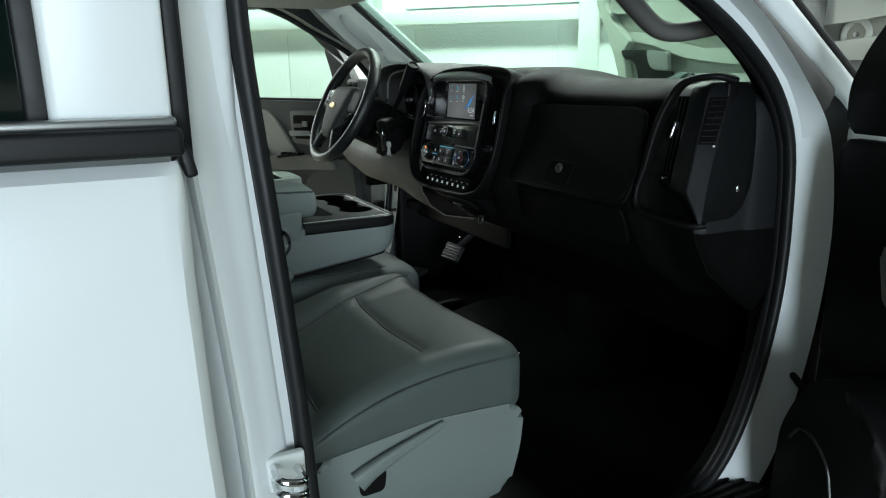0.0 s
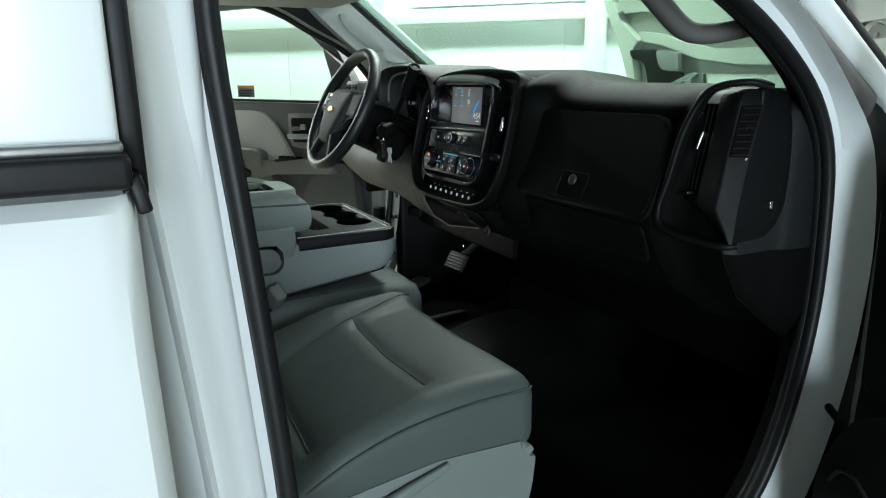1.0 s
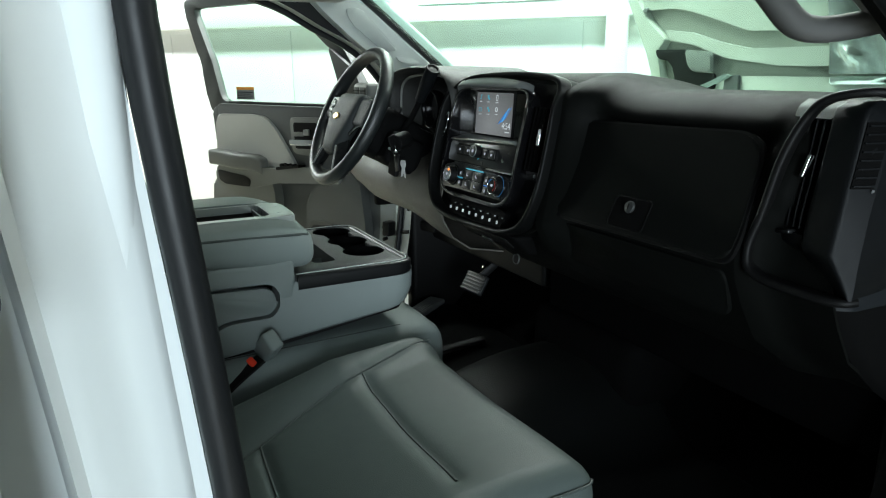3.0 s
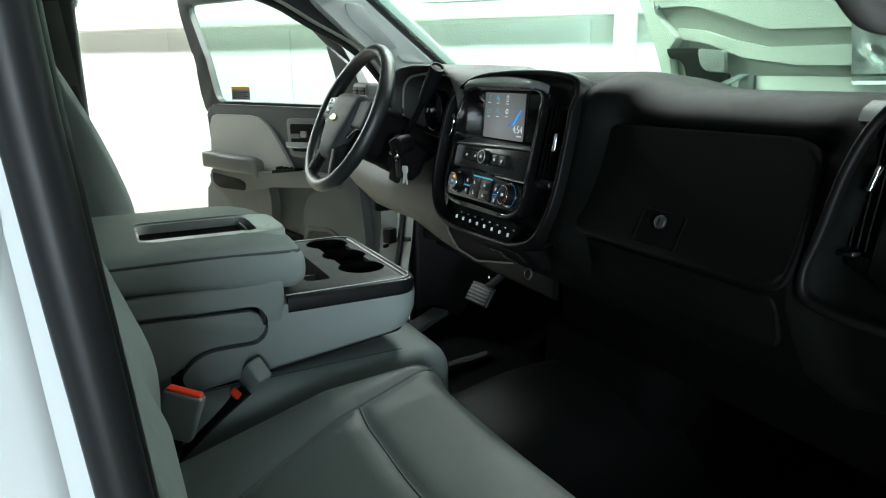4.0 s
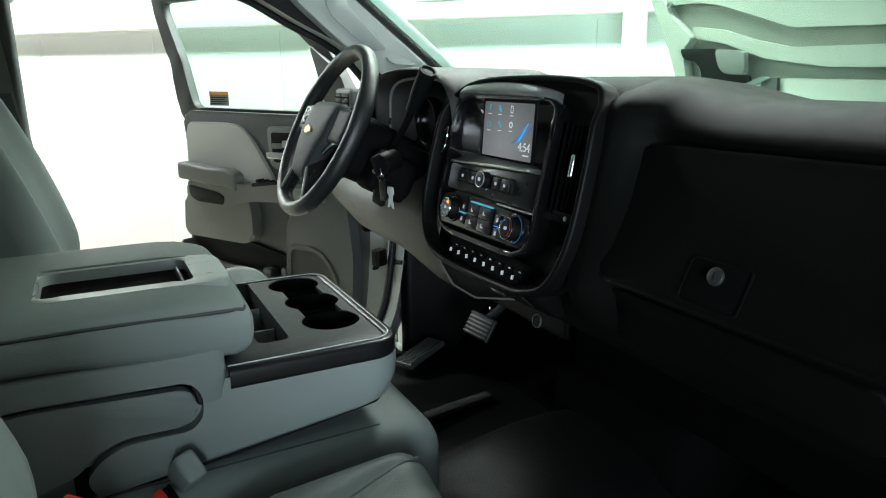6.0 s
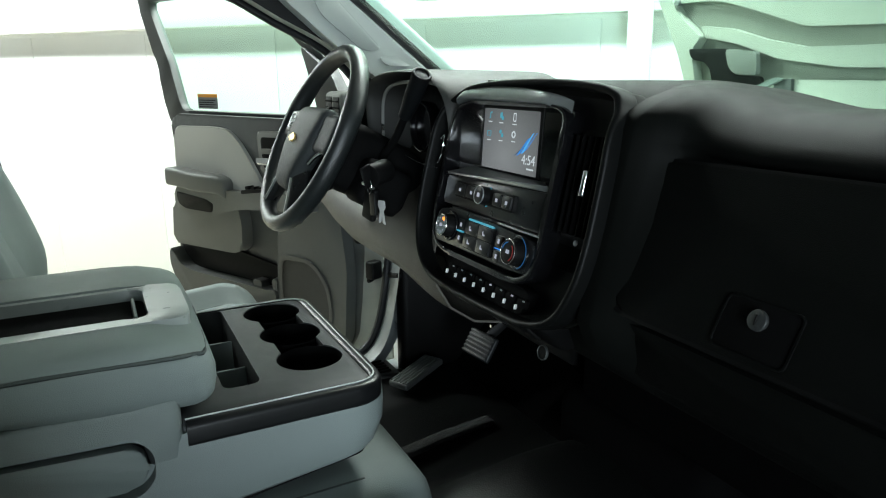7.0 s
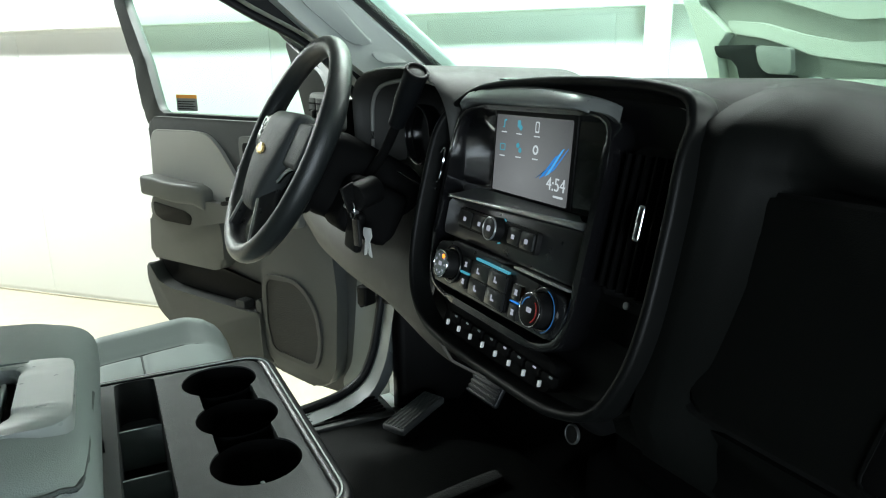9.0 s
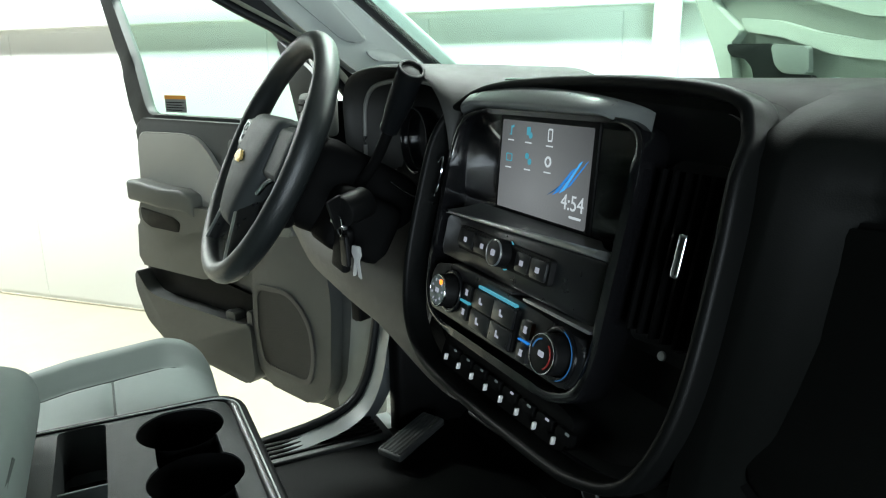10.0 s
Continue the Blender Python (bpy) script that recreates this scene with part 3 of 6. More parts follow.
part("grille_panel", rbox((-0.05, 2.22, 0.98), (0.92, 0.05, 0.32), 0.04), SATIN, cab)
part("cowl", rbox((-0.02, 0.72, 1.30), (0.84, 0.12, 0.03), 0.02), BLACK, cab, "black plastic cowl below the windshield")


# wheels, so that the truck stands on the floor
def wheel(x, y):
    e = part("wheel", rod((x - 0.12, y, 0.40), (x + 0.12, y, 0.40), 0.40, 40, bevel=0.03), RUBBER, cab, "black truck tyre on a steel wheel")
    part("rim", rod((x - 0.123, y, 0.40), (x + 0.123, y, 0.40), 0.23, 32, bevel=0.02), SILVER, e)


for sx in (-1, 1):
    wheel(sx * 0.82, 1.45)
    wheel(sx * 0.82, -2.1)
part("chassis", rbox((0, -0.4, 0.52), (0.50, 2.3, 0.10), 0.03), BLACK, cab)


# ---- raised hood ----
hood = thing("truck_hood", "raised white truck hood showing its stamped inner panel", "hood")
HM = frame_m((0, 1.90, 0), (1, 0, 0), (0, 0, 1))          # local z points back at the cab


def hood_plate(name, poly, w0, w1, material, r=0.02, bevel=0.006, label=""):
    return part(name, prism(rounded(poly, r), w1 - w0, HM @ pose(0, 0, w0), bevel, 3), material, hood, label)


hood_plate("outer_skin", [(-1.66, 2.55), (-1.60, 1.86), (-1.44, 1.50), (-1.38, 1.33), (0.55, 1.33), (0.62, 1.6), (0.66, 2.55)], -0.06, -0.045, WHITE, 0.08, label="white painted hood skin")
hood_plate("inner_panel", [(-1.60, 2.52), (-1.555, 1.86), (-1.40, 1.48), (-1.36, 1.36), (0.52, 1.36), (0.58, 1.6), (0.62, 2.52)], -0.045, -0.02, HOODDK, 0.06, label="grey-green inner panel, shaded by colour between the ribs")
hood_plate("side_flange", [(-1.640, 1.93), (-1.576, 1.822), (-1.484, 1.663), (-1.415, 1.505), (-1.363, 1.505), (-1.404, 1.670), (-1.36, 1.72), (-1.49, 1.82), (-1.575, 1.93), (-1.60, 2.45), (-1.66, 2.45)], -0.02, 0.03, HOODIN, 0.015)
hood_plate("upper_rib", [(-1.56, 2.50), (-1.545, 1.87), (-1.35, 1.868), (-1.249, 1.852), (-1.085, 1.803), (-0.882, 1.737), (-0.524, 1.725), (-0.2, 1.735), (0.56, 1.80), (0.58, 2.50)], -0.02, 0.012, HOODIN, 0.03, 0.010)
hood_plate("lower_rib", [(-1.37, 1.768), (-1.214, 1.748), (-1.051, 1.700), (-0.873, 1.664), (-0.513, 1.662), (-0.20, 1.665), (0.53, 1.72), (0.54, 1.60), (-0.20, 1.592), (-0.411, 1.585), (-0.715, 1.590), (-0.978, 1.624), (-1.184, 1.690), (-1.344, 1.718)], -0.02, 0.020, HOODIN, 0.012, 0.012)
hood_plate("rear_lip", [(-1.30, 1.54), (-0.85, 1.548), (-0.40, 1.542), (0.50, 1.56), (0.50, 1.38), (-1.30, 1.38)], -0.02, 0.01, HOODIN, 0.02, 0.008)
rows = []
for i in range(25):
    a = i / 24
    rows.append([HM @ Vector((-0.480 + 0.24 * a - 0.045 * (z - 1.55) / 0.3 * (1 - a), z,
                 0.026 + 0.004 * math.sin(9 * a + 14 * z) + 0.010 * math.exp(-((a - 0.30) / 0.16) ** 2 - ((z - 1.625) / 0.028) ** 2) * math.sin(60 * z + 13 * a)))
                 for z in [1.556 + 0.32 * k / 28 for k in range(29)]])
part("foil_shield", loft(rows, thick=0.002), FOILM, hood, "dented bright foil heat shield")
hood_plate("trim_bar", [(-0.470, 1.516), (-0.22, 1.520), (-0.22, 1.549), (-0.473, 1.546)], 0.012, 0.036, CHROME, 0.006, 0.007, "polished metal bar")
DIM = HM @ pose(-0.135, 1.690, -0.019)
bm = loft([[DIM @ Vector((r * math.cos(a), r * math.sin(a), z)) for a in [2 * math.pi * i / 36 for i in range(36)]] for r, z in ((0.066, -0.002), (0.060, 0.008), (0.052, 0.012), (0.044, 0.010), (0.034, -0.006), (0.024, -0.008), (0.001, -0.008))], True)
part("dimple", bm, HOODIN, hood, "round stamped dimple")
part("stud", rod(DIM @ Vector((0, 0, -0.008)), DIM @ Vector((0, 0, 0.006)), 0.010, 14, bevel=0.003), METAL, hood)
hinge = hood_plate("hinge", [(-1.411, 1.675), (-1.205, 1.670), (-1.185, 1.595), (-1.150, 1.565), (-1.034, 1.560), (-1.02, 1.52), (-1.096, 1.36), (-1.255, 1.36), (-1.262, 1.52), (-1.287, 1.592), (-1.32, 1.62), (-1.387, 1.630)], 0.022, 0.04, BLACK, 0.012, 0.004, "black steel hood hinge bracket")
hood_plate("hinge_cover", [(-1.205, 1.668), (-1.055, 1.654), (-1.042, 1.566), (-1.150, 1.568), (-1.182, 1.60)], 0.028, 0.052, DOORMD, 0.015, 0.008, "grey hinge cover")
hood_plate("stay", [(-1.10, 1.505), (-0.965, 1.556), (-0.93, 1.55), (-1.06, 1.495)], 0.03, 0.045, GREYPL, 0.006, 0.004)
hood_plate("latch_box", [(-0.99, 1.35), (-0.975, 1.548), (-0.905, 1.552), (-0.895, 1.35)], 0.012, 0.03, DOORDK, 0.008, 0.003)
part("hood_stop", rod((-1.52, 1.92, 1.878), (-1.50, 1.86, 1.868), 0.012, 14, bevel=0.003), METAL, hood)
for sx, hx in ((-1, -1.17), (1, 0.35)):
    part("hinge_arm", rod((hx, 1.88, 1.38), (hx * 0.66, 1.55, 1.20), 0.025, 12), BLACK, hood)


# ---- doors ----
def place_door(origin, along, inward):
    a, w = Vector(along).normalized(), Vector(inward).normalized()
    m = Matrix((a, Vector((0, 0, 1)), w)).transposed().to_4x4()    # local x along the door, y up, z into the cab
    m.translation = origin
    return m


DM = place_door((-1.0, 0.26, 0), (-0.902, -0.431, 0), (0.431, -0.902, 0))
door = thing("driver_door", "open white driver door with grey moulded inner trim", "door")


def dplate(name, poly, w0, w1, material, parent=door, r=0.02, bevel=0.008, label="", m=DM, seg=3):
    return part(name, prism(rounded(poly, r), w1 - w0, m @ pose(0, 0, w0), bevel, seg), material, parent, label)


dplate("door_skin", [(0.02, 0.66), (0.35, 0.645), (0.95, 0.67), (1.12, 0.74), (1.155, 0.90), (1.115, 1.20), (1.130, 1.42), (1.128, 1.44), (0.02, 1.44)], -0.16, -0.07, WHITE, r=0.05, bevel=0.01, label="white painted door skin")
dplate("door_shell", [(0.03, 0.67), (0.35, 0.655), (0.93, 0.69), (1.09, 0.755), (1.135, 0.90), (1.088, 1.20), (1.096, 1.36), (1.108, 1.435), (0.03, 1.435)], -0.07, -0.015, DOORDK, r=0.05, bevel=0.012, label="dark grey door trim panel")
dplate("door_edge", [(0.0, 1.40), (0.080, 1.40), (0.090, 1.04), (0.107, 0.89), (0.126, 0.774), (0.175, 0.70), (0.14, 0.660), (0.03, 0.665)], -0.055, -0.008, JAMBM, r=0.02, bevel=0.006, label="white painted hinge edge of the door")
outer = rounded([(1.146, 1.40), (1.188, 1.62), (1.300, 1.90), (0.62, 1.905), (0.49, 1.835), (0.275, 1.665), (0.16, 1.50), (0.14, 1.40)], 0.05)
innr = rounded([(1.050, 1.458), (1.104, 1.63), (1.215, 1.858), (0.60, 1.855), (0.51, 1.785), (0.318, 1.640), (0.285, 1.58), (0.215, 1.456)], 0.03)
part("window_frame", ring(outer, innr, 0.034, DM @ pose(0, 0, -0.068), 0.008, 120), FRAMEM, door, "dark grey window surround")
gl = part("window_glass", prism(rounded([(1.08, 1.40), (1.125, 1.62), (1.23, 1.87), (0.59, 1.87), (0.50, 1.80), (0.30, 1.65), (0.26, 1.58), (0.19, 1.40)], 0.03), 0.004, DM @ pose(0, 0, -0.06)), DGLASS, door, "clear green-tinted side glass", smooth=False)
gl.visible_shadow = False
dplate("mirror_sail", [(0.13, 1.43), (0.258, 1.43), (0.300, 1.57), (0.338, 1.672), (0.20, 1.58)], -0.03, -0.012, DOORDK, label="dark grey mirror corner cover")
dplate("belt_strip", [(0.20, 1.447), (0.99, 1.450), (0.99, 1.458), (0.20, 1.455)], -0.036, -0.022, RUBBER, r=0.006, bevel=0.004)
dplate("belt_panel", [(0.08, 1.27), (0.30, 1.20), (0.50, 1.19), (1.060, 1.20), (1.038, 1.448), (0.07, 1.446)], -0.02, 0.006, DOORDK, r=0.02, bevel=0.010)
dplate("upper_pad", [(1.034, 1.405), (0.78, 1.410), (0.70, 1.402), (0.645, 1.365), (0.60, 1.315), (0.545, 1.245), (0.515, 1.205), (0.62, 1.190), (1.046, 1.20)], -0.01, 0.020, DOORLT, r=0.04, bevel=0.018, seg=5, label="light grey padded upper door panel")
bez = dplate("handle_bezel", [(0.545, 1.404), (0.36, 1.408), (0.345, 1.28), (0.37, 1.252), (0.535, 1.262)], 0.004, 0.018, DOORMD, r=0.02, bevel=0.006)
dplate("handle_recess", [(0.522, 1.385), (0.385, 1.388), (0.372, 1.285), (0.515, 1.282)], 0.0165, 0.0205, BLACK, bez, r=0.012, bevel=0.002)
dplate("door_handle", [(0.535, 1.318), (0.40, 1.322), (0.395, 1.300), (0.53, 1.294)], 0.020, 0.036, CHROME, bez, r=0.006, bevel=0.006, label="chrome inner door handle")
dplate("lock_button", [(0.455, 1.360), (0.425, 1.361), (0.425, 1.338), (0.455, 1.337)], 0.020, 0.028, SILVER, bez, r=0.004, bevel=0.003)
dplate("recess_lip", [(0.515, 1.348), (0.46, 1.350), (0.46, 1.333), (0.515, 1.330)], 0.020, 0.025, DOORMD, bez, r=0.004, bevel=0.003)
# armrest: a long arm with a thick rear pad and a grab recess below it
dplate("armrest_beam", [(1.02, 1.185), (0.80, 1.195), (0.62, 1.195), (0.42, 1.215), (0.25, 1.20), (0.24, 1.165), (0.45, 1.150), (0.62, 1.135), (0.78, 1.10), (1.02, 1.095)], -0.01, 0.052, DOORMD, r=0.03, bevel=0.022, seg=5)
part("armrest_pad", rbox((0.865, 1.211, 0.032), (0.172, 0.033, 0.046), 0.013, (8, 2, 2), lambda p: (p.x, p.y + 0.010 * sstep(-0.05, 0.15, p.x) - 0.020 * sstep(-0.12, -0.19, p.x), p.z - 0.018 * sstep(0.0, -0.19, p.x)), DM), DOORMD, door, "dark grey armrest pad")
# Flat black plate, put in for the shade inside the grab recess.
dplate("grab_shade", [(1.004, 1.165), (0.815, 1.152), (0.775, 1.138), (0.785, 1.106), (0.95, 1.104), (0.998, 1.12)], 0.036, 0.0535, BLACK, r=0.012, bevel=0.002)
dplate("window_switches", [(0.60, 1.205), (0.46, 1.222), (0.46, 1.212), (0.60, 1.192)], 0.02, 0.058, BLACK, r=0.004, bevel=0.003)
for i in range(4):
    dplate("switch", [(0.585 - 0.03 * i, 1.207), (0.565 - 0.03 * i, 1.210), (0.565 - 0.03 * i, 1.222), (0.585 - 0.03 * i, 1.219)], 0.028, 0.05, BLACK, r=0.003, bevel=0.003)
dplate("lower_pad", [(1.074, 1.12), (0.80, 1.13), (0.67, 1.15), (0.648, 1.08), (0.655, 0.985), (0.70, 0.962), (1.098, 0.950)], -0.015, 0.030, DOORMD, r=0.03, bevel=0.014, seg=5, label="grey lower door pad")
dplate("map_pocket", [(1.105, 0.935), (1.075, 0.905), (1.035, 0.868), (0.96, 0.858), (0.52, 0.862), (0.470, 0.872), (0.462, 0.70), (0.50, 0.672), (0.93, 0.695), (1.06, 0.76), (1.115, 0.87)], -0.01, 0.046, DOORDK, r=0.03, bevel=0.016, label="moulded door map pocket")
# Black sheet that paints the pocket's shaded inside.
dplate("pocket_shade", [(1.105, 0.955), (0.72, 0.962), (0.475, 0.935), (0.455, 0.868), (0.52, 0.840), (0.98, 0.840), (1.07, 0.900)], -0.014, -0.002, BLACK, r=0.02, bevel=0.003)
dplate("bottle_rest", [(0.60, 0.886), (0.555, 0.886), (0.555, 0.858), (0.60, 0.858)], 0.0, 0.036, DOORDK, r=0.006, bevel=0.006)
dplate("bottle_rest", [(0.495, 0.905), (0.470, 0.905), (0.470, 0.860), (0.495, 0.860)], 0.0, 0.036, DOORDK, r=0.006, bevel=0.006)
dplate("speaker_housing", [(0.455, 1.10), (0.30, 1.20), (0.16, 1.21), (0.13, 1.00), (0.15, 0.75), (0.21, 0.68), (0.44, 0.695), (0.475, 0.80)], -0.01, 0.032, DOORDK, r=0.04, bevel=0.014, label="dark grey speaker housing")
grille = rounded([(0.432, 0.985), (0.310, 0.992), (0.262, 0.965), (0.222, 0.915), (0.212, 0.83), (0.236, 0.752), (0.42, 0.762), (0.44, 0.85)], 0.03)
spk = part("speaker_rim", ring(rounded([(0.446, 1.0), (0.305, 1.006), (0.25, 0.975), (0.208, 0.92), (0.198, 0.825), (0.225, 0.738), (0.432, 0.748), (0.455, 0.85)], 0.03), grille, 0.006, DM @ pose(0, 0, 0.0325), 0.002, 80), RPOST, door)
mesh_mat = mat("speaker_mesh", (0.018, 0.018, 0.017), 0.6, vary=0.1, grain=1.0, grain_scale=420)
part("speaker_mesh", prism(grille, 0.003, DM @ pose(0, 0, 0.0325)), mesh_mat, spk, "black perforated speaker mesh")
for k, (u, z) in enumerate(((0.10, 1.02), (0.10, 0.76))):
    part("hinge", rbox((0, 0, 0), (0.035, 0.045, 0.02), 0.006, m=DM @ pose(u - 0.12, z, -0.09)), WHITE_IN, door)
# check arm between door and hinge post
part("check_arm", rod((-1.050, 0.228, 0.992), (-0.835, 0.236, 1.040), 0.008, 12), BLACK, door, "black steel door check arm")
part("check_boot", rbox((0, 0, 0), (0.010, 0.010, 0.010), 0.005, m=pose(-1.048, 0.232, 0.992)), BLACK, door)
for z in (1.016, 0.970):
    part("bolt", rod((-1.055, 0.240, z), (-1.045, 0.222, z), 0.007, 12, bevel=0.002), BLACK, door)
part("check_block", rbox((0, 0, 0), (0.016, 0.02, 0.026), 0.006, m=pose(-0.930, 0.198, 1.038, 0, 0, 25)), BLACK, door)
# paper label on the glass
lab = dplate("glass_label", [(0.970, 1.518), (0.848, 1.518), (0.848, 1.466), (0.970, 1.465)], -0.055, -0.0545, LABELG, r=0.002, bevel=0, label="small orange and grey caution label")
dplate("label_header", [(0.970, 1.519), (0.848, 1.519), (0.848, 1.507), (0.970, 1.507)], -0.0545, -0.054, ORANGE, lab, r=0.001, bevel=0)
for i in range(4):
    dplate("print_bar", [(0.962, 1.498 - 0.008 * i), (0.861 + 0.012 * (i % 2), 1.498 - 0.008 * i), (0.861 + 0.012 * (i % 2), 1.495 - 0.008 * i), (0.962, 1.495 - 0.008 * i)], -0.0545, -0.054, BLACK, lab, r=0.0005, bevel=0)

# passenger door, swung wide; only its hinge end shows
PM = place_door((0.952, 0.242, 0), (0.949, -0.315, 0), (-0.315, -0.949, 0))
pdoor = thing("passenger_door", "open passenger door with black moulded inner trim", "door")


def pplate(name, poly, w0, w1, material, r=0.02, bevel=0.008, label=""):
    return dplate(name, poly, w0, w1, material, pdoor, r, bevel, label, PM)


pplate("door_skin", [(-0.01, 0.62), (1.05, 0.66), (1.10, 1.44), (-0.01, 1.44)], -0.16, -0.08, WHITE, 0.03, label="white painted door skin")
pplate("door_trim", [(-0.035, 0.66), (0.95, 0.68), (1.05, 0.80), (1.03, 1.43), (-0.03, 1.44), (-0.045, 1.20), (-0.055, 1.00)], -0.08, -0.02, BLACK, 0.03, 0.012, "black door trim panel")
pplate("upper_trim", [(-0.045, 1.448), (-0.035, 1.22), (-0.03, 1.07), (1.03, 1.10), (1.03, 1.443)], -0.02, 0.0, BLACK, 0.02, 0.008)
pplate("mirror_sail", [(-0.045, 1.456), (-0.048, 1.53), (-0.02, 1.585), (0.06, 1.68), (0.14, 1.76), (0.22, 1.76), (0.20, 1.456)], -0.05, -0.005, BLACK, 0.02, 0.008, "black mirror corner cover")
pplate("window_frame", [(0.10, 1.72), (0.20, 1.83), (1.1, 1.86), (1.05, 1.44), (1.0, 1.44), (1.04, 1.81), (0.25, 1.79), (0.16, 1.70)], -0.06, -0.02, BLACK, 0.02, 0.008)
pplate("speaker_pod", [(0.0, 0.62), (0.0, 0.90), (0.004, 0.968), (0.027, 1.022), (0.060, 1.078), (0.10, 1.098), (0.16, 1.09), (0.22, 1.02), (0.22, 0.62)], -0.02, 0.085, BLACK, 0.035, 0.016, "black bulging speaker pod")
path = [PM @ Vector((p.x, p.y, 0.086)) for p in smooth_path([(0.030, 0.962, 0), (0.052, 0.990, 0), (0.085, 0.990, 0), (0.120, 0.960, 0), (0.135, 0.915, 0)], 6)]
part("pod_ridge", sweep(path, circle(0.003, 8), (0.3, 0.9, 0.1)), SATIN, pdoor)
pplate("pull_cup", [(0.075, 1.30), (0.16, 1.32), (0.18, 1.22), (0.10, 1.20)], -0.005, 0.012, DOORMD, 0.02, 0.006)
part("check_arm", rod((0.806, 0.322, 1.008), (0.905, 0.270, 0.985), 0.007, 12), BLACK, pdoor, "black steel door check arm")
part("check_boot", rbox((0, 0, 0), (0.015, 0.013, 0.018), 0.006, m=pose(0.803, 0.338, 1.002, 0, 20, -30)), BLACK, pdoor)

# rear door on the passenger side, closed
rdoor = thing("rear_door", "closed white rear door with dark privacy glass", "door")
prof = [(1.006, 1.487), (1.020, 1.478), (1.028, 1.455), (1.032, 1.38), (1.036, 1.25), (1.034, 1.10), (1.026, 0.95), (1.018, 0.80), (1.00, 0.66), (0.96, 0.62)]
rows = []
for y, inset in ((-0.758, 0.055), (-0.760, 0.030), (-0.764, 0.012), (-0.772, 0.003), (-0.785, 0.0), (-1.0, 0.0), (-1.5, 0.002), (-1.70, 0.01)):
    rows.append([(x - inset, y - 0.045 * max(0, (1.30 - z)) ** 1.2 + 0.085 * max(0, (1.30 - z)), z) for x, z in prof])
part("door_skin", loft(rows, thick=0.004), WHITE, rdoor, "glossy pearl white door skin")
part("belt_moulding", rbox((1.006, -1.21, 1.504), (0.014, 0.45, 0.0115), 0.005), RUBBER, rdoor, "black belt weatherstrip")
part("belt_cap", rbox((1.000, -1.21, 1.519), (0.010, 0.447, 0.004), 0.003), SILVER, rdoor)
part("window_frame", rbox((0.985, -0.808, 1.66), (0.012, 0.044, 0.16), 0.008), WHITE, rdoor, "white window surround")
part("frame_top", rbox((0.955, -1.2, 1.80), (0.012, 0.44, 0.03), 0.008), WHITE, rdoor)
part("edge_seal", rbox((0.968, -0.757, 1.645), (0.012, 0.0085, 0.165), 0.005), RUBBER, rdoor, "black rubber edge seal")
part("corner_seal", rbox((0, 0, 0), (0.008, 0.005, 0.014), 0.003, m=pose(0.990, -0.756, 1.486, 12, 0, 0)), RUBBER, rdoor)
part("window_glass", rbox((0.975, -1.23, 1.66), (0.003, 0.40, 0.15), 0.002), PRIV, rdoor, "dark privacy glass")
part("run_channel", rbox((0.980, -0.858, 1.66), (0.008, 0.010, 0.15), 0.004), RUBBER, rdoor)
# chrome striker on the post
st = thing("door_striker", "small chrome door striker loop on the rear post", "striker")
path = smooth_path([(0.905, -0.688, 1.132), (0.938, -0.688, 1.132), (0.938, -0.662, 1.124), (0.905, -0.662, 1.124)], 6)
part("loop", sweep(path, circle(0.0042, 10)), CHROME, st)
path = smooth_path([(0.905, -0.688, 1.116), (0.938, -0.688, 1.116), (0.938, -0.662, 1.108), (0.905, -0.662, 1.108)], 6)
part("loop", sweep(path, circle(0.0042, 10)), CHROME, st)
part("base", rbox((0.900, -0.675, 1.12), (0.006, 0.024, 0.022), 0.004), WHITE_IN, st)


# ---- more helpers for the interior ----
def cut(bm, cutters):
    """Takes the cutters' volumes out of a mesh."""
    obs = []
    for b in [bm] + cutters:
        bmesh.ops.recalc_face_normals(b, faces=b.faces)
        me = bpy.data.meshes.new("tmp")
        b.to_mesh(me)
        b.free()
        obs.append(new("tmp", me))
    for o in obs[1:]:
        md = obs[0].modifiers.new("cut", "BOOLEAN")
        md.operation, md.object, md.solver = "DIFFERENCE", o, "EXACT"
    bpy.context.view_layer.update()
    me = bpy.data.meshes.new_from_object(obs[0].evaluated_get(bpy.context.evaluated_depsgraph_get()))
    res = bmesh.new()
    res.from_mesh(me)
    bpy.data.meshes.remove(me)
    for o in obs:
        d = o.data
        bpy.data.objects.remove(o)
        bpy.data.meshes.remove(d)
    return res


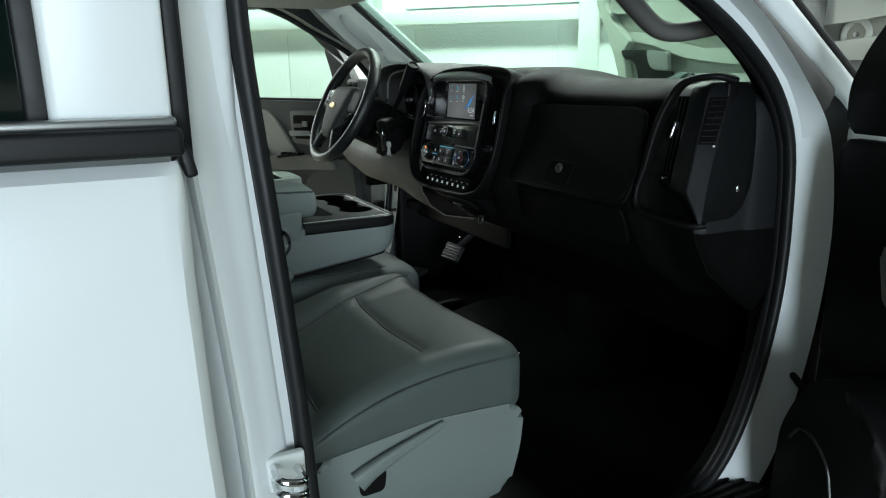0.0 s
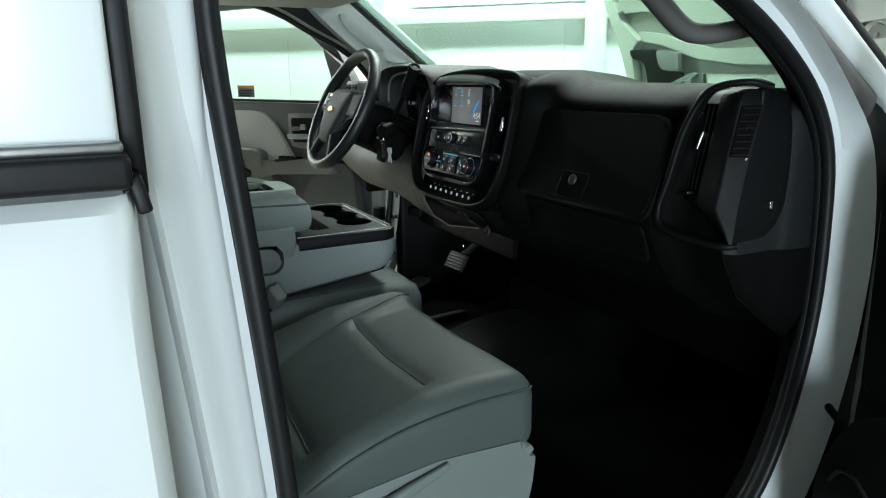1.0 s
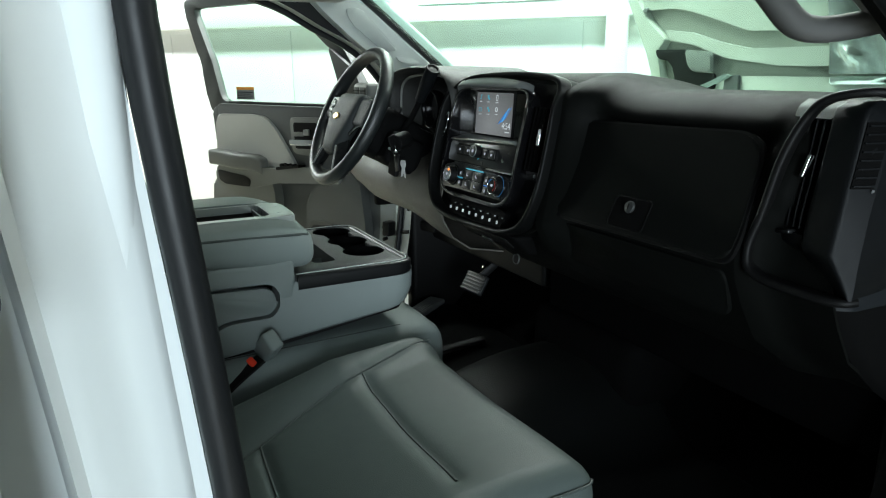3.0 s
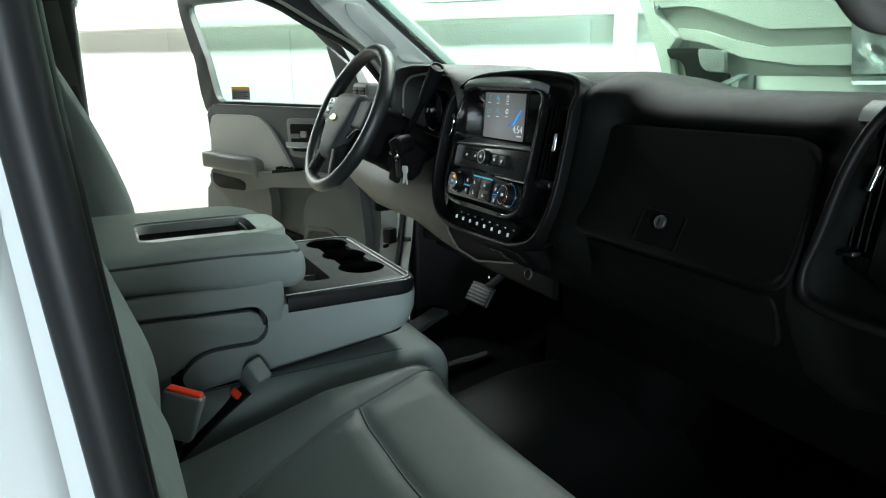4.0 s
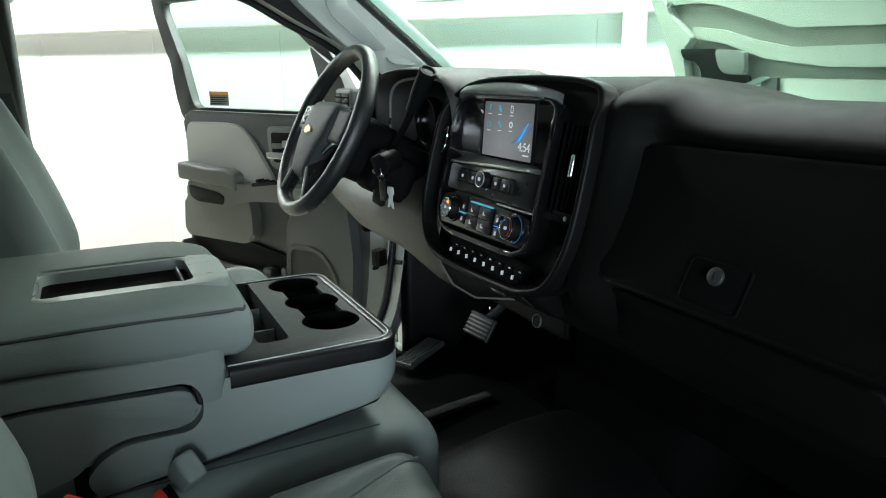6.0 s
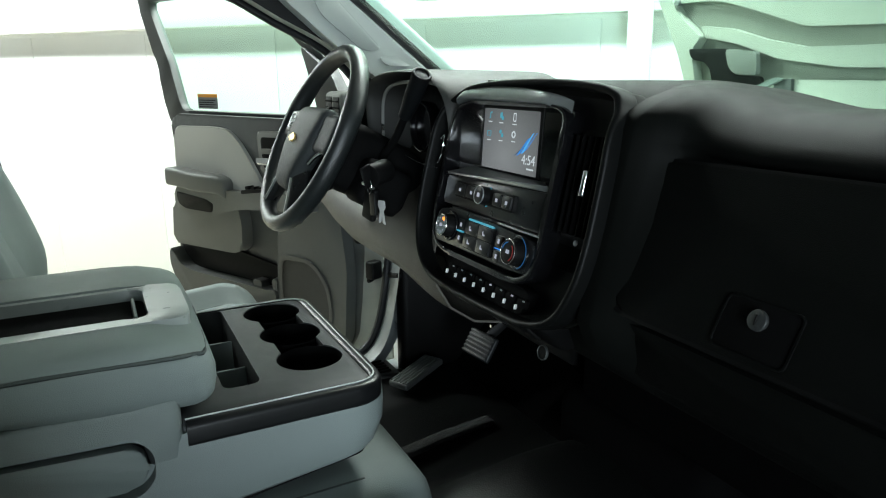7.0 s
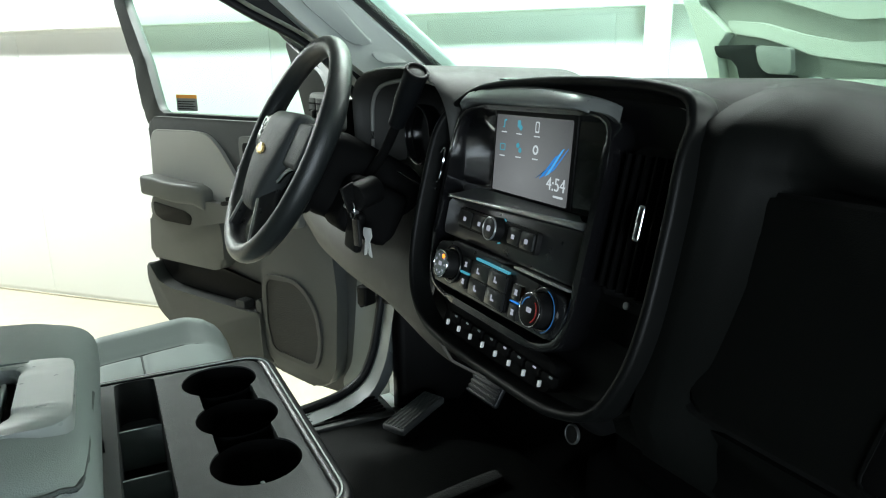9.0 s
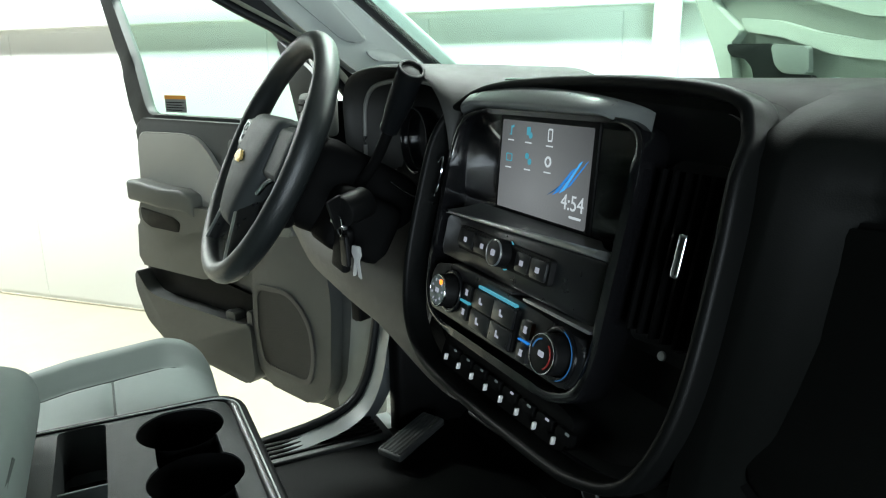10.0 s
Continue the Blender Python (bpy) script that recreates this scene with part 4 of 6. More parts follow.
def patch(corners, nx, ny, top, puff=0.008, sink=0.004, skirt=0.02, m=None, power=6):
    """A cushioned panel over four (x, y) corners, lying on the surface top(x, y), with pulled-down seams."""
    c = [Vector(p) for p in corners]
    bm = bmesh.new()

    def pt(u, v):
        p = c[0].lerp(c[1], u).lerp(c[3].lerp(c[2], u), v)
        e = (1 - abs(2 * u - 1) ** power) * (1 - abs(2 * v - 1) ** power)
        return Vector((p.x, p.y, top(p.x, p.y) + puff * e - sink))

    rows = [[pt(i / nx, j / ny) for i in range(nx + 1)] for j in range(ny + 1)]
    vs = [[bm.verts.new(p) for p in r] for r in rows]
    for j in range(ny):
        for i in range(nx):
            bm.faces.new((vs[j][i], vs[j][i + 1], vs[j + 1][i + 1], vs[j + 1][i]))
    rim = [vs[0][i] for i in range(nx + 1)] + [vs[j][nx] for j in range(1, ny + 1)] + [vs[ny][i] for i in range(nx - 1, -1, -1)] + [vs[j][0] for j in range(ny - 1, 0, -1)]
    low = [bm.verts.new(v.co - Vector((0, 0, skirt))) for v in rim]
    k = len(rim)
    for i in range(k):
        bm.faces.new((rim[i], rim[(i + 1) % k], low[(i + 1) % k], low[i]))
    if m is not None:
        bm.transform(m)
    return bm


def words(text, size, m, depth=0.0006):
    """Built-in letters as a mesh."""
    cu = bpy.data.curves.new("words", "FONT")
    cu.body, cu.size, cu.extrude, cu.align_x = text, size, depth, "CENTER"
    ob = new("tmp", cu)
    bpy.context.view_layer.update()
    me = bpy.data.meshes.new_from_object(ob.evaluated_get(bpy.context.evaluated_depsgraph_get()))
    bm = bmesh.new()
    bm.from_mesh(me)
    bm.transform(m)
    bpy.data.objects.remove(ob)
    bpy.data.curves.remove(cu)
    bpy.data.meshes.remove(me)
    return bm


# ---- dashboard ----
dash = thing("dashboard", "black soft-touch truck dashboard with grained upper pad", "dashboard")


def dash_profile(x):
    """The dashboard's skin at x, from the windshield over the edge down to the knees, as (y, z)."""
    hump = 0.028 * sstep(0.40, 0.190, x) * (1 - 0.35 * sstep(-0.55, -0.80, x))
    left = sstep(-0.14, -0.24, x)
    end = sstep(0.60, 0.82, x)
    lip = sstep(0.245, 0.285, x) * sstep(0.665, 0.63, x)                 # the pad overhangs the glove box lid
    wrap = sstep(0.312, 0.246, x) if x > 0.232 else 0.0                  # the pad rolls forward to the edge of the centre stack
    p = [(0.64, 1.395), (0.52, 1.462), (0.42, 1.508), (0.33, 1.532), (0.25, 1.541), (0.19, 1.541), (0.155, 1.536), (0.133, 1.526), (0.119, 1.512), (0.112, 1.500), (0.108, 1.492), (0.104, 1.486),
         (0.096, 1.473), (0.083, 1.45), (0.070, 1.42), (0.056, 1.385), (0.045, 1.355), (0.041, 1.325), (0.047, 1.295), (0.066, 1.255), (0.10, 1.20), (0.20, 1.13), (0.42, 1.05)]
    over = {8: 0.006, 9: 0.009, 10: 0.005, 11: -0.008, 12: -0.012, 13: -0.006}
    out = []
    for i, (y, z) in enumerate(p):
        z2 = z + hump * (1 if i < 9 else max(0, 1 - (i - 8) / 6)) - (0.012 * end if 1 < i < 9 else 0)
        x0 = 0.660 + 0.33 * max(0, z - 1.345)
        side = sstep(x0, x0 + 0.032, x)
        y2 = y + 0.07 * left * sstep(1.55, 1.50, z) + 0.032 * side * (1 if i > 6 else 0.3) - over.get(i, 0) * lip
        front = 0.024 + 0.22 * (z2 - 1.35) + 0.020 * max(0, z2 - 1.53) / 0.02
        k = wrap * (0.35 if i == 6 else 0.75 if i == 7 else 1.0) * sstep(1.20, 1.30, z) if i > 5 else 0.0
        y2 += (min(front, y2) - y2) * k
        out.append((x, y2, z2))
    return out


xs = sorted([-0.83 + 1.605 * i / 83 for i in range(84)] + [0.2318, 0.2325, 0.238, 0.244, 0.256, 0.275, 0.295, 0.640, 0.655])
bm = loft([dash_profile(x) for x in xs], thick=0.004)
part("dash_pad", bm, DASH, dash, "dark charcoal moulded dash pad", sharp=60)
# end cap by the door opening
rows = []
for z, top, y0 in ((1.05, 0, 0.36), (1.10, 0, 0.27), (1.14, 0, 0.21), (1.18, 0, 0.16), (1.22, 0, 0.125), (1.28, 0, 0.092), (1.32, 0, 0.088), (1.40, 0, 0.12), (1.47, 0, 0.14), (1.500, 0.002, 0.15), (1.515, 0.008, 0.15), (1.522, 0.018, 0.15), (1.526, 0.035, 0.15), (1.526, 0.07, 0.15)):
    front = [(0.772, y0), (0.781, y0 + 0.008), (0.787, y0 + 0.020)]
    rows.append([(x - top, (y if i < 3 else max(y, y0 + 0.020 + 0.012 * (i - 2))) + top, z) for i, (x, y) in enumerate(front + [(0.790, 0.186), (0.797, 0.198), (0.803, 0.215), (0.807, 0.240), (0.809, 0.275), (0.809, 0.31), (0.808, 0.36), (0.806, 0.50)])])
part("end_cap", loft(rows[5:], thick=0.003), DASH_END, dash, "satin charcoal dashboard end cover", sharp=60)
# Lower part of the same end skin, blackened to stand for shade.
part("dash_end_shade", loft(rows[:6], thick=0.003), MATT, dash, "lower dash end cover, blackened for shade", sharp=60)
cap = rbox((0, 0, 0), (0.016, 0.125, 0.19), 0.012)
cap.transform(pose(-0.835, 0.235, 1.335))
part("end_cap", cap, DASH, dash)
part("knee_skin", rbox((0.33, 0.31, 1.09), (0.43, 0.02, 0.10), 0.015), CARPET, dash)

# lower dash on the driver's side, in taupe
rows = []
for i in range(31):
    x = -0.83 + 0.66 * i / 30
    b = 0.025 * math.sin(math.pi * i / 30)
    rows.append([(x, y - b * k, z - 0.05 * sstep(-0.40, -0.17, x) * (1 - q) + 0.02 * sstep(-0.6, -0.83, x))
                 for y, z, k, q in ((0.10, 1.365, 0, 1), (0.065, 1.350, 0.3, 1), (0.030, 1.325, 0.7, 1), (0.018, 1.290, 1, 0.8), (0.024, 1.250, 1, 0.5), (0.050, 1.215, 0.8, 0.3), (0.10, 1.190, 0.3, 0.1), (0.20, 1.175, 0, 0))])
part("lower_panel", loft(rows, thick=0.004), TAUPE, dash, "taupe plastic knee panel below the steering column", sharp=60)
part("knee_brace", rbox((-0.50, 0.34, 1.10), (0.34, 0.02, 0.09), 0.015), BLACK, dash)
# left-hand corner vent
lv = part("corner_vent", rbox((-0.788, 0.078, 1.502), (0.060, 0.024, 0.040), 0.012), DOORMD, dash, "grey corner air vent with black openings")
for x in (-0.815, -0.761):
    vo = part("opening", rbox((x, 0.0555, 1.505), (0.023, 0.003, 0.026), 0.0025), BLACK, lv)
    for z in (1.490, 1.505, 1.520):
        part("slat", rbox((x, 0.0525, z), (0.021, 0.002, 0.0018), 0.001), MATT, vo)
part("tab", rbox((-0.800, 0.051, 1.497), (0.010, 0.006, 0.009), 0.004), BLACK, lv, "black vent thumb wheel")

# ---- instrument cluster ----
cl = thing("instrument_cluster", "dark hooded instrument cluster behind the wheel", "gauge cluster")
arch = smooth_path([(-0.545, 1.42), (-0.545, 1.50), (-0.535, 1.548), (-0.495, 1.575), (-0.42, 1.586), (-0.33, 1.588), (-0.25, 1.583), (-0.195, 1.562), (-0.165, 1.52), (-0.155, 1.42)], 5)
n = len(arch)
cxm, czm = -0.35, 1.47
rows = []
for y, s in ((0.30, 0.97), (0.18, 1.0), (0.10, 1.01), (0.062, 1.01), (0.050, 0.995), (0.046, 0.975), (0.050, 0.955), (0.062, 0.94), (0.15, 0.90)):
    rows.append([(cxm + (p.x - cxm) * s, y - 0.06 * (p.y - 1.53) * (1 if y < 0.2 else 0), czm + (p.y - czm) * s) for p in arch])
CLUSTERM = mat("cluster_hood_plastic", (0.022, 0.022, 0.020), 0.55, vary=0.12, scale=8, grain=0.2, grain_scale=900, spec=0.25)
part("hood", loft(rows, thick=0.003), CLUSTERM, cl, "charcoal cluster hood", sharp=60)
arch2 = [Vector((cxm + (p.x - cxm) * 0.86, 0.075, czm + (p.y - czm) * 0.86 - 0.004)) for p in arch]
part("inner_rim", sweep(arch2, circle(0.0035, 8)), DOORMD, cl, "grey inner rim of the hood")
part("face", rbox((-0.35, 0.15, 1.47), (0.185, 0.006, 0.10), 0.005), GLOSS, cl, "glossy dark gauge face")
for gx, gr in ((-0.455, 0.052), (-0.255, 0.052), (-0.355, 0.03)):
    gm = frame_m((gx, 0.143, 1.475), (1, 0, 0), (0, 0, 1))
    part("gauge", ring(circle(gr, 40), circle(gr - 0.004, 40), 0.012, gm, 0.001, 60), GLOSS, cl)
path = smooth_path([(-0.188, 0.062, 1.515), (-0.179, 0.062, 1.49), (-0.176, 0.062, 1.462)], 6)
part("chrome_edge", sweep(path, circle(0.0016, 8)), CHROME, cl)
path = smooth_path([(-0.485, 0.030, 1.455), (-0.445, 0.030, 1.452), (-0.408, 0.030, 1.444)], 6)
part("chrome_edge", sweep(path, circle(0.0018, 8)), SILVER, cl)
path = smooth_path([(-0.30, 0.030, 1.437), (-0.24, 0.030, 1.430), (-0.18, 0.035, 1.428)], 6)
part("chrome_edge", sweep(path, circle(0.0014, 8)), CHROME, cl)

# ---- steering wheel and column ----
WC = Vector((-0.463, -0.098, 1.464))
WT = Matrix.Translation(WC) @ pose(0, 0, 0, 62.5, 0, 0)     # local z along the axis towards the driver
sw = thing("steering_wheel", "dark grey steering wheel with silver-trimmed spokes", "steering wheel")
bm = bmesh.new()
rim_r = 0.178
rows = []
for i in range(72):
    a = 2 * math.pi * i / 72
    grip = 1 + 0.10 * (math.exp(-((math.remainder(a - radians(20), 2 * math.pi)) / 0.25) ** 2) + math.exp(-((math.remainder(a - radians(160), 2 * math.pi)) / 0.25) ** 2))
    rows.append([WT @ Vector(((rim_r + 0.0155 * grip * math.cos(b)) * math.cos(a), (rim_r + 0.0155 * grip * math.cos(b)) * math.sin(a), 0.0175 * grip * math.sin(b))) for b in [2 * math.pi * j / 16 for j in range(16)]])
vs = [[bm.verts.new(p) for p in r] for r in rows]
for i in range(72):
    for j in range(16):
        bm.faces.new((vs[i][j], vs[i][(j + 1) % 16], vs[(i + 1) % 72][(j + 1) % 16], vs[(i + 1) % 72][j]))
WHEELM = mat("wheel_grip", (0.012, 0.0145, 0.0145), 0.38, vary=0.10, scale=10, grain=0.22, grain_scale=900, spec=0.45)
part("rim", bm, WHEELM, sw, "dark grey moulded rim")


def hub_shape(p):
    return (p.x * (1 - 0.42 * max(0, -p.y / 0.08) + 0.05 * p.y / 0.08), p.y, p.z + 0.012 * (1 - (p.x / 0.10) ** 2) * (1 - (p.y / 0.09) ** 2))


bm = rbox((0, -0.026, 0), (0.080, 0.086, 0.020), 0.019, (8, 8, 1), hub_shape, WT)
HUBM = mat("hub_plastic", (0.030, 0.034, 0.034), 0.55, vary=0.12, scale=10, grain=0.4, grain_scale=700, spec=0.16)
hub = part("hub", bm, HUBM, sw, "dark grey airbag cover")
bowtie = [(0.8 * x, 0.8 * y) for x, y in [(-0.024, -0.006), (-0.009, -0.006), (-0.009, -0.011), (0.009, -0.011), (0.009, -0.006), (0.026, -0.006), (0.022, 0.006), (0.009, 0.006), (0.009, 0.011), (-0.009, 0.011), (-0.009, 0.006), (-0.022, 0.006)]]
part("badge", prism(bowtie, 0.004, WT @ pose(0, -0.014, 0.0320), 0.0006), GOLD, hub, "plain gold badge")
for sx in (-1, 1):
    # side spokes with button pads, and the lower split spoke
    bm = rbox((sx * 0.122, 0.018, -0.003), (0.058, 0.033, 0.012), 0.011, (3, 2, 1), lambda p: (p.x, p.y, p.z), WT)
    sp = part("spoke", bm, HUBM if sx > 0 else WHEELM, sw)
    if sx > 0:
        part("spoke_cover", rbox((0.105, 0.010, 0.004), (0.045, 0.036, 0.010), 0.009, (2, 2, 1), None, WT), HUBM, sp)
    else:
        part("button_pad", rbox((-0.104, 0.022, 0.012), (0.030, 0.022, 0.006), 0.005, m=WT), SATIN, sp)
        part("button_ring", ring(circle(0.017, 28), circle(0.0150, 28), 0.003, WT @ pose(-0.104, 0.022, 0.017), 0.0008, 40), SILVER, sp, "thin silver button ring")
        for bx, by in ((-0.008, 0.006), (0.008, 0.006), (0, -0.008)):
            part("button", rbox((-0.104 + bx, 0.022 + by, 0.019), (0.006, 0.0042, 0.002), 0.0015, m=WT), SATIN_LT, sp)
    path = [WT @ Vector(p) for p in smooth_path([(sx * 0.045, -0.06, 0.004), (sx * 0.062, -0.10, 0.0), (sx * 0.082, -0.135, -0.002), (sx * 0.095, -0.158, -0.003)], 6)]
    lo = part("lower_spoke", sweep(path, rrect(0.036, 0.018, 0.008, 4)), SATIN, sw, "satin black lower spoke with silver strip")
    path = [WT @ Vector(p) for p in smooth_path([(sx * 0.040, -0.066, 0.013), (sx * 0.060, -0.104, 0.010), (sx * 0.080, -0.138, 0.008), (sx * 0.092, -0.160, 0.006)], 6)]
    part("spoke_strip", sweep(path, rrect(0.020, 0.006, 0.0025, 3)), SILVER, lo)
    path = [WT @ Vector(p) for p in smooth_path([(sx * 0.085, -0.05, 0.010), (sx * 0.105, -0.03, 0.008), (sx * 0.145, -0.012, 0.002)], 6)]
    part("spoke_trim", sweep(path, rrect(0.007, 0.006, 0.002, 2)), CHROME, sw)
part("hub_back", rbox((0, -0.01, -0.035), (0.075, 0.075, 0.028), 0.02, m=WT), BLACK, sw)

col = thing("steering_column", "black steering column shroud with ignition lock", "steering column")
axis = (WT.to_3x3() @ Vector((0, 0, -1))).normalized()
bm = rbox((0.010, -0.006, -0.13), (0.078, 0.064, 0.095), 0.035, (2, 2, 4), lambda p: (p.x, p.y * (1 + 0.5 * (p.z + 0.085)), p.z), WT)
part("shroud", bm, MATT, col, "black plastic column shroud")
bm = rbox((0.095, -0.035, -0.13), (0.045, 0.045, 0.05), 0.02, (2, 2, 2), None, WT)
part("lock_housing", bm, MATT, col)
part("lock_ring", rod((-0.318, 0.0, 1.412), (-0.300, -0.040, 1.404), 0.021, 24, bevel=0.003), BLACK, col)
path = smooth_path([(-0.52, -0.02, 1.445), (-0.58, -0.03, 1.450), (-0.625, -0.035, 1.452)], 6)
part("turn_stalk", sweep(path, circle(0.008, 10)), BLACK, col)
path = smooth_path([(-0.372, 0.01, 1.425), (-0.335, 0.022, 1.462), (-0.290, 0.028, 1.512)], 6)
lever = part("shift_lever", sweep(path, circle(0.0075, 12)), MATT, col, "black column shift lever")
path = smooth_path([(-0.291, 0.026, 1.508), (-0.264, 0.028, 1.538), (-0.2310, 0.031, 1.577)], 8)
part("lever_grip", sweep(path, circle(0.0160, 20), scale=lambda t: 0.78 + 0.24 * sstep(0, 0.7, t)), PODM, lever)
top = path[-1]
tm = Matrix.Translation(top) @ (path[-1] - path[-2]).to_track_quat("Z", "Y").to_matrix().to_4x4()
part("lever_cap", ring(circle(0.0168, 28), circle(0.0125, 28), 0.007, tm, 0.0015, 40), BLACK, lever)
part("lever_button", prism(circle(0.012, 24), 0.004, tm, 0.001), BLACK, lever)

keys = thing("key_ring", "car keys and black remote hanging from the ignition", "keys")
path = [Vector((-0.292 + 0.011 * math.cos(a), -0.046, 1.388 + 0.013 * math.sin(a))) for a in [2 * math.pi * i / 24 for i in range(24)]]
part("split_ring", sweep(path, circle(0.0011, 8), (0, 1, 0), True), CHROME, keys)
part("ignition_key", rbox((0, 0, 0), (0.0025, 0.012, 0.020), 0.002, m=pose(-0.298, -0.046, 1.405, 20, 0, 20)), BLACK, keys)
part("remote", rbox((0, 0, 0), (0.017, 0.007, 0.032), 0.006, m=pose(-0.318, -0.035, 1.352, 0, 14, 15)), BLACK, keys, "black key remote")
part("remote_edge", rbox((0, 0, 0), (0.016, 0.004, 0.003), 0.002, m=pose(-0.314, -0.040, 1.386, 0, 14, 15)), SILVER, keys)
part("tag", rbox((0, 0, 0), (0.012, 0.003, 0.020), 0.002, m=pose(-0.286, -0.042, 1.356, 0, -8, 0)), BLACK, keys)
bm = prism(rounded([(-0.007, 0.0), (0.007, 0.0), (0.009, -0.012), (0.004, -0.020), (0.008, -0.044), (0.002, -0.040), (0, -0.022), (-0.003, -0.040), (-0.008, -0.042), (-0.004, -0.018), (-0.009, -0.010)], 0.002), 0.002, frame_m((-0.274, -0.030, 1.364), (0.9, 0.4, 0), (0, 0, 1)), 0.0004)
part("spare_key", bm, KEYM, keys, "bright cut metal keys")

# ---- centre stack ----
stack = thing("center_stack", "gloss black centre stack with touch screen and climate controls", "center stack")
SM = frame_m((0, 0.020, 1.35), (1, 0, 0), (0, 0.22, 1.0))


def sl(x, z):
    return (x, (z - 1.35) / 0.9766)


def sp_(pts):
    return [sl(x, z) for x, z in pts]


def splate(name, pts, w0, w1, material, parent=stack, r=0.006, bevel=0.002, label="", raw=False):
    o = sp_(pts) if raw else rounded(sp_(pts), r)
    return part(name, prism(o, w1 - w0, SM @ pose(0, 0, w0), bevel, 2), material, parent, label)


def box4(x0, x1, z0, z1):
    return [(x0, z0), (x1, z0), (x1, z1), (x0, z1)]


OUT = [(-0.200, 1.328), (-0.178, 1.288), (-0.135, 1.262), (-0.063, 1.253), (0.107, 1.256), (0.165, 1.264), (0.208, 1.283), (0.232, 1.322), (0.243, 1.375), (0.244, 1.455), (0.241, 1.505), (0.232, 1.542), (0.201, 1.566),
       (0.068, 1.573), (-0.094, 1.566), (-0.170, 1.545), (-0.196, 1.505), (-0.206, 1.44), (-0.208, 1.374)]
IN = [(-0.185, 1.330), (-0.165, 1.298), (-0.128, 1.275), (-0.063, 1.267), (0.105, 1.270), (0.158, 1.277), (0.195, 1.294), (0.217, 1.328), (0.228, 1.375), (0.229, 1.455), (0.226, 1.502), (0.218, 1.533), (0.194, 1.552),
      (0.068, 1.559), (-0.090, 1.552), (-0.158, 1.534), (-0.181, 1.50), (-0.191, 1.44), (-0.193, 1.374)]
o_out, o_in = rounded(sp_(OUT), 0.02), rounded(sp_(IN), 0.02)
body = part("stack_body", prism(o_out, 0.091, SM @ pose(0, 0, -0.125), 0.006, 3), DASH, stack, "charcoal stack surround")
path = [SM @ Vector((*p, -0.013 * sstep(0.15, 0.20, p[1]))) for p in [sl(*q) for q in [tuple((Vector(a) * 0.72 + Vector(b) * 0.28)) for a, b in zip(OUT, IN)]]]
part("bezel", sweep(smooth_path(path, 8, True), rrect(0.010, 0.032, 0.0048, 4), SM.to_3x3() @ Vector((0, 0, 1)), True), RIMM, stack, "raised charcoal bezel", sharp=70)
part("face_panel", prism(o_in, 0.006, SM @ pose(0, 0, -0.031)), FACE, stack, "glossy black face")
mid_out = rounded(sp_([(-0.165, 1.345), (-0.15, 1.312), (-0.11, 1.302), (0.10, 1.303), (0.135, 1.318), (0.143, 1.36), (0.145, 1.50), (0.141, 1.531), (0.122, 1.5405), (-0.115, 1.5395), (-0.152, 1.531), (-0.163, 1.50)]), 0.015)
mid_in = rounded(sp_([(-0.157, 1.347), (-0.142, 1.319), (-0.108, 1.310), (0.096, 1.311), (0.126, 1.324), (0.134, 1.36), (0.136, 1.495), (0.134, 1.527), (0.116, 1.5355), (-0.110, 1.5345), (-0.145, 1.525), (-0.154, 1.495)]), 0.015)
part("inner_bezel", ring(mid_out, mid_in, 0.030, SM @ pose(0, 0, -0.026), 0.003, 120), GLOSS, stack, "gloss black inner bezel")
rows = []
for i in range(33):
    t = i / 32
    x = -0.168 + 0.304 * t
    zt = 1.5385 + 0.0235 * math.sin(math.pi * min(0.97, 0.06 + t * 0.91)) ** 0.45
    zb = 1.5405 - 0.012 * max(0, abs(2 * t - 1) - 0.72) / 0.28
    e = min(sstep(0, 0.10, t), sstep(0, 0.18, 1 - t))
    rows.append([SM @ Vector((*sl(x, zb + (zt - zb) * k), w * e - 0.008 * (1 - e))) for k, w in ((0, -0.010), (0.0, 0.009), (0.03, 0.0115), (0.12, 0.0125), (0.3, 0.0115), (0.55, 0.0085), (0.8, 0.0045), (1, 0.001), (1.02, -0.010))])
part("brow", loft(rows), SATIN_LT, stack, "satin dark brow over the screen, lightened for its shine", sharp=70)
TILT = SM @ pose(*sl(0.0, 1.485), -0.0125, 8, 0, 0)            # the screen leans back from the face of the stack
hs = part("screen_housing", prism(rrect(0.284, 0.096, 0.010, 5, -0.010, 0.005), 0.010, TILT @ pose(0, 0, -0.0125), 0.001), GLOSS, stack, "gloss black screen housing")
part("screen_border", prism(rrect(0.158, 0.0965, 0.003, 3, -0.001, 0.0042), 0.002, TILT @ pose(0, 0, -0.0025), 0.0006), BLACK, hs)
disp = part("display", prism(rounded([(-0.0735, -0.0405), (0.0725, -0.0405), (0.0725, 0.0480), (-0.0735, 0.0480)], 0.002), 0.001, Matrix.Identity(4)), SCREEN, hs, "lit touch screen home page", smooth=False)
DSM = TILT
disp.matrix_world = DSM
sill, lip = [], []
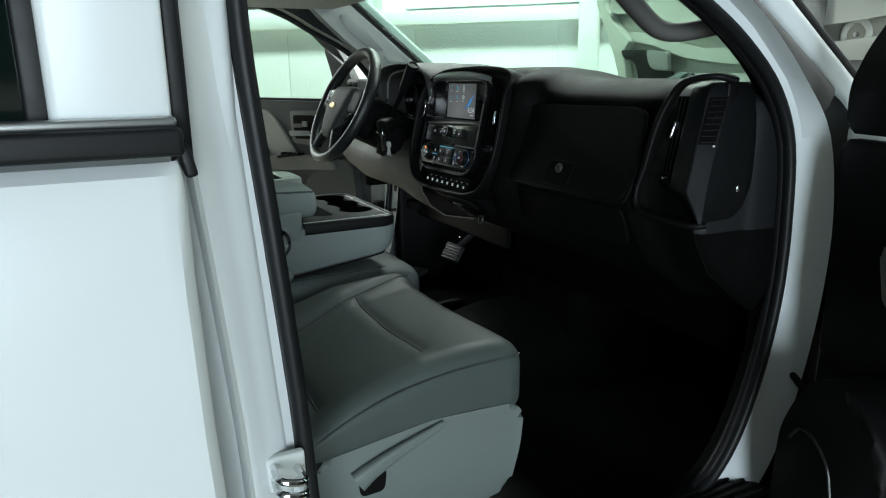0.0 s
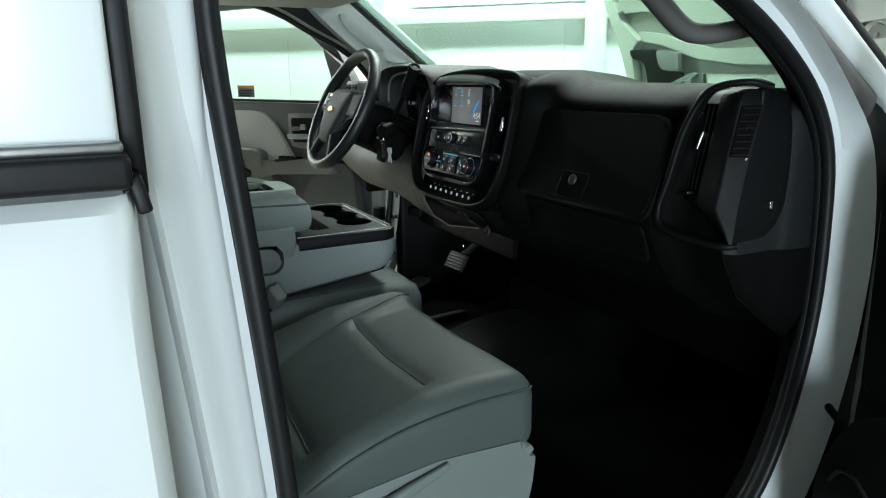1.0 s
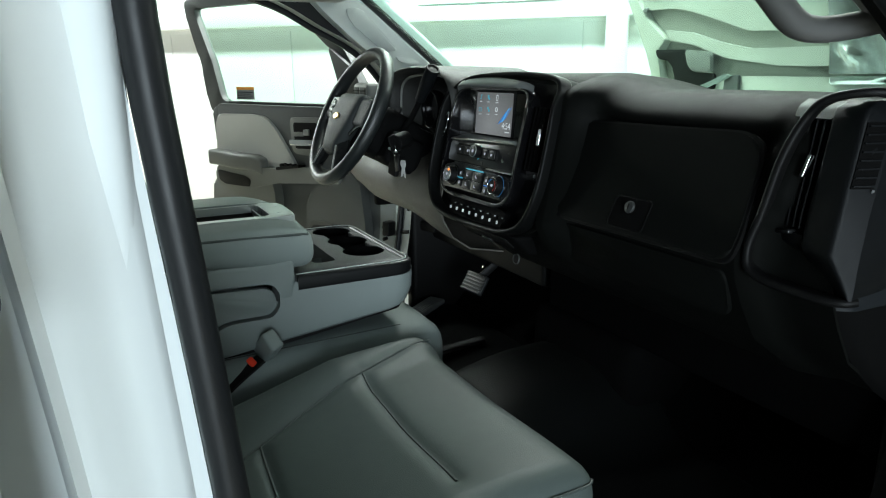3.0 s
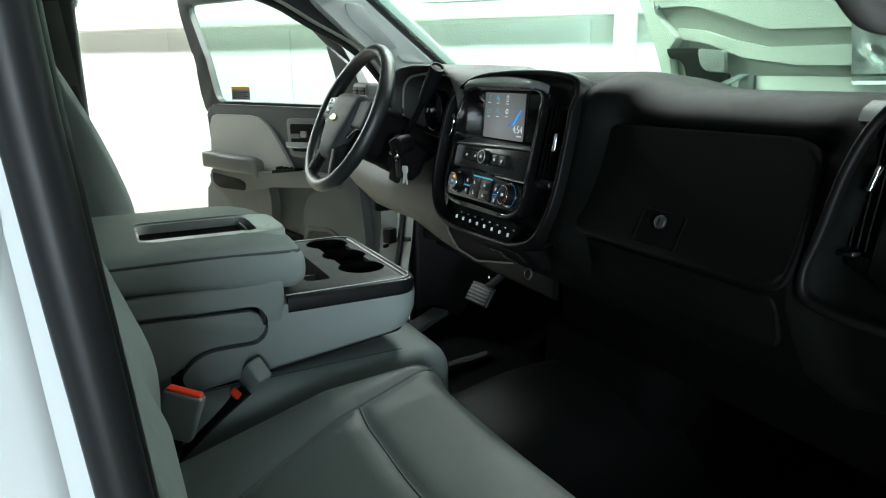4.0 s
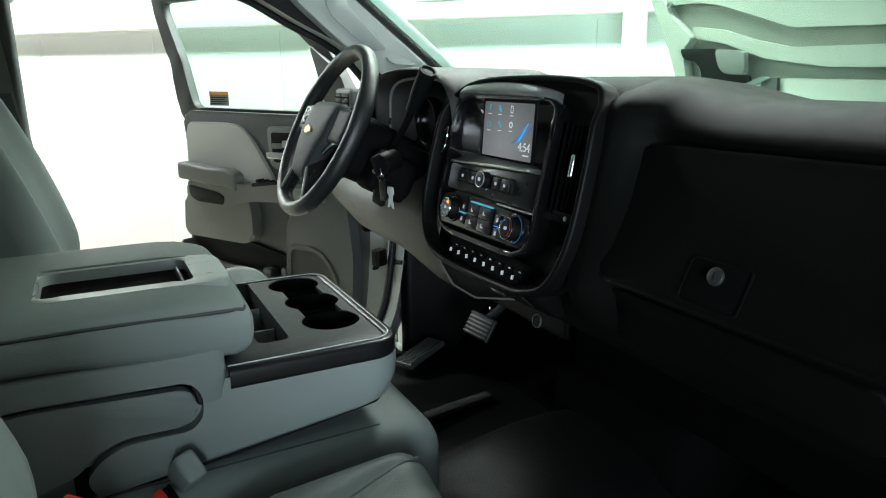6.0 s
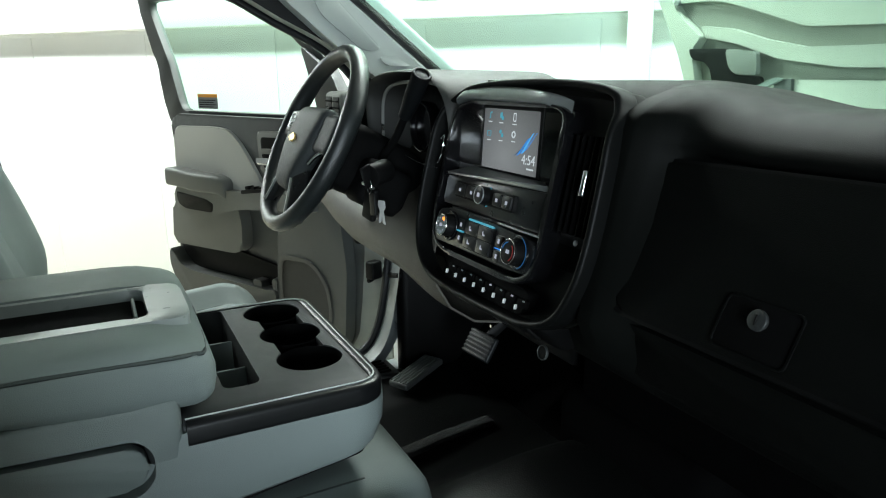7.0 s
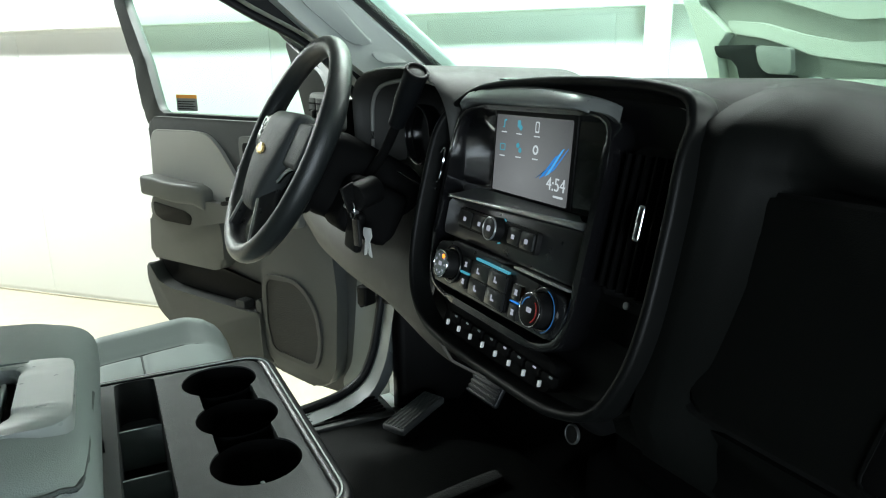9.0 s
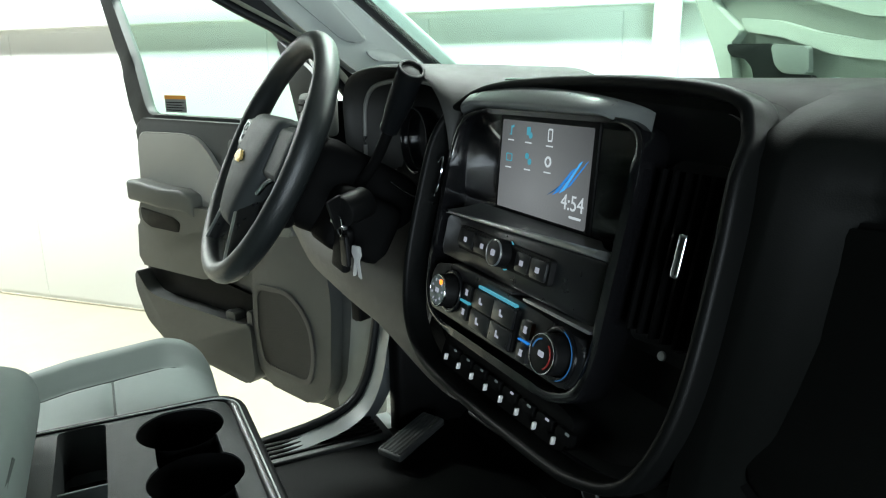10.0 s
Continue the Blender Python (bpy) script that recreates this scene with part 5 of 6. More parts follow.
for i in range(25):
    t = i / 24
    x, zf = -0.145 + 0.276 * t, 1.4265 + 0.0125 * t
    e = sstep(0, 0.04, min(t, 1 - t))
    back = SM @ Vector((*sl(-0.108 + 0.204 * t, 1.4425), -0.0185))
    sill.append([back, back.lerp(SM @ Vector((*sl(x, zf), 0.003)), 0.5) + SM.to_3x3() @ Vector((0, -0.0012, 0)), SM @ Vector((*sl(x, zf + 0.0004), 0.001)), SM @ Vector((*sl(x, zf), 0.003))])
    th = 0.0032 + 0.0040 * t
    lip.append([SM @ Vector((*sl(x, zf + a * th), w)) for a, w in ((0, -0.004), (0, 0.0028), (-0.12, 0.0046 * e), (-0.4, 0.0058 * e), (-0.8, 0.0052 * e), (-1, 0.003), (-1, -0.020))])
part("screen_sill", loft(sill), SILLM, hs, "satin ledge below the screen, greyed for the light it catches", sharp=70)
part("silver_strip", loft(lip), SILVER, stack, "satin silver divider strip", sharp=70)
hs_disp = hs


def dicon(name, bm2, material):
    return part(name, bm2, material, hs_disp, smooth=False)


# six icons with bars of small print under them
for k, (ix, iy) in enumerate(((-0.0555, 0.0385), (-0.024, 0.038), (0.0112, 0.0375), (-0.0565, 0.0112), (-0.0225, 0.0122), (0.011, 0.0132))):
    im = DSM @ pose(ix, iy, 0.0012)
    if k == 0:
        b2 = prism([(-0.003, -0.004), (-0.001, -0.004), (-0.001, 0.004), (0.004, 0.005), (0.004, 0.003), (0.0005, 0.002), (0.0005, -0.005), (-0.003, -0.005)], 0.0004, im)
    elif k == 1:
        b2 = prism(rrect(0.006, 0.008, 0.001, 2, -0.001, 0.001), 0.0004, im)
        prism(circle(0.003, 12, 0.003, -0.003), 0.0004, im, bm=b2)
    elif k == 2:
        b2 = ring(rrect(0.007, 0.012, 0.001, 2), rrect(0.0052, 0.009, 0.0006, 2), 0.0004, im, 0, 24)
    elif k == 3:
        b2 = ring(rrect(0.011, 0.008, 0.001, 2), rrect(0.009, 0.006, 0.0006, 2), 0.0004, im, 0, 24)
    elif k == 4:
        b2 = prism(circle(0.003, 12, -0.002, 0.003), 0.0004, im)
        prism(circle(0.003, 12, 0.003, -0.002), 0.0004, im, bm=b2)
    else:
        b2 = ring(circle(0.0052, 20), circle(0.003, 20), 0.0004, im, 0, 24)
    dicon("icon", b2, CYAN if k in (0, 1, 3, 4) else ICON)
    dicon("print_bar", prism(rrect(0.011, 0.0013, 0.0005, 1), 0.0004, DSM @ pose(ix, iy - 0.0100, 0.0012)), ICON)
for k, (x0, y0, w, h, mt) in enumerate(((0.014, -0.017, 0.009, 0.016, BLUED), (0.022, -0.016, 0.009, 0.026, BLUE), (0.032, -0.013, 0.008, 0.030, BLUE2), (0.041, -0.008, 0.007, 0.026, BLUE))):
    dicon("blue_streak", prism([(x0, y0), (x0 + w, y0 + 0.004), (x0 + w + 0.022, y0 + h + 0.002), (x0 + 0.026, y0 + h)], 0.0003, DSM @ pose(0, 0, 0.0010)), mt)
dicon("clock_digits", words("4:54", 0.0195, DSM @ pose(0.0535, -0.0255, 0.0018), 0.0002), ICON)
dicon("print_bar", prism(rrect(0.017, 0.0022, 0.0005, 1), 0.0004, DSM @ pose(0.0585, -0.0315, 0.0012)), ICON)
rad = splate("radio_panel", [(-0.148, 1.378), (0.130, 1.378), (0.131, 1.4300), (-0.148, 1.4215)], -0.026, -0.003, SATIN, r=0.006, bevel=0.002, label="satin black radio button panel")
splate("button_strip", box4(-0.104, 0.064, 1.393, 1.417), -0.003, 0.003, BLACK, rad, 0.004, 0.0015)
for bx0, bx1 in ((-0.101, -0.070), (-0.067, -0.034), (0.012, 0.034), (0.037, 0.061)):
    b2 = splate("radio_button", box4(bx0, bx1, 1.396, 1.414), 0.003, 0.0055, SATIN, rad, 0.003, 0.001)
    cxx = (bx0 + bx1) / 2
    splate("legend", box4(cxx - 0.003, cxx + 0.003, 1.402, 1.407), 0.0055, 0.0059, KEYW, rad, 0.0008, 0)


def knob(x, z, r, depth, cap_mat, ring_mat=CHROME, w=0.0):
    m = SM @ pose(*sl(x, z), w)
    b = prism(circle(r, 36), depth, m, 0.002)
    k = part("knob", b, BLACK, stack, "black rotary knob with bright ring")
    part("knob_ring", ring(circle(r * 0.99, 36), circle(r * 0.91, 36), 0.002, m @ pose(0, 0, depth), 0.001, 48), ring_mat, k)
    part("knob_cap", prism(circle(r * 0.90, 32), 0.0015, m @ pose(0, 0, depth), 0.0006), cap_mat, k)
    return k, m @ pose(0, 0, depth + 0.0016)


k0, km = knob(-0.012, 1.406, 0.0135, 0.014, SATIN, SILVER)
path = [km @ Vector((0.0155 * math.cos(a), 0.0155 * math.sin(a), -0.014)) for a in [radians(-80 + 140 * i / 16) for i in range(17)]]
part("lit_arc", sweep(path, circle(0.0008, 6)), CYAN, k0)
splate("power_mark", box4(-0.0155, -0.0085, 1.403, 1.409), 0.0155, 0.0164, KEYW, k0, 0.002, 0)
# climate panel
hv = splate("climate_panel", [(-0.146, 1.318), (0.120, 1.321), (0.132, 1.340), (0.130, 1.366), (0.03, 1.372), (-0.10, 1.3745), (-0.146, 1.366)], -0.026, 0.004, SATIN, r=0.012, bevel=0.003, label="black climate control panel")
for kx, hot in ((-0.093, False), (0.102, True)):
    kk, km = knob(kx, 1.347, 0.0175, 0.022, BLACK if hot else GREYPL, CHROME, 0.0)
    base_m = SM @ pose(*sl(kx, 1.347), 0.005)
    part("knob_flange", ring(circle(0.0235, 40), circle(0.0185, 40), 0.004, base_m, 0.0015, 60), GLOSS, kk)
    arcs = ((CYAN, 100, 200), (CYAN, -75, 60)) if hot else ((KEYW, 60, 150), (KEYW, 180, 300))
    if hot:
        for mt, a0, a1 in ((BLUED, -70, 75),):
            path = [base_m @ Vector((0.0220 * math.cos(a), 0.0220 * math.sin(a), 0.0045)) for a in [radians(a0 + (a1 - a0) * i / 16) for i in range(17)]]
            part("lit_arc", sweep(path, circle(0.0005, 6)), mt, kk)
        for mt, a0, a1 in ((REDG, -60, 50), (BLUED, 100, 170)):
            path = [km @ Vector((0.0125 * math.cos(a), 0.0125 * math.sin(a), 0.0004)) for a in [radians(a0 + (a1 - a0) * i / 12) for i in range(13)]]
            part("lit_arc", sweep(path, circle(0.0008, 6)), mt, kk)
    else:
        for i in range(9):
            a = radians(-40 + 40 * i)
            part("scale_mark", prism(rrect(0.0028, 0.0022, 0.0004, 1), 0.0005, km @ pose(0.0112 * math.cos(a), 0.0112 * math.sin(a), 0, 0, 0, math.degrees(a))), KEYW, kk)
    part("legend", prism(rrect(0.008, 0.005, 0.001, 2), 0.0005, km), KEYW, kk)
    pm = km @ pose(0.0120 * math.cos(radians(58)), 0.0120 * math.sin(radians(58)), 0.0002) if not hot else SM @ pose(*sl(kx - 0.0215, 1.351), 0.011)
    part("pointer_light", prism(circle(0.0028, 12), 0.001, pm), ORNG, kk, "lit orange pointer")
splate("mode_pad", box4(-0.042, 0.037, 1.324, 1.366), 0.004, 0.008, BLACK, hv, 0.004, 0.0015)
for bx in (-0.040, -0.0015):
    for bz in (1.3255, 1.3455):
        splate("mode_button", box4(bx, bx + 0.0370, bz, bz + 0.0185), 0.008, 0.0105, SATIN, hv, 0.002, 0.001)
        splate("legend", [(bx + 0.013, bz + 0.006), (bx + 0.0195, bz + 0.006), (bx + 0.0195, bz + 0.008), (bx + 0.0155, bz + 0.0085), (bx + 0.0150, bz + 0.0125), (bx + 0.0128, bz + 0.0125)], 0.0105, 0.011, KEYW, hv, 0.0008, 0)
splate("lit_bar", box4(-0.036, 0.034, 1.3655, 1.3685), 0.006, 0.009, CYAN, hv, 0.001, 0)
for bx, bz in ((-0.057, 1.355), (-0.057, 1.335), (0.054, 1.352), (0.054, 1.331)):
    splate("side_button", box4(bx - 0.008, bx + 0.008, bz - 0.008, bz + 0.008), 0.004, 0.0085, SATIN, hv, 0.002, 0.001)
    splate("legend", [(bx - 0.003, bz - 0.003), (bx + 0.003, bz - 0.003), (bx + 0.002, bz + 0.0005), (bx + 0.003, bz + 0.003), (bx - 0.003, bz + 0.003), (bx - 0.002, bz + 0.0005)], 0.0085, 0.009, KEYW, hv, 0.0008, 0)
splate("lit_bar", box4(-0.067, -0.048, 1.3440, 1.3462), 0.006, 0.0092, CYAN, hv, 0.001, 0)
splate("lit_bar", box4(0.046, 0.063, 1.3410, 1.3422), 0.006, 0.0092, BLUE, hv, 0.0006, 0)
for x0, x1 in ((-0.10, 0.018), (0.036, 0.132)):
    splate("bright_slot", box4(x0, x1, 1.3735, 1.3762), -0.026, 0.005, SILVER if x0 > 0 else SATIN, r=0.001, bevel=0.001, label="thin satin silver trim line")
# row of auxiliary switches
aux = splate("switch_recess", [(-0.112, 1.264), (0.118, 1.267), (0.128, 1.298), (0.11, 1.303), (-0.104, 1.299)], -0.026, -0.006, MATT, r=0.008, bevel=0.001, label="recessed black switch bank")
for i in range(8):
    x = -0.078 + 0.0284 * i
    sw_ = splate("switch", box4(x - 0.0105, x + 0.0125, 1.2785, 1.290), -0.006, -0.001, MATT, aux, 0.003, 0.002)
    part("switch_tip", rbox((0, 0, 0), (0.0012, 0.0036, 0.0024), 0.0011, m=SM @ pose(*sl(x - 0.006, 1.2775), 0.0025)), KEYM, aux, "chrome switch tip")
    splate("legend", box4(x + 0.003, x + 0.0085, 1.2870, 1.2892), -0.0012, -0.0005, KEYW if i in (4, 6) else LABELG, aux, 0.001, 0)
# vents at both sides of the stack
for sx in (-1, 1):
    if sx > 0:
        vp = [(0.152, 1.380), (0.208, 1.384), (0.214, 1.42), (0.214, 1.505), (0.205, 1.516), (0.160, 1.516), (0.152, 1.50)]
    else:
        vp = [(-0.186, 1.385), (-0.166, 1.385), (-0.166, 1.50), (-0.172, 1.515), (-0.184, 1.49)]
    v = splate("vent", vp, -0.026, -0.016, BLACK, r=0.01, bevel=0.001, label="black vertical air vent")
    xa, xb = (0.158, 0.206) if sx > 0 else (-0.184, -0.170)
    for i in range(5 if sx > 0 else 2):
        x = xa + (xb - xa) * i / (4 if sx > 0 else 1)
        splate("slat", box4(x - 0.0012, x + 0.0012, 1.388, 1.508), -0.016, -0.006, MATT, v, 0.0005, 0.0005)
    if sx > 0:
        part("vent_tab", rbox((0, 0, 0), (0.0042, 0.016, 0.004), 0.003, m=SM @ pose(*sl(0.203, 1.452), 0.004)), CHROME, v, "chrome vent tab")
        part("screw_dot", prism(circle(0.0035, 12), 0.002, SM @ pose(*sl(0.199, 1.381), -0.006), 0.0005), METAL, v)
    else:
        path = [SM @ Vector((*sl(x, z), 0.004)) for x, z in ((-0.183, 1.475), (-0.174, 1.482), (-0.172, 1.462), (-0.176, 1.440), (-0.184, 1.436))]
        part("vent_tab", sweep(smooth_path(path, 4), circle(0.0014, 8)), CHROME, v)
# lower tray and power socket
low = part("lower_tray", rbox((0, 0, 0), (0.130, 0.060, 0.026), 0.012, (3, 2, 2), lambda p: (p.x * (1 + 3.0 * p.z), p.y - 1.1 * p.z, p.z), pose(0.0, 0.112, 1.222)), MATT, stack, "black pull-out tray below the stack")
part("tray_front", rbox((0, 0, 0), (0.098, 0.003, 0.017), 0.003, m=pose(-0.01, 0.051, 1.222, 46, 0, 0)), BLACK, low)
part("tray_grip", rbox((0, 0, 0), (0.020, 0.003, 0.005), 0.002, m=pose(-0.01, 0.055, 1.212, 46, 0, 0)), SATIN, low)
part("power_socket", ring(circle(0.0115, 28), circle(0.0102, 28), 0.004, frame_m((0.073, 0.080, 1.181), (1, 0, 0), (0, 0.2, 1)), 0.001, 40), DKMETAL, stack, "metal-ringed power socket")
part("socket_cap", prism(circle(0.0098, 24), 0.003, frame_m((0.073, 0.080, 1.181), (1, 0, 0), (0, 0.2, 1))), BLACK, stack)

# ---- glove box and right-hand vent pod ----
GM = frame_m((0, 0.0465, 1.36), (1, 0, 0), (0, 0.39, 1.0))


def gl_(x, z):
    return (x, (z - 1.36) / 0.9317)


glove = thing("glove_box", "black glove box lid with round metal lock", "glove box")
LID = rounded([gl_(0.276, 1.320), gl_(0.655, 1.322), gl_(0.660, 1.36), gl_(0.653, 1.45), gl_(0.642, 1.476), gl_(0.612, 1.487), gl_(0.29, 1.483), gl_(0.256, 1.474), gl_(0.250, 1.45), gl_(0.262, 1.37)], 0.02)
part("lid_gap", prism([(x + 0.004 * (1 if x > 0.45 else -1), y + 0.004 * (1 if y > 0.05 else -1)) for x, y in LID], 0.0068, GM @ pose(0, 0, -0.004), 0), BLACK, glove)
lid = part("lid", prism(LID, 0.0098, GM @ pose(0, 0, -0.004), 0.0055, 4), DASH, glove, "smooth black glove box lid")
LATCH = [gl_(0.412, 1.326), gl_(0.494, 1.326), gl_(0.498, 1.376), gl_(0.416, 1.376)]
lat = part("latch", prism(rounded(LATCH, 0.008), 0.0012, GM @ pose(0, 0, 0.0052), 0.0005), MATT, glove, "recessed black latch pull")
part("latch_rim", ring(rounded(LATCH, 0.008), rounded([(x + (0.0022 if x < 0.45 else -0.0022), y + (0.0022 if y < -0.01 else -0.0022)) for x, y in LATCH], 0.007), 0.0022, GM @ pose(0, 0, 0.0055), 0.0008, 60), RIMM, lat)
part("lock", rod(GM @ Vector((*gl_(0.457, 1.360), 0.008)), GM @ Vector((*gl_(0.457, 1.360), 0.014)), 0.010, 24, bevel=0.002), DKMETAL, lat, "round metal key lock")
part("key_slot", rbox((0, 0, 0), (0.001, 0.005, 0.0008), 0.0004, m=GM @ pose(*gl_(0.457, 1.360), 0.0145)), BLACK, lat)
part("lower_lid", prism(rounded([(0.27, -0.09), (0.64, -0.09), (0.645, -0.01), (0.265, -0.01)], 0.02), 0.008, frame_m((0, 0.043, 1.318), (1, 0, 0), (0, -0.35, 1.0)) @ pose(0, 0, 0.0), 0.004), DASH, glove)

pod = thing("side_vent", "black oval side air vent pod at the dash end", "air vent")
ZS = (1.306, 1.322, 1.340, 1.358, 1.40, 1.44, 1.48, 1.512, 1.527, 1.536)
EDGE_L = ((0.748, 0.100), (0.738, 0.090), (0.735, 0.077), (0.734, 0.062), (0.733, 0.070), (0.732, 0.081), (0.730, 0.092), (0.728, 0.101), (0.728, 0.106), (0.732, 0.122))
EDGE_R = ((0.803, 0.064), (0.797, 0.059), (0.789, 0.055), (0.781, 0.051), (0.780, 0.062), (0.778, 0.073), (0.776, 0.085), (0.774, 0.094), (0.773, 0.100), (0.771, 0.116))
CREASE = ((0.8055, 0.068), (0.8045, 0.071), (0.8025, 0.075), (0.8005, 0.080), (0.7965, 0.092), (0.793, 0.106), (0.789, 0.122), (0.785, 0.137), (0.782, 0.146), (0.778, 0.153))
SIDE = ((0.797, 0.148), (0.805, 0.156), (0.808, 0.162), (0.809, 0.168), (0.806, 0.177), (0.802, 0.184), (0.797, 0.189), (0.790, 0.192), (0.784, 0.192), (0.776, 0.188))
VENT_L = tuple((0.676 - 0.10 * (z - 1.37), y + 0.020) for z, (x, y) in zip(ZS, EDGE_L))


def pod_rows(cols, r):
    """Rounded polylines through the pod's edges, level by level."""
    rows = []
    for i, z in enumerate(ZS):
        poly = [Vector((*c[i], 0)) for c in cols]
        out = [poly[0]]
        for k in range(1, len(poly) - 1):
            p, a, b = poly[k], poly[k - 1] - poly[k], poly[k + 1] - poly[k]
            ra = min(r, a.length * 0.4, b.length * 0.4)
            s, e = p + a.normalized() * ra, p + b.normalized() * ra
            out += [s * (1 - t) ** 2 + p * 2 * t * (1 - t) + e * t * t for t in (0, 0.25, 0.5, 0.75, 1)]
        out.append(poly[-1])
        rows.append([(p.x, p.y, z) for p in out])
    rows.append([(x + (0.775 - x) * 0.5, y + (0.170 - y) * 0.5, 1.536) for x, y, z in rows[-1]])
    rows.append([(x + (0.775 - x) * 0.9, y + (0.170 - y) * 0.9, 1.533) for x, y, z in rows[-1]])
    return rows


BACK_L = [(x + 0.004, 0.150) for x, y in EDGE_L]
BACK_S = [(x - 0.012, y + 0.025) for x, y in SIDE]
housing = part("vent_housing", loft(pod_rows([BACK_L, EDGE_L, EDGE_R, CREASE], 0.006), thick=0.003), PODM, pod, "satin black faceted vent housing", sharp=50)
CR2 = [(x - 0.0016, y + 0.0024) for x, y in CREASE]
CR1 = [(x - 0.006, y + 0.0026) for x, y in CREASE]
part("side_cover", loft(pod_rows([CR1, CR2, SIDE, BACK_S], 0.010), thick=0.003), PODM, pod, "satin black side cover", sharp=50)
part("pod_floor", rbox((0.735, 0.145, 1.425), (0.050, 0.014, 0.112), 0.006), BLACK, pod)
path = smooth_path([(0.782, 0.150, 1.540), (0.768, 0.118, 1.546), (0.730, 0.095, 1.538), (0.706, 0.089, 1.514), (0.690, 0.074, 1.462), (0.677, 0.064, 1.39), (0.668, 0.056, 1.345), (0.676, 0.053, 1.316), (0.712, 0.056, 1.305), (0.770, 0.066, 1.300), (0.790, 0.074, 1.300), (0.797, 0.086, 1.301)], 8)
part("pod_rim", sweep(path, rrect(0.011, 0.024, 0.005, 4), (0.25, -0.95, 0)), BLACK, pod, "raised black rim")


def vent_pt(s, z, deep=0.0):
    """A point of the vent's mouth: s from 0 at the rim to 1 at the housing's edge."""
    k = max(i for i in range(len(ZS) - 1) if ZS[i] <= z)
    t = (z - ZS[k]) / (ZS[k + 1] - ZS[k])
    a, b = Vector(VENT_L[k]).lerp(Vector(VENT_L[k + 1]), t), Vector(EDGE_L[k]).lerp(Vector(EDGE_L[k + 1]), t)
    p = a.lerp(b, s)
    return Vector((p.x, p.y + deep, z))


def vent_face(z0, z1, deep0, deep1, out=0.0):
    n = 6
    return loft([[vent_pt(j / 6, z0 + (z1 - z0) * i / n, deep0 + (deep1 - deep0) * i / n - out * math.sin(math.pi * j / 6)) for j in range(7)] for i in range(n + 1)], thick=0.002)


part("vent_brow", vent_face(1.513, 1.535, 0.002, 0.012, 0.003), PODM, pod, "satin black panel over the vent")
part("vent_chin", vent_face(1.336, 1.372, 0.010, 0.004, 0.002), PODM, pod, "satin black panel under the vent")
v = part("vent_recess", vent_face(1.370, 1.516, 0.045, 0.045), MATT, pod)
for i in range(5):
    u = 0.10 + 0.19 * i
    bm = loft([[vent_pt(u, z, 0.003 + w) + Vector((-0.35 * w, 0, 0)) for w in (0.0, 0.030)] for z in (1.378, 1.40, 1.44, 1.48, 1.511)], thick=0.0018)
    part("slat", bm, SATIN, v)
tp = vent_pt(0.74, 1.455, -0.004)
part("vent_tab", rbox((0, 0, 0), (0.0028, 0.005, 0.015), 0.002, m=Matrix.Translation(tp) @ pose(0, 0, 0, -16, 7, 0)), CHROME, v, "chrome vent tab")
part("thumb_wheel", rbox((0, 0, 0), (0.013, 0.007, 0.003), 0.0025, m=Matrix.Translation(vent_pt(0.5, 1.371, 0.0)) @ pose(0, 0, 0, 0, -10, -18)), SATIN, v)
# louvred outlet on the flank of the housing, between its edge and the crease


def flank(s, z):
    """A point of the flank: s from 0 at the edge to 1 at the crease."""
    k = max(i for i in range(len(ZS) - 1) if ZS[i] <= z)
    t = (z - ZS[k]) / (ZS[k + 1] - ZS[k])
    a = Vector(EDGE_R[k]).lerp(Vector(EDGE_R[k + 1]), t)
    b = Vector(CREASE[k]).lerp(Vector(CREASE[k + 1]), t)
    p = a.lerp(b, s)
    return Vector((p.x, p.y, z)), Vector((b.y - a.y, a.x - b.x, 0)).normalized()


def flank_bar(s0, s1, z0, z1, lift, thick):
    bm = bmesh.new()
    vs = []
    for w in (lift, lift + thick):
        for s, z in ((s0, z0), (s1, z0), (s1, z1), (s0, z1)):
            p, n = flank(s, z)
            vs.append(bm.verts.new(p + n * w))
    for f in ((0, 1, 2, 3), (4, 5, 6, 7), (0, 1, 5, 4), (1, 2, 6, 5), (2, 3, 7, 6), (3, 0, 4, 7)):
        bm.faces.new([vs[i] for i in f])
    return bm


part("side_louvre", flank_bar(0.10, 0.88, 1.436, 1.512, 0.0005, 0.0012), MATT, housing, "small black louvred outlet", smooth=False)
for i in range(8):
    z = 1.4385 + 0.0098 * i
    part("slat", flank_bar(0.14, 0.84, z, z + 0.0018, 0.0015, 0.0026), PODM, housing, smooth=False)
p, n = flank(0.84, 1.433)
part("trim_dot", rod(p, p + n * 0.003, 0.0022, 10), CHROME, housing)
sk = part("airbag_switch", ring(circle(0.0125, 28), circle(0.009, 28), 0.004, frame_m((0.8035, 0.149, 1.357), (0.12, 0.99, 0), (0, 0, 1)), 0.0015, 36), BLACK, pod, "round airbag key switch")
part("switch_key", rbox((0.8055, 0.149, 1.360), (0.002, 0.003, 0.006), 0.0015), CHROME, sk)

# ---- folding centre console ----
console = thing("center_console", "grey folding centre console with cup holders", "center console")


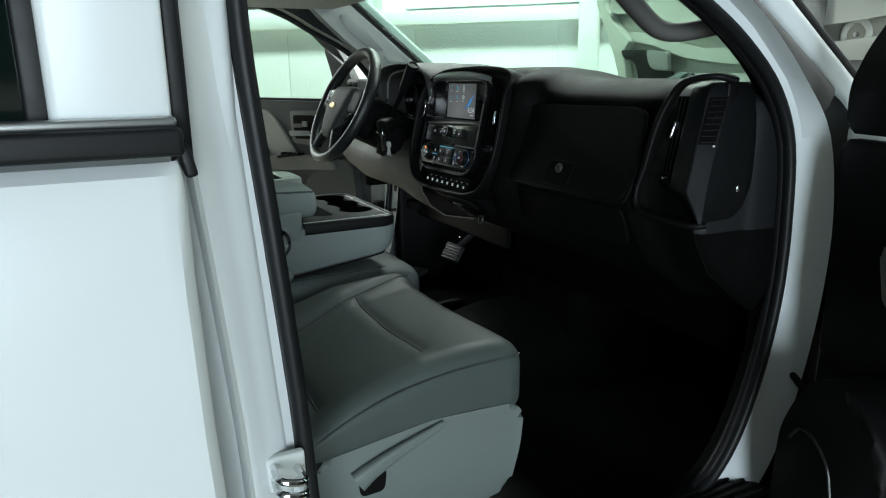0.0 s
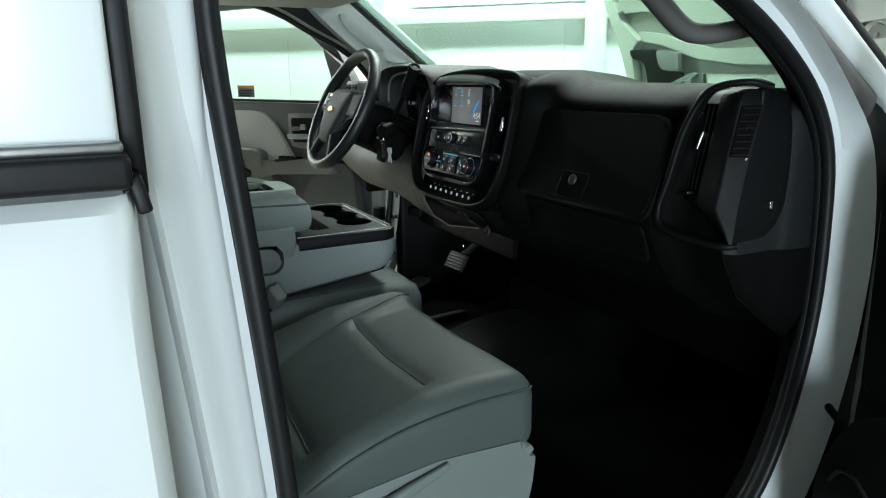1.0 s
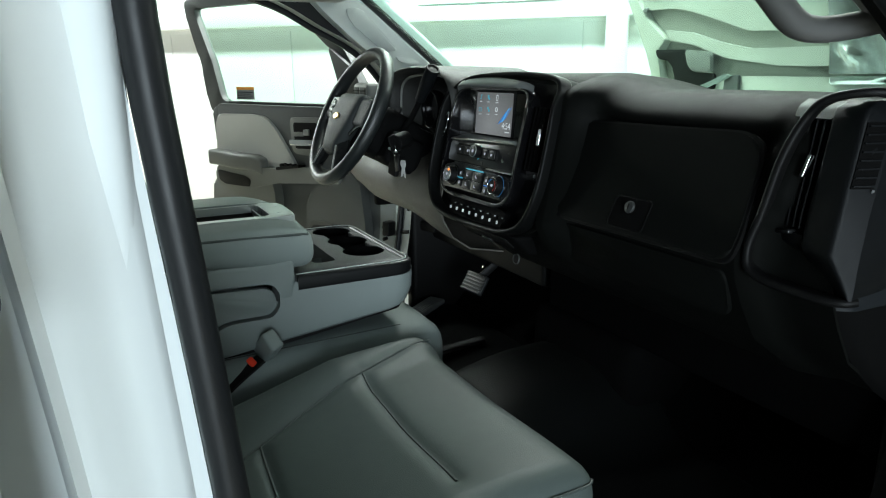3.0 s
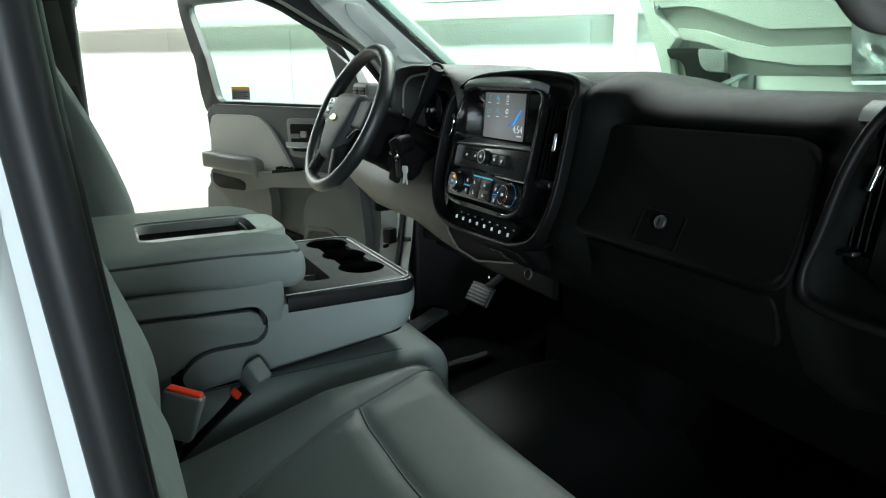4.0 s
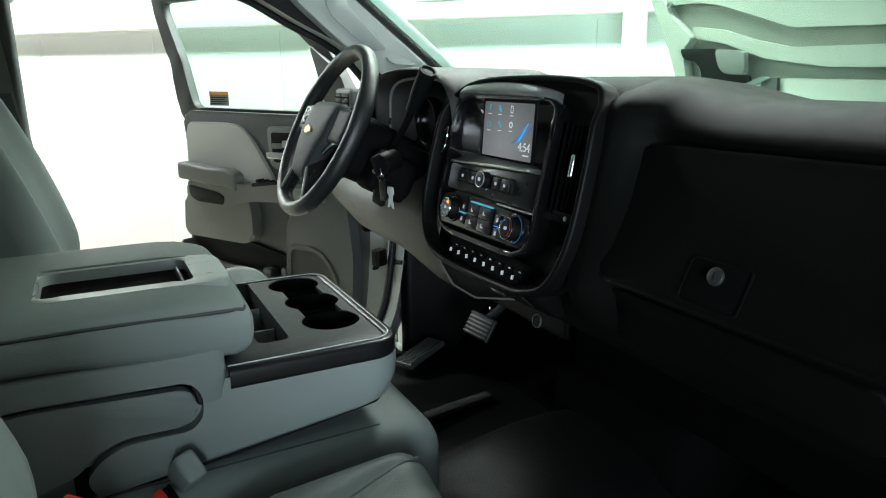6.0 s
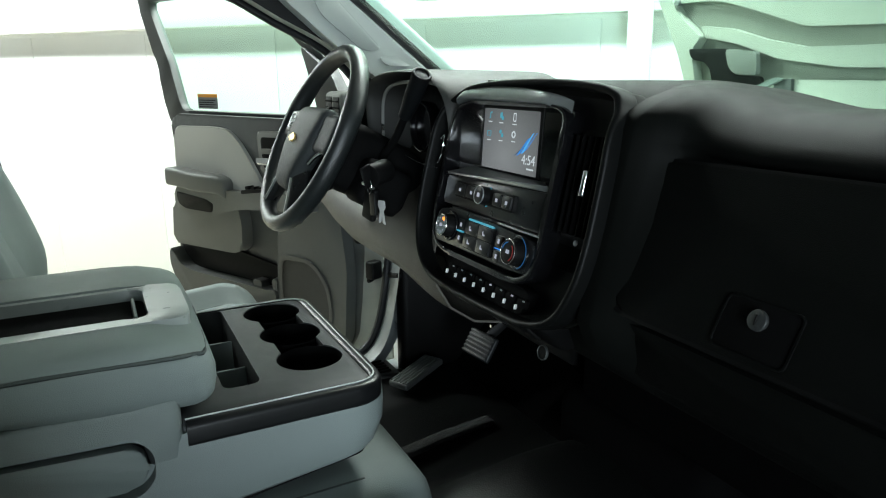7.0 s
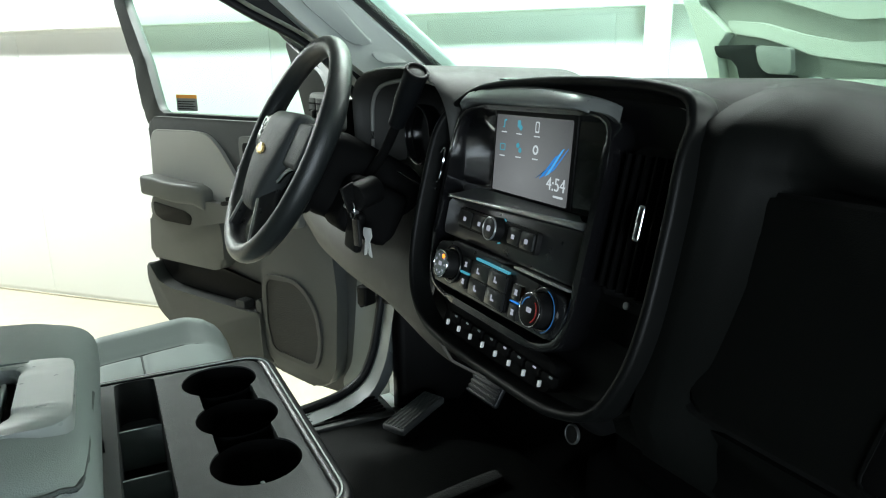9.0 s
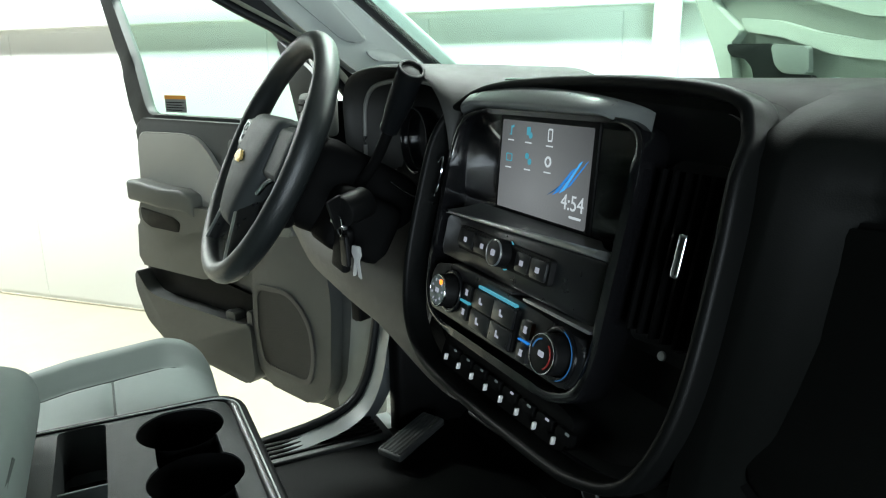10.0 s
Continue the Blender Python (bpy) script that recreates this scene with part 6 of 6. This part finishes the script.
def console_rows():
    rows = []
    for k, inset in ((0.0, 0.016), (0.03, 0.007), (0.08, 0.002), (0.16, 0.0), (0.45, -0.001), (0.75, 0.0), (0.93, 0.001), (1.0, 0.004)):
        front = -0.199 - 0.020 * (1 - k) ** 3
        out = rounded([(-0.190 + inset, -0.72), (-0.190 + inset, front - inset), (0.169 - inset, front - inset), (0.169 - inset, -0.72)], 0.045, 8)
        row = []
        for x, y in resample(out, 360):
            zb = 1.153 + 0.125 * (y + 0.22)
            row.append((x, y, zb + (1.229 - zb) * k))
        rows.append(row)
    return rows


cb = loft(console_rows(), True, caps=True)
cups = [(-0.125, -0.270), (-0.030, -0.267), (0.063, -0.267)]


def wells(grow):
    """Cutters for the three cups, their necks and the tray slots."""
    out = [rod((x, y, 1.155), (x, y, 1.27), 0.0405 + grow, 40) for x, y in cups]
    out += [rbox(((cups[i][0] + cups[i + 1][0]) / 2, -0.268, 1.215), (0.02, 0.028 + grow, 0.06), 0.004) for i in (0, 1)]
    out.append(rbox((-0.032, -0.357, 1.225), (0.140 + grow, 0.021 + grow, 0.055), 0.012))
    return out


recess = [(-0.472, 1.2345), (-0.4575, 1.218), (-0.4575, 1.190), (-0.472, 1.1740), (-0.543, 1.1735), (-0.569, 1.163), (-0.588, 1.141), (-0.575, 1.112), (-0.76, 1.07), (-0.76, 1.232), (-0.63, 1.240)]
hollow = prism(rounded(recess, 0.012), 0.05, frame_m((0.152, 0, 0), (0, 1, 0), (0, 0, 1)))
part("console_body", cut(cb, wells(0.002) + [hollow]), GREYPL, console, "grey moulded console body", sharp=30)
hollow = prism(rounded(recess, 0.012), 0.05, frame_m((0.152, 0, 0), (0, 1, 0), (0, 0, 1)))
part("console_riser", cut(rbox((-0.0105, -0.592, 1.2345), (0.1796, 0.164, 0.0375), 0.010, (2, 2, 1)), [hollow]), GREYPL, console, "grey moulded riser under the armrest lid", sharp=30)
for x in (-0.083, 0.0145):
    part("divider", rbox((x, -0.357, 1.200), (0.0016, 0.0205, 0.024), 0.001), GREYPL, console, "thin grey tray divider")
part("tray_floor", rbox((-0.032, -0.357, 1.176), (0.139, 0.0205, 0.004), 0.002), BLACK, console)
for x, y in cups:
    bm = loft([[(x + r * math.cos(a), y + r * math.sin(a), z) for a in [2 * math.pi * i / 32 for i in range(32)]] for r, z in ((0.0403, 1.2395), (0.0398, 1.212), (0.0388, 1.170), (0.036, 1.166), (0.001, 1.165))], True)
    part("cup_well", bm, MATT, console, "dark cup holder well")
# side tongue of the folding mechanism, in a dark-edged recess
TM = frame_m((0.1694, 0, 0), (0, 1, 0), (0, 0, 1))
tongue = [(-0.476, 1.226), (-0.464, 1.214), (-0.464, 1.192), (-0.478, 1.180), (-0.545, 1.181), (-0.574, 1.170), (-0.594, 1.148), (-0.66, 1.130), (-0.74, 1.130), (-0.74, 1.224), (-0.63, 1.232)]
part("hinge_tongue", prism(rounded(tongue, 0.014), 0.013, TM @ pose(0, 0, -0.0155), 0.0030, 2), GREYPL, console, "grey hinge arm cover")
# Black strip added to paint the dark gap between console and bench.
skirt = [(-0.225, 1.165), (-0.235, 1.148), (-0.42, 1.1215), (-0.56, 1.106), (-0.60, 1.112), (-0.60, 1.15), (-0.42, 1.14)]
part("skirt", prism(rounded(skirt, 0.006), 0.330, frame_m((-0.176, 0, 0), (0, 1, 0), (0, 0, 1))), BLACK, console, "added black strip for the gap shade under the console")
# cup holder insert
ins = rbox((-0.012, -0.340, 1.215), (0.174, 0.130, 0.0265), 0.022, (2, 2, 1))
bmesh.ops.recalc_face_normals(ins, faces=ins.faces)
CUPM = mat("cup_tray_plastic", (0.026, 0.029, 0.029), 0.55, vary=0.08, scale=8, grain=0.2, grain_scale=900)
part("cup_tray", cut(ins, wells(0.0)), CUPM, console, "dark grey cup holder tray with three wells", sharp=30)
BAND = mat("satin_black_band", (0.006, 0.0065, 0.007), 0.36, vary=0.1, scale=8, spec=0.35)
corner = rounded([(-0.181, -0.430), (-0.181, -0.210), (0.1625, -0.210), (0.1625, -0.430)], 0.034, 10)
loop = [p for p in corner if p[1] > -0.43 + 0.036]
band = [Vector((-0.181, -0.425, 1.2272)), Vector((-0.181, -0.35, 1.2272))] + [Vector((*p, 1.2272)) for p in sorted(loop, key=lambda p: math.atan2(p[1] + 0.30, p[0] + 0.01), reverse=True)] + [Vector((0.1625, -0.35, 1.2272)), Vector((0.1625, -0.425, 1.2272))]
part("black_band", sweep(band, rrect(0.016, 0.027, 0.0065, 4)), BAND, console, "satin black trim band round the tray", sharp=60)
path = [Vector((p.x * 0.975, p.y, p.z + 0.0138)) for p in band]
part("bright_edge", sweep(path, circle(0.0009, 8)), PILLAR, console, "thin bright edge line")
# Small grey plate standing in for the lit wall of the third well.
part("well_glint", rbox((0.065, -0.262, 1.195), (0.012, 0.002, 0.018), 0.001, m=None), GREYPL, console)
# armrest lid
ARM_C = Vector((-0.012, -0.560, 1.2880))


def arm_shape(p):
    z = p.z
    if z > 0:
        z += 0.009 * (1 - (p.x / 0.18) ** 2) - 0.012 * sstep(0.10, 0.17, p.y)
    else:
        z *= 1 - 0.55 * sstep(0.15, -0.08, p.y)
    return (p.x * (1 - 0.03 * sstep(0.05, 0.17, p.y)), p.y, z)


arm = rbox(ARM_C, (0.184, 0.172, 0.0380), 0.025, (10, 10, 2), arm_shape)
arm = cut(arm, [rbox((0.030, -0.513, 1.337), (0.068, 0.106, 0.022), 0.012)])
part("armrest_lid", arm, VINYL, console, "grey vinyl padded armrest lid", sharp=40)
# Lighter than the lid, with the wall's reflection put into the colour.
SLOTF = mat("slot_frame_sheen", (0.26, 0.29, 0.28), 0.30, vary=0.05)
slot_o, slot_i = rrect(0.144, 0.222, 0.020, 6, 0.030, -0.513), rrect(0.110, 0.172, 0.014, 6, 0.026, -0.530)
part("slot_frame", ring(slot_o, slot_i, 0.014, pose(0, 0, 1.3180), 0.003, 80), SLOTF, console, "grey slot frame, lightened for the wall's reflection")
part("slot_tray", prism(rrect(0.126, 0.20, 0.012, 5, 0.028, -0.518), 0.003, pose(0, 0, 1.3150)), MATT, console, "dark phone slot in the armrest")
part("slot_stop", rbox((0.026, -0.456, 1.322), (0.036, 0.002, 0.005), 0.0015), GREYPL, console)
path = smooth_path([(0.1672, -0.70, 1.3145), (0.1675, -0.56, 1.3155), (0.1655, -0.44, 1.312), (0.1585, -0.411, 1.310), (0.141, -0.3970, 1.308), (0.0, -0.3915, 1.308)], 5)
part("stitch_seam", sweep(path, circle(0.0022, 6)), CLOTH, console)
part("hinge_pin", rod((0.0, -0.388, 1.255), (0.0, -0.396, 1.255), 0.006, 12), BLACK, console)

# ---- seats ----
def belt_buckle(p, m, name, label, red=True):
    e = thing(name, label, "seat belt buckle")
    part("case", rbox((0, 0, 0.030), (0.027, 0.012, 0.034), 0.006, (1, 1, 2), lambda q: (q.x * (1 + 1.2 * q.z), q.y, q.z), m), GREYPL, e, "grey plastic buckle case")
    part("red_button", rbox((0.0, 0, 0.063), (0.024, 0.009, 0.004), 0.003, m=m), RED, e, "bright red release button")
    part("stem", rbox((0, 0, -0.045), (0.013, 0.006, 0.045), 0.004, m=m), BLACK, e)
    return e


def groove(x, y, lines):
    """Depth of the pulled-in seams at a point of a cushion."""
    d = 0.0
    for x0, y0, x1, y1 in lines:
        a, b, p = Vector((x0, y0)), Vector((x1, y1)), Vector((x, y))
        t = max(0.0, min(1.0, (p - a).dot(b - a) / (b - a).length_squared))
        r = (p - a.lerp(b, t)).length
        d = max(d, 0.0050 * math.exp(-(r / 0.0085) ** 2) + 0.0022 * math.exp(-(r / 0.020) ** 2))
    return d


def seams(lines, top, parent):
    for x0, y0, x1, y1 in lines:
        pts = [Vector((x0 + (x1 - x0) * i / 14, y0 + (y1 - y0) * i / 14, 0)) for i in range(15)]
        part("seam", sweep([Vector((p.x, p.y, top(p.x, p.y) - 0.0070)) for p in pts], circle(0.0019, 6)), CLOTH, parent)


# passenger seat
seat = thing("passenger_seat", "grey vinyl passenger bucket seat with dark inserts", "seat", "front seats")


def ptop(x, y):
    z = 1.098 + 0.30 * (max(-0.62, min(-0.40, y)) + 0.40) + 0.09 * (max(-0.40, min(-0.26, y)) + 0.40) - 1.2 * max(0, y + 0.262) ** 1.6
    z += 0.020 * sstep(0.440 - 0.12 * (y + 0.25), 0.690 - 0.05 * (y + 0.25), x) * (1 - 0.5 * sstep(-0.34, -0.22, y)) * (1 - 0.9 * sstep(-0.50, -0.60, y)) - 1.1 * max(0, x - 0.685) ** 1.5
    z += 0.022 * sstep(0.335 - 0.25 * (y + 0.30), 0.265 - 0.12 * (y + 0.30), x) - 0.8 * max(0, 0.262 - x) ** 1.4
    return z


def cushion(p, c, half, top):
    x, y, z = c[0] + p.x, c[1] + p.y, c[2] + p.z
    k = (p.z + half[2]) / (2 * half[2])
    base = c[2] - half[2]
    zt = top(x, y)
    edge = min(1, max(0, (p.z - (half[2] - 0.035)) / 0.035))
    return (p.x, p.y, base + (zt - base) * k - c[2] - (1 - edge) * 0.0)


C1, H1 = (0.473, -0.432, 1.045), (0.240, 0.219, 0.055)
P_SEAMS = [(0.303, -0.366, 0.648, -0.378), (0.386, -0.62, 0.262, -0.225), (0.362, -0.545, 0.650, -0.560)]
part("cushion", rbox(C1, H1, 0.030, (84, 72, 4), lambda p: cushion(p, C1, H1, lambda x, y: ptop(x, y) - groove(x, y, P_SEAMS))), SEATV, seat, "grey vinyl seat cushion with pulled seams, darkened for shade", sharp=60)
seams(P_SEAMS, ptop, seat)
path = smooth_path([(0.7115, -0.585, 1.028), (0.7135, -0.52, 1.060), (0.7135, -0.44, 1.084), (0.7135, -0.35, 1.096), (0.7130, -0.262, 1.098), (0.7085, -0.232, 1.096), (0.700, -0.2205, 1.095)], 6)
part("piping", sweep(path, circle(0.0018, 6)), CLOTH, seat)
SBM = frame_m((0.682, 0.040, -0.030), (0, 1, 0), (0, 0, 1))
sbase = part("seat_base", prism(rounded([(-0.62, 1.030), (-0.43, 1.052), (-0.275, 1.044), (-0.258, 1.018), (-0.264, 0.96), (-0.285, 0.885), (-0.40, 0.862), (-0.64, 0.862), (-0.66, 0.98)], 0.02), 0.032, SBM, 0.012, 3), GREYPL, seat, "grey plastic seat side cover")
part("seat_frame", rbox((0.487, -0.445, 0.94), (0.225, 0.175, 0.065), 0.02), BLACK, seat)
for y in (-0.30, -0.58):
    part("seat_riser", rbox((0.487, y, 0.82), (0.20, 0.03, 0.075), 0.01), BLACK, seat)
path = smooth_path([(0.720, -0.525, 0.955), (0.722, -0.500, 0.970), (0.722, -0.445, 0.992), (0.719, -0.376, 1.013)], 6)
part("lever", sweep(path, rrect(0.020, 0.030, 0.008, 3), scale=lambda t: 1.15 - 0.75 * t), GREYPL, sbase, "grey recline lever")
# Thin black patch on the cover, in place of the hollow's shade.
part("lever_shade", prism(rounded([(-0.560, 0.955), (-0.52, 0.955), (-0.515, 0.99), (-0.54, 1.01), (-0.562, 0.99)], 0.01), 0.003, SBM @ pose(0, 0, 0.0325)), BLACK, sbase)


def seat_back(e, x0, y0, z0, tilt, wide, tall, deep, taper=0.10, insert=True, bulge=0.0):
    m = pose(x0, y0, z0, tilt, 0, 0)

    def shape(p):
        u = p.x / wide
        h = p.z + tall
        w = 0.004 + 0.022 * sstep(0.55, 0.92, abs(u)) - 0.095 * max(0, 1 - h / 0.20) ** 1.6 if p.y > 0 else 0
        w += bulge * math.sin(math.pi * min(1, h / (2 * tall))) * sstep(0.2, 0.85, abs(u)) if p.y > 0 else 0
        s = 1 - taper * sstep(-0.02, tall, p.z) - 0.05 * sstep(-0.1, -tall, p.z)
        return (p.x * s, p.y + w, p.z)

    part("backrest", rbox((0, 0, tall), (wide, deep, tall), 0.048, (24, 3, 22), shape, m), VINYL, e, "grey vinyl backrest with raised bolsters", sharp=60)
    if insert:
        for z1, z2 in ((0.12, 0.30), (0.303, 0.52)):
            bmp = patch(((-wide * 0.50, z1), (wide * 0.50, z1), (wide * 0.47, z2), (-wide * 0.47, z2)), 24, 24, lambda x, y: 0.0, 0.010, 0.005, 0.02, power=12)
            bmp.transform(m @ Matrix(((1, 0, 0, 0), (0, 0, 1, deep + 0.004), (0, 1, 0, 0), (0, 0, 0, 1))))
            part("insert_panel", bmp, VINYL, e, "dark grey grained insert", sharp=60)
    return m


seat_back(seat, 0.490, -0.636, 1.03, 19, 0.258, 0.30, 0.055, 0.14)

# centre seat cushion under the console
mid = thing("bench_seat", "grey vinyl centre bench seat cushion under the console", "seat", "front seats")


def mtop(x, y):
    return 1.118 - 2.2 * max(0, y + 0.20) ** 2 + 0.02 * (y + 0.2) - 0.10 * max(0, abs(x - 0.0) - 0.15)


C2, H2 = (0.0, -0.40, 1.03), (0.197, 0.25, 0.08)
part("cushion", rbox(C2, H2, 0.04, (14, 20, 4), lambda p: cushion(p, C2, H2, mtop)), VINYL, mid, "grey vinyl cushion", sharp=60)
for s in (0.158, -0.158):
    path = smooth_path([Vector((s, y, mtop(s, y) - 0.0015)) for y in (-0.60, -0.50, -0.40, -0.30, -0.235)], 5)
    part("piping", sweep(path, circle(0.0020, 6)), CLOTH, mid)
part("seat_base", rbox((0, -0.40, 0.86), (0.17, 0.21, 0.11), 0.02), BLACK, mid)

# driver seat
dseat = thing("driver_seat", "grey vinyl driver bucket seat with dark inserts", "seat", "front seats")


def dtop(x, y):
    x2 = -x + 0.0
    z = 1.088 + 0.20 * (max(-0.62, min(-0.40, y)) + 0.40) + 0.10 * (max(-0.40, min(-0.25, y)) + 0.40) - 2.3 * max(0, y + 0.265) ** 1.7
    z += 0.030 * sstep(-0.645, -0.715, x) - 0.9 * max(0, -0.715 - x) ** 1.5 + 0.022 * sstep(-0.30, -0.24, x)
    return z


C3, H3 = (-0.487, -0.41, 1.04), (0.250, 0.235, 0.055)
D_SEAMS = [(-0.640, -0.338, -0.315, -0.335), (-0.650, -0.62, -0.642, -0.24), (-0.345, -0.62, -0.300, -0.24)]
part("cushion", rbox(C3, H3, 0.045, (84, 76, 4), lambda p: cushion(p, C3, H3, lambda x, y: dtop(x, y) - groove(x, y, D_SEAMS))), VINYL, dseat, "grey vinyl seat cushion with pulled seams", sharp=60)
seams(D_SEAMS, dtop, dseat)
part("seat_base", rbox((-0.487, -0.41, 0.90), (0.23, 0.20, 0.10), 0.03), GREYPL, dseat)
for y in (-0.28, -0.55):
    part("seat_riser", rbox((-0.487, y, 0.785), (0.20, 0.03, 0.04), 0.01), BLACK, dseat)
seat_back(dseat, -0.495, -0.622, 1.04, 18, 0.245, 0.30, 0.055, bulge=0.026)
bm = rbox((0, 0, 0), (0.125, 0.050, 0.078), 0.04, (6, 3, 5), lambda p: (p.x, p.y + 0.02 * (p.x / 0.12) ** 2, p.z))
bm.transform(pose(-0.495, -0.812, 1.715, 10, 0, 0))
hr = part("headrest", bm, VINYL, dseat, "grey vinyl headrest")
for x in (-0.55, -0.44):
    part("headrest_post", rod((x, -0.84, 1.60), (x, -0.83, 1.68), 0.006, 10), CHROME, hr)

# belts and buckles
belt_buckle(None, pose(0.222, -0.607, 1.085, -6, 16, 62), "seat_belt_buckle", "grey seat belt buckle with red release button")
e = thing("seat_belt_tongue", "grey seat belt buckle lying beside the console", "seat belt buckle")
tm = pose(0.178, -0.485, 1.128, 18, 46, 35)
part("case", rbox((0, 0, 0), (0.018, 0.013, 0.030), 0.006, m=tm), GREYPL, e)
part("slot_edge", rbox((0, 0, -0.0305), (0.015, 0.011, 0.002), 0.0015, m=tm), CHROME, e)
path = smooth_path([(0.185, -0.50, 1.112), (0.195, -0.55, 1.082), (0.205, -0.62, 1.03)], 6)
part("strap", sweep(path, rrect(0.034, 0.004, 0.0015, 2)), BLACK, e, "black webbing strap")
part("red_mark", rbox((0, 0, 0), (0.010, 0.006, 0.004), 0.003, m=pose(0.186, -0.515, 1.108, 20, 30, 30)), RED, e)
e = thing("seat_belt_webbing", "grey seat belt webbing on the rear post", "seat belt")
path = smooth_path([(-0.80, -0.715, 1.74), (-0.805, -0.70, 1.60), (-0.81, -0.690, 1.46)], 6)
part("webbing", sweep(path, rrect(0.004, 0.044, 0.0015, 2), (0, 1, 0)), DOORMD, e)

# ---- footwell ----
ped = thing("brake_pedal", "black ribbed brake pedal on a steel arm", "pedal")
pm = pose(-0.548, 0.332, 0.918, 58, 0, 6)
part("pad", rbox((0, 0, 0), (0.052, 0.033, 0.007), 0.006, m=pm), RUBBER, ped)
for i in range(6):
    part("rib", rbox((0, -0.027 + 0.0108 * i, 0.008), (0.049, 0.0032, 0.003), 0.002, m=pm), RUBBER, ped)
path = smooth_path([(-0.545, 0.345, 0.93), (-0.525, 0.41, 1.00), (-0.50, 0.43, 1.12)], 6)
part("arm", sweep(path, rrect(0.010, 0.026, 0.004, 2)), BLACK, ped)
part("arm_stud", rod((-0.500, 0.34, 0.985), (-0.500, 0.332, 0.985), 0.004, 10), CHROME, ped)
dp = thing("dead_pedal", "ribbed grey foot rest in the driver footwell", "foot rest")
fm = pose(-0.735, 0.238, 0.790, 7, 0, 27)
part("plate", rbox((0, 0, 0), (0.032, 0.082, 0.009), 0.006, m=fm), DOORDK, dp)
for i in range(6):
    part("rib", rbox((-0.025 + 0.010 * i, 0, 0.008), (0.0026, 0.076, 0.003), 0.0015, m=fm), DOORDK, dp)
rel = thing("brake_release", "small black parking brake release pedal", "pedal")
part("lever", rbox((0, 0, 0), (0.035, 0.02, 0.018), 0.008, m=pose(-0.80, 0.30, 1.06, 0, 0, 20)), BLACK, rel)
part("pivot", rod((-0.82, 0.31, 1.06), (-0.85, 0.36, 1.05), 0.012, 10), BLACK, rel)
path = smooth_path([(-0.375, -0.06, 0.772), (-0.400, 0.058, 0.770), (-0.424, 0.141, 0.768), (-0.440, 0.232, 0.766), (-0.448, 0.30, 0.766)], 6)
mat_ = thing("floor_mat_edge", "raised seam of the black floor covering", "floor seam")
part("seam", sweep(path, rrect(0.034, 0.014, 0.005, 2)), SPECK, mat_)
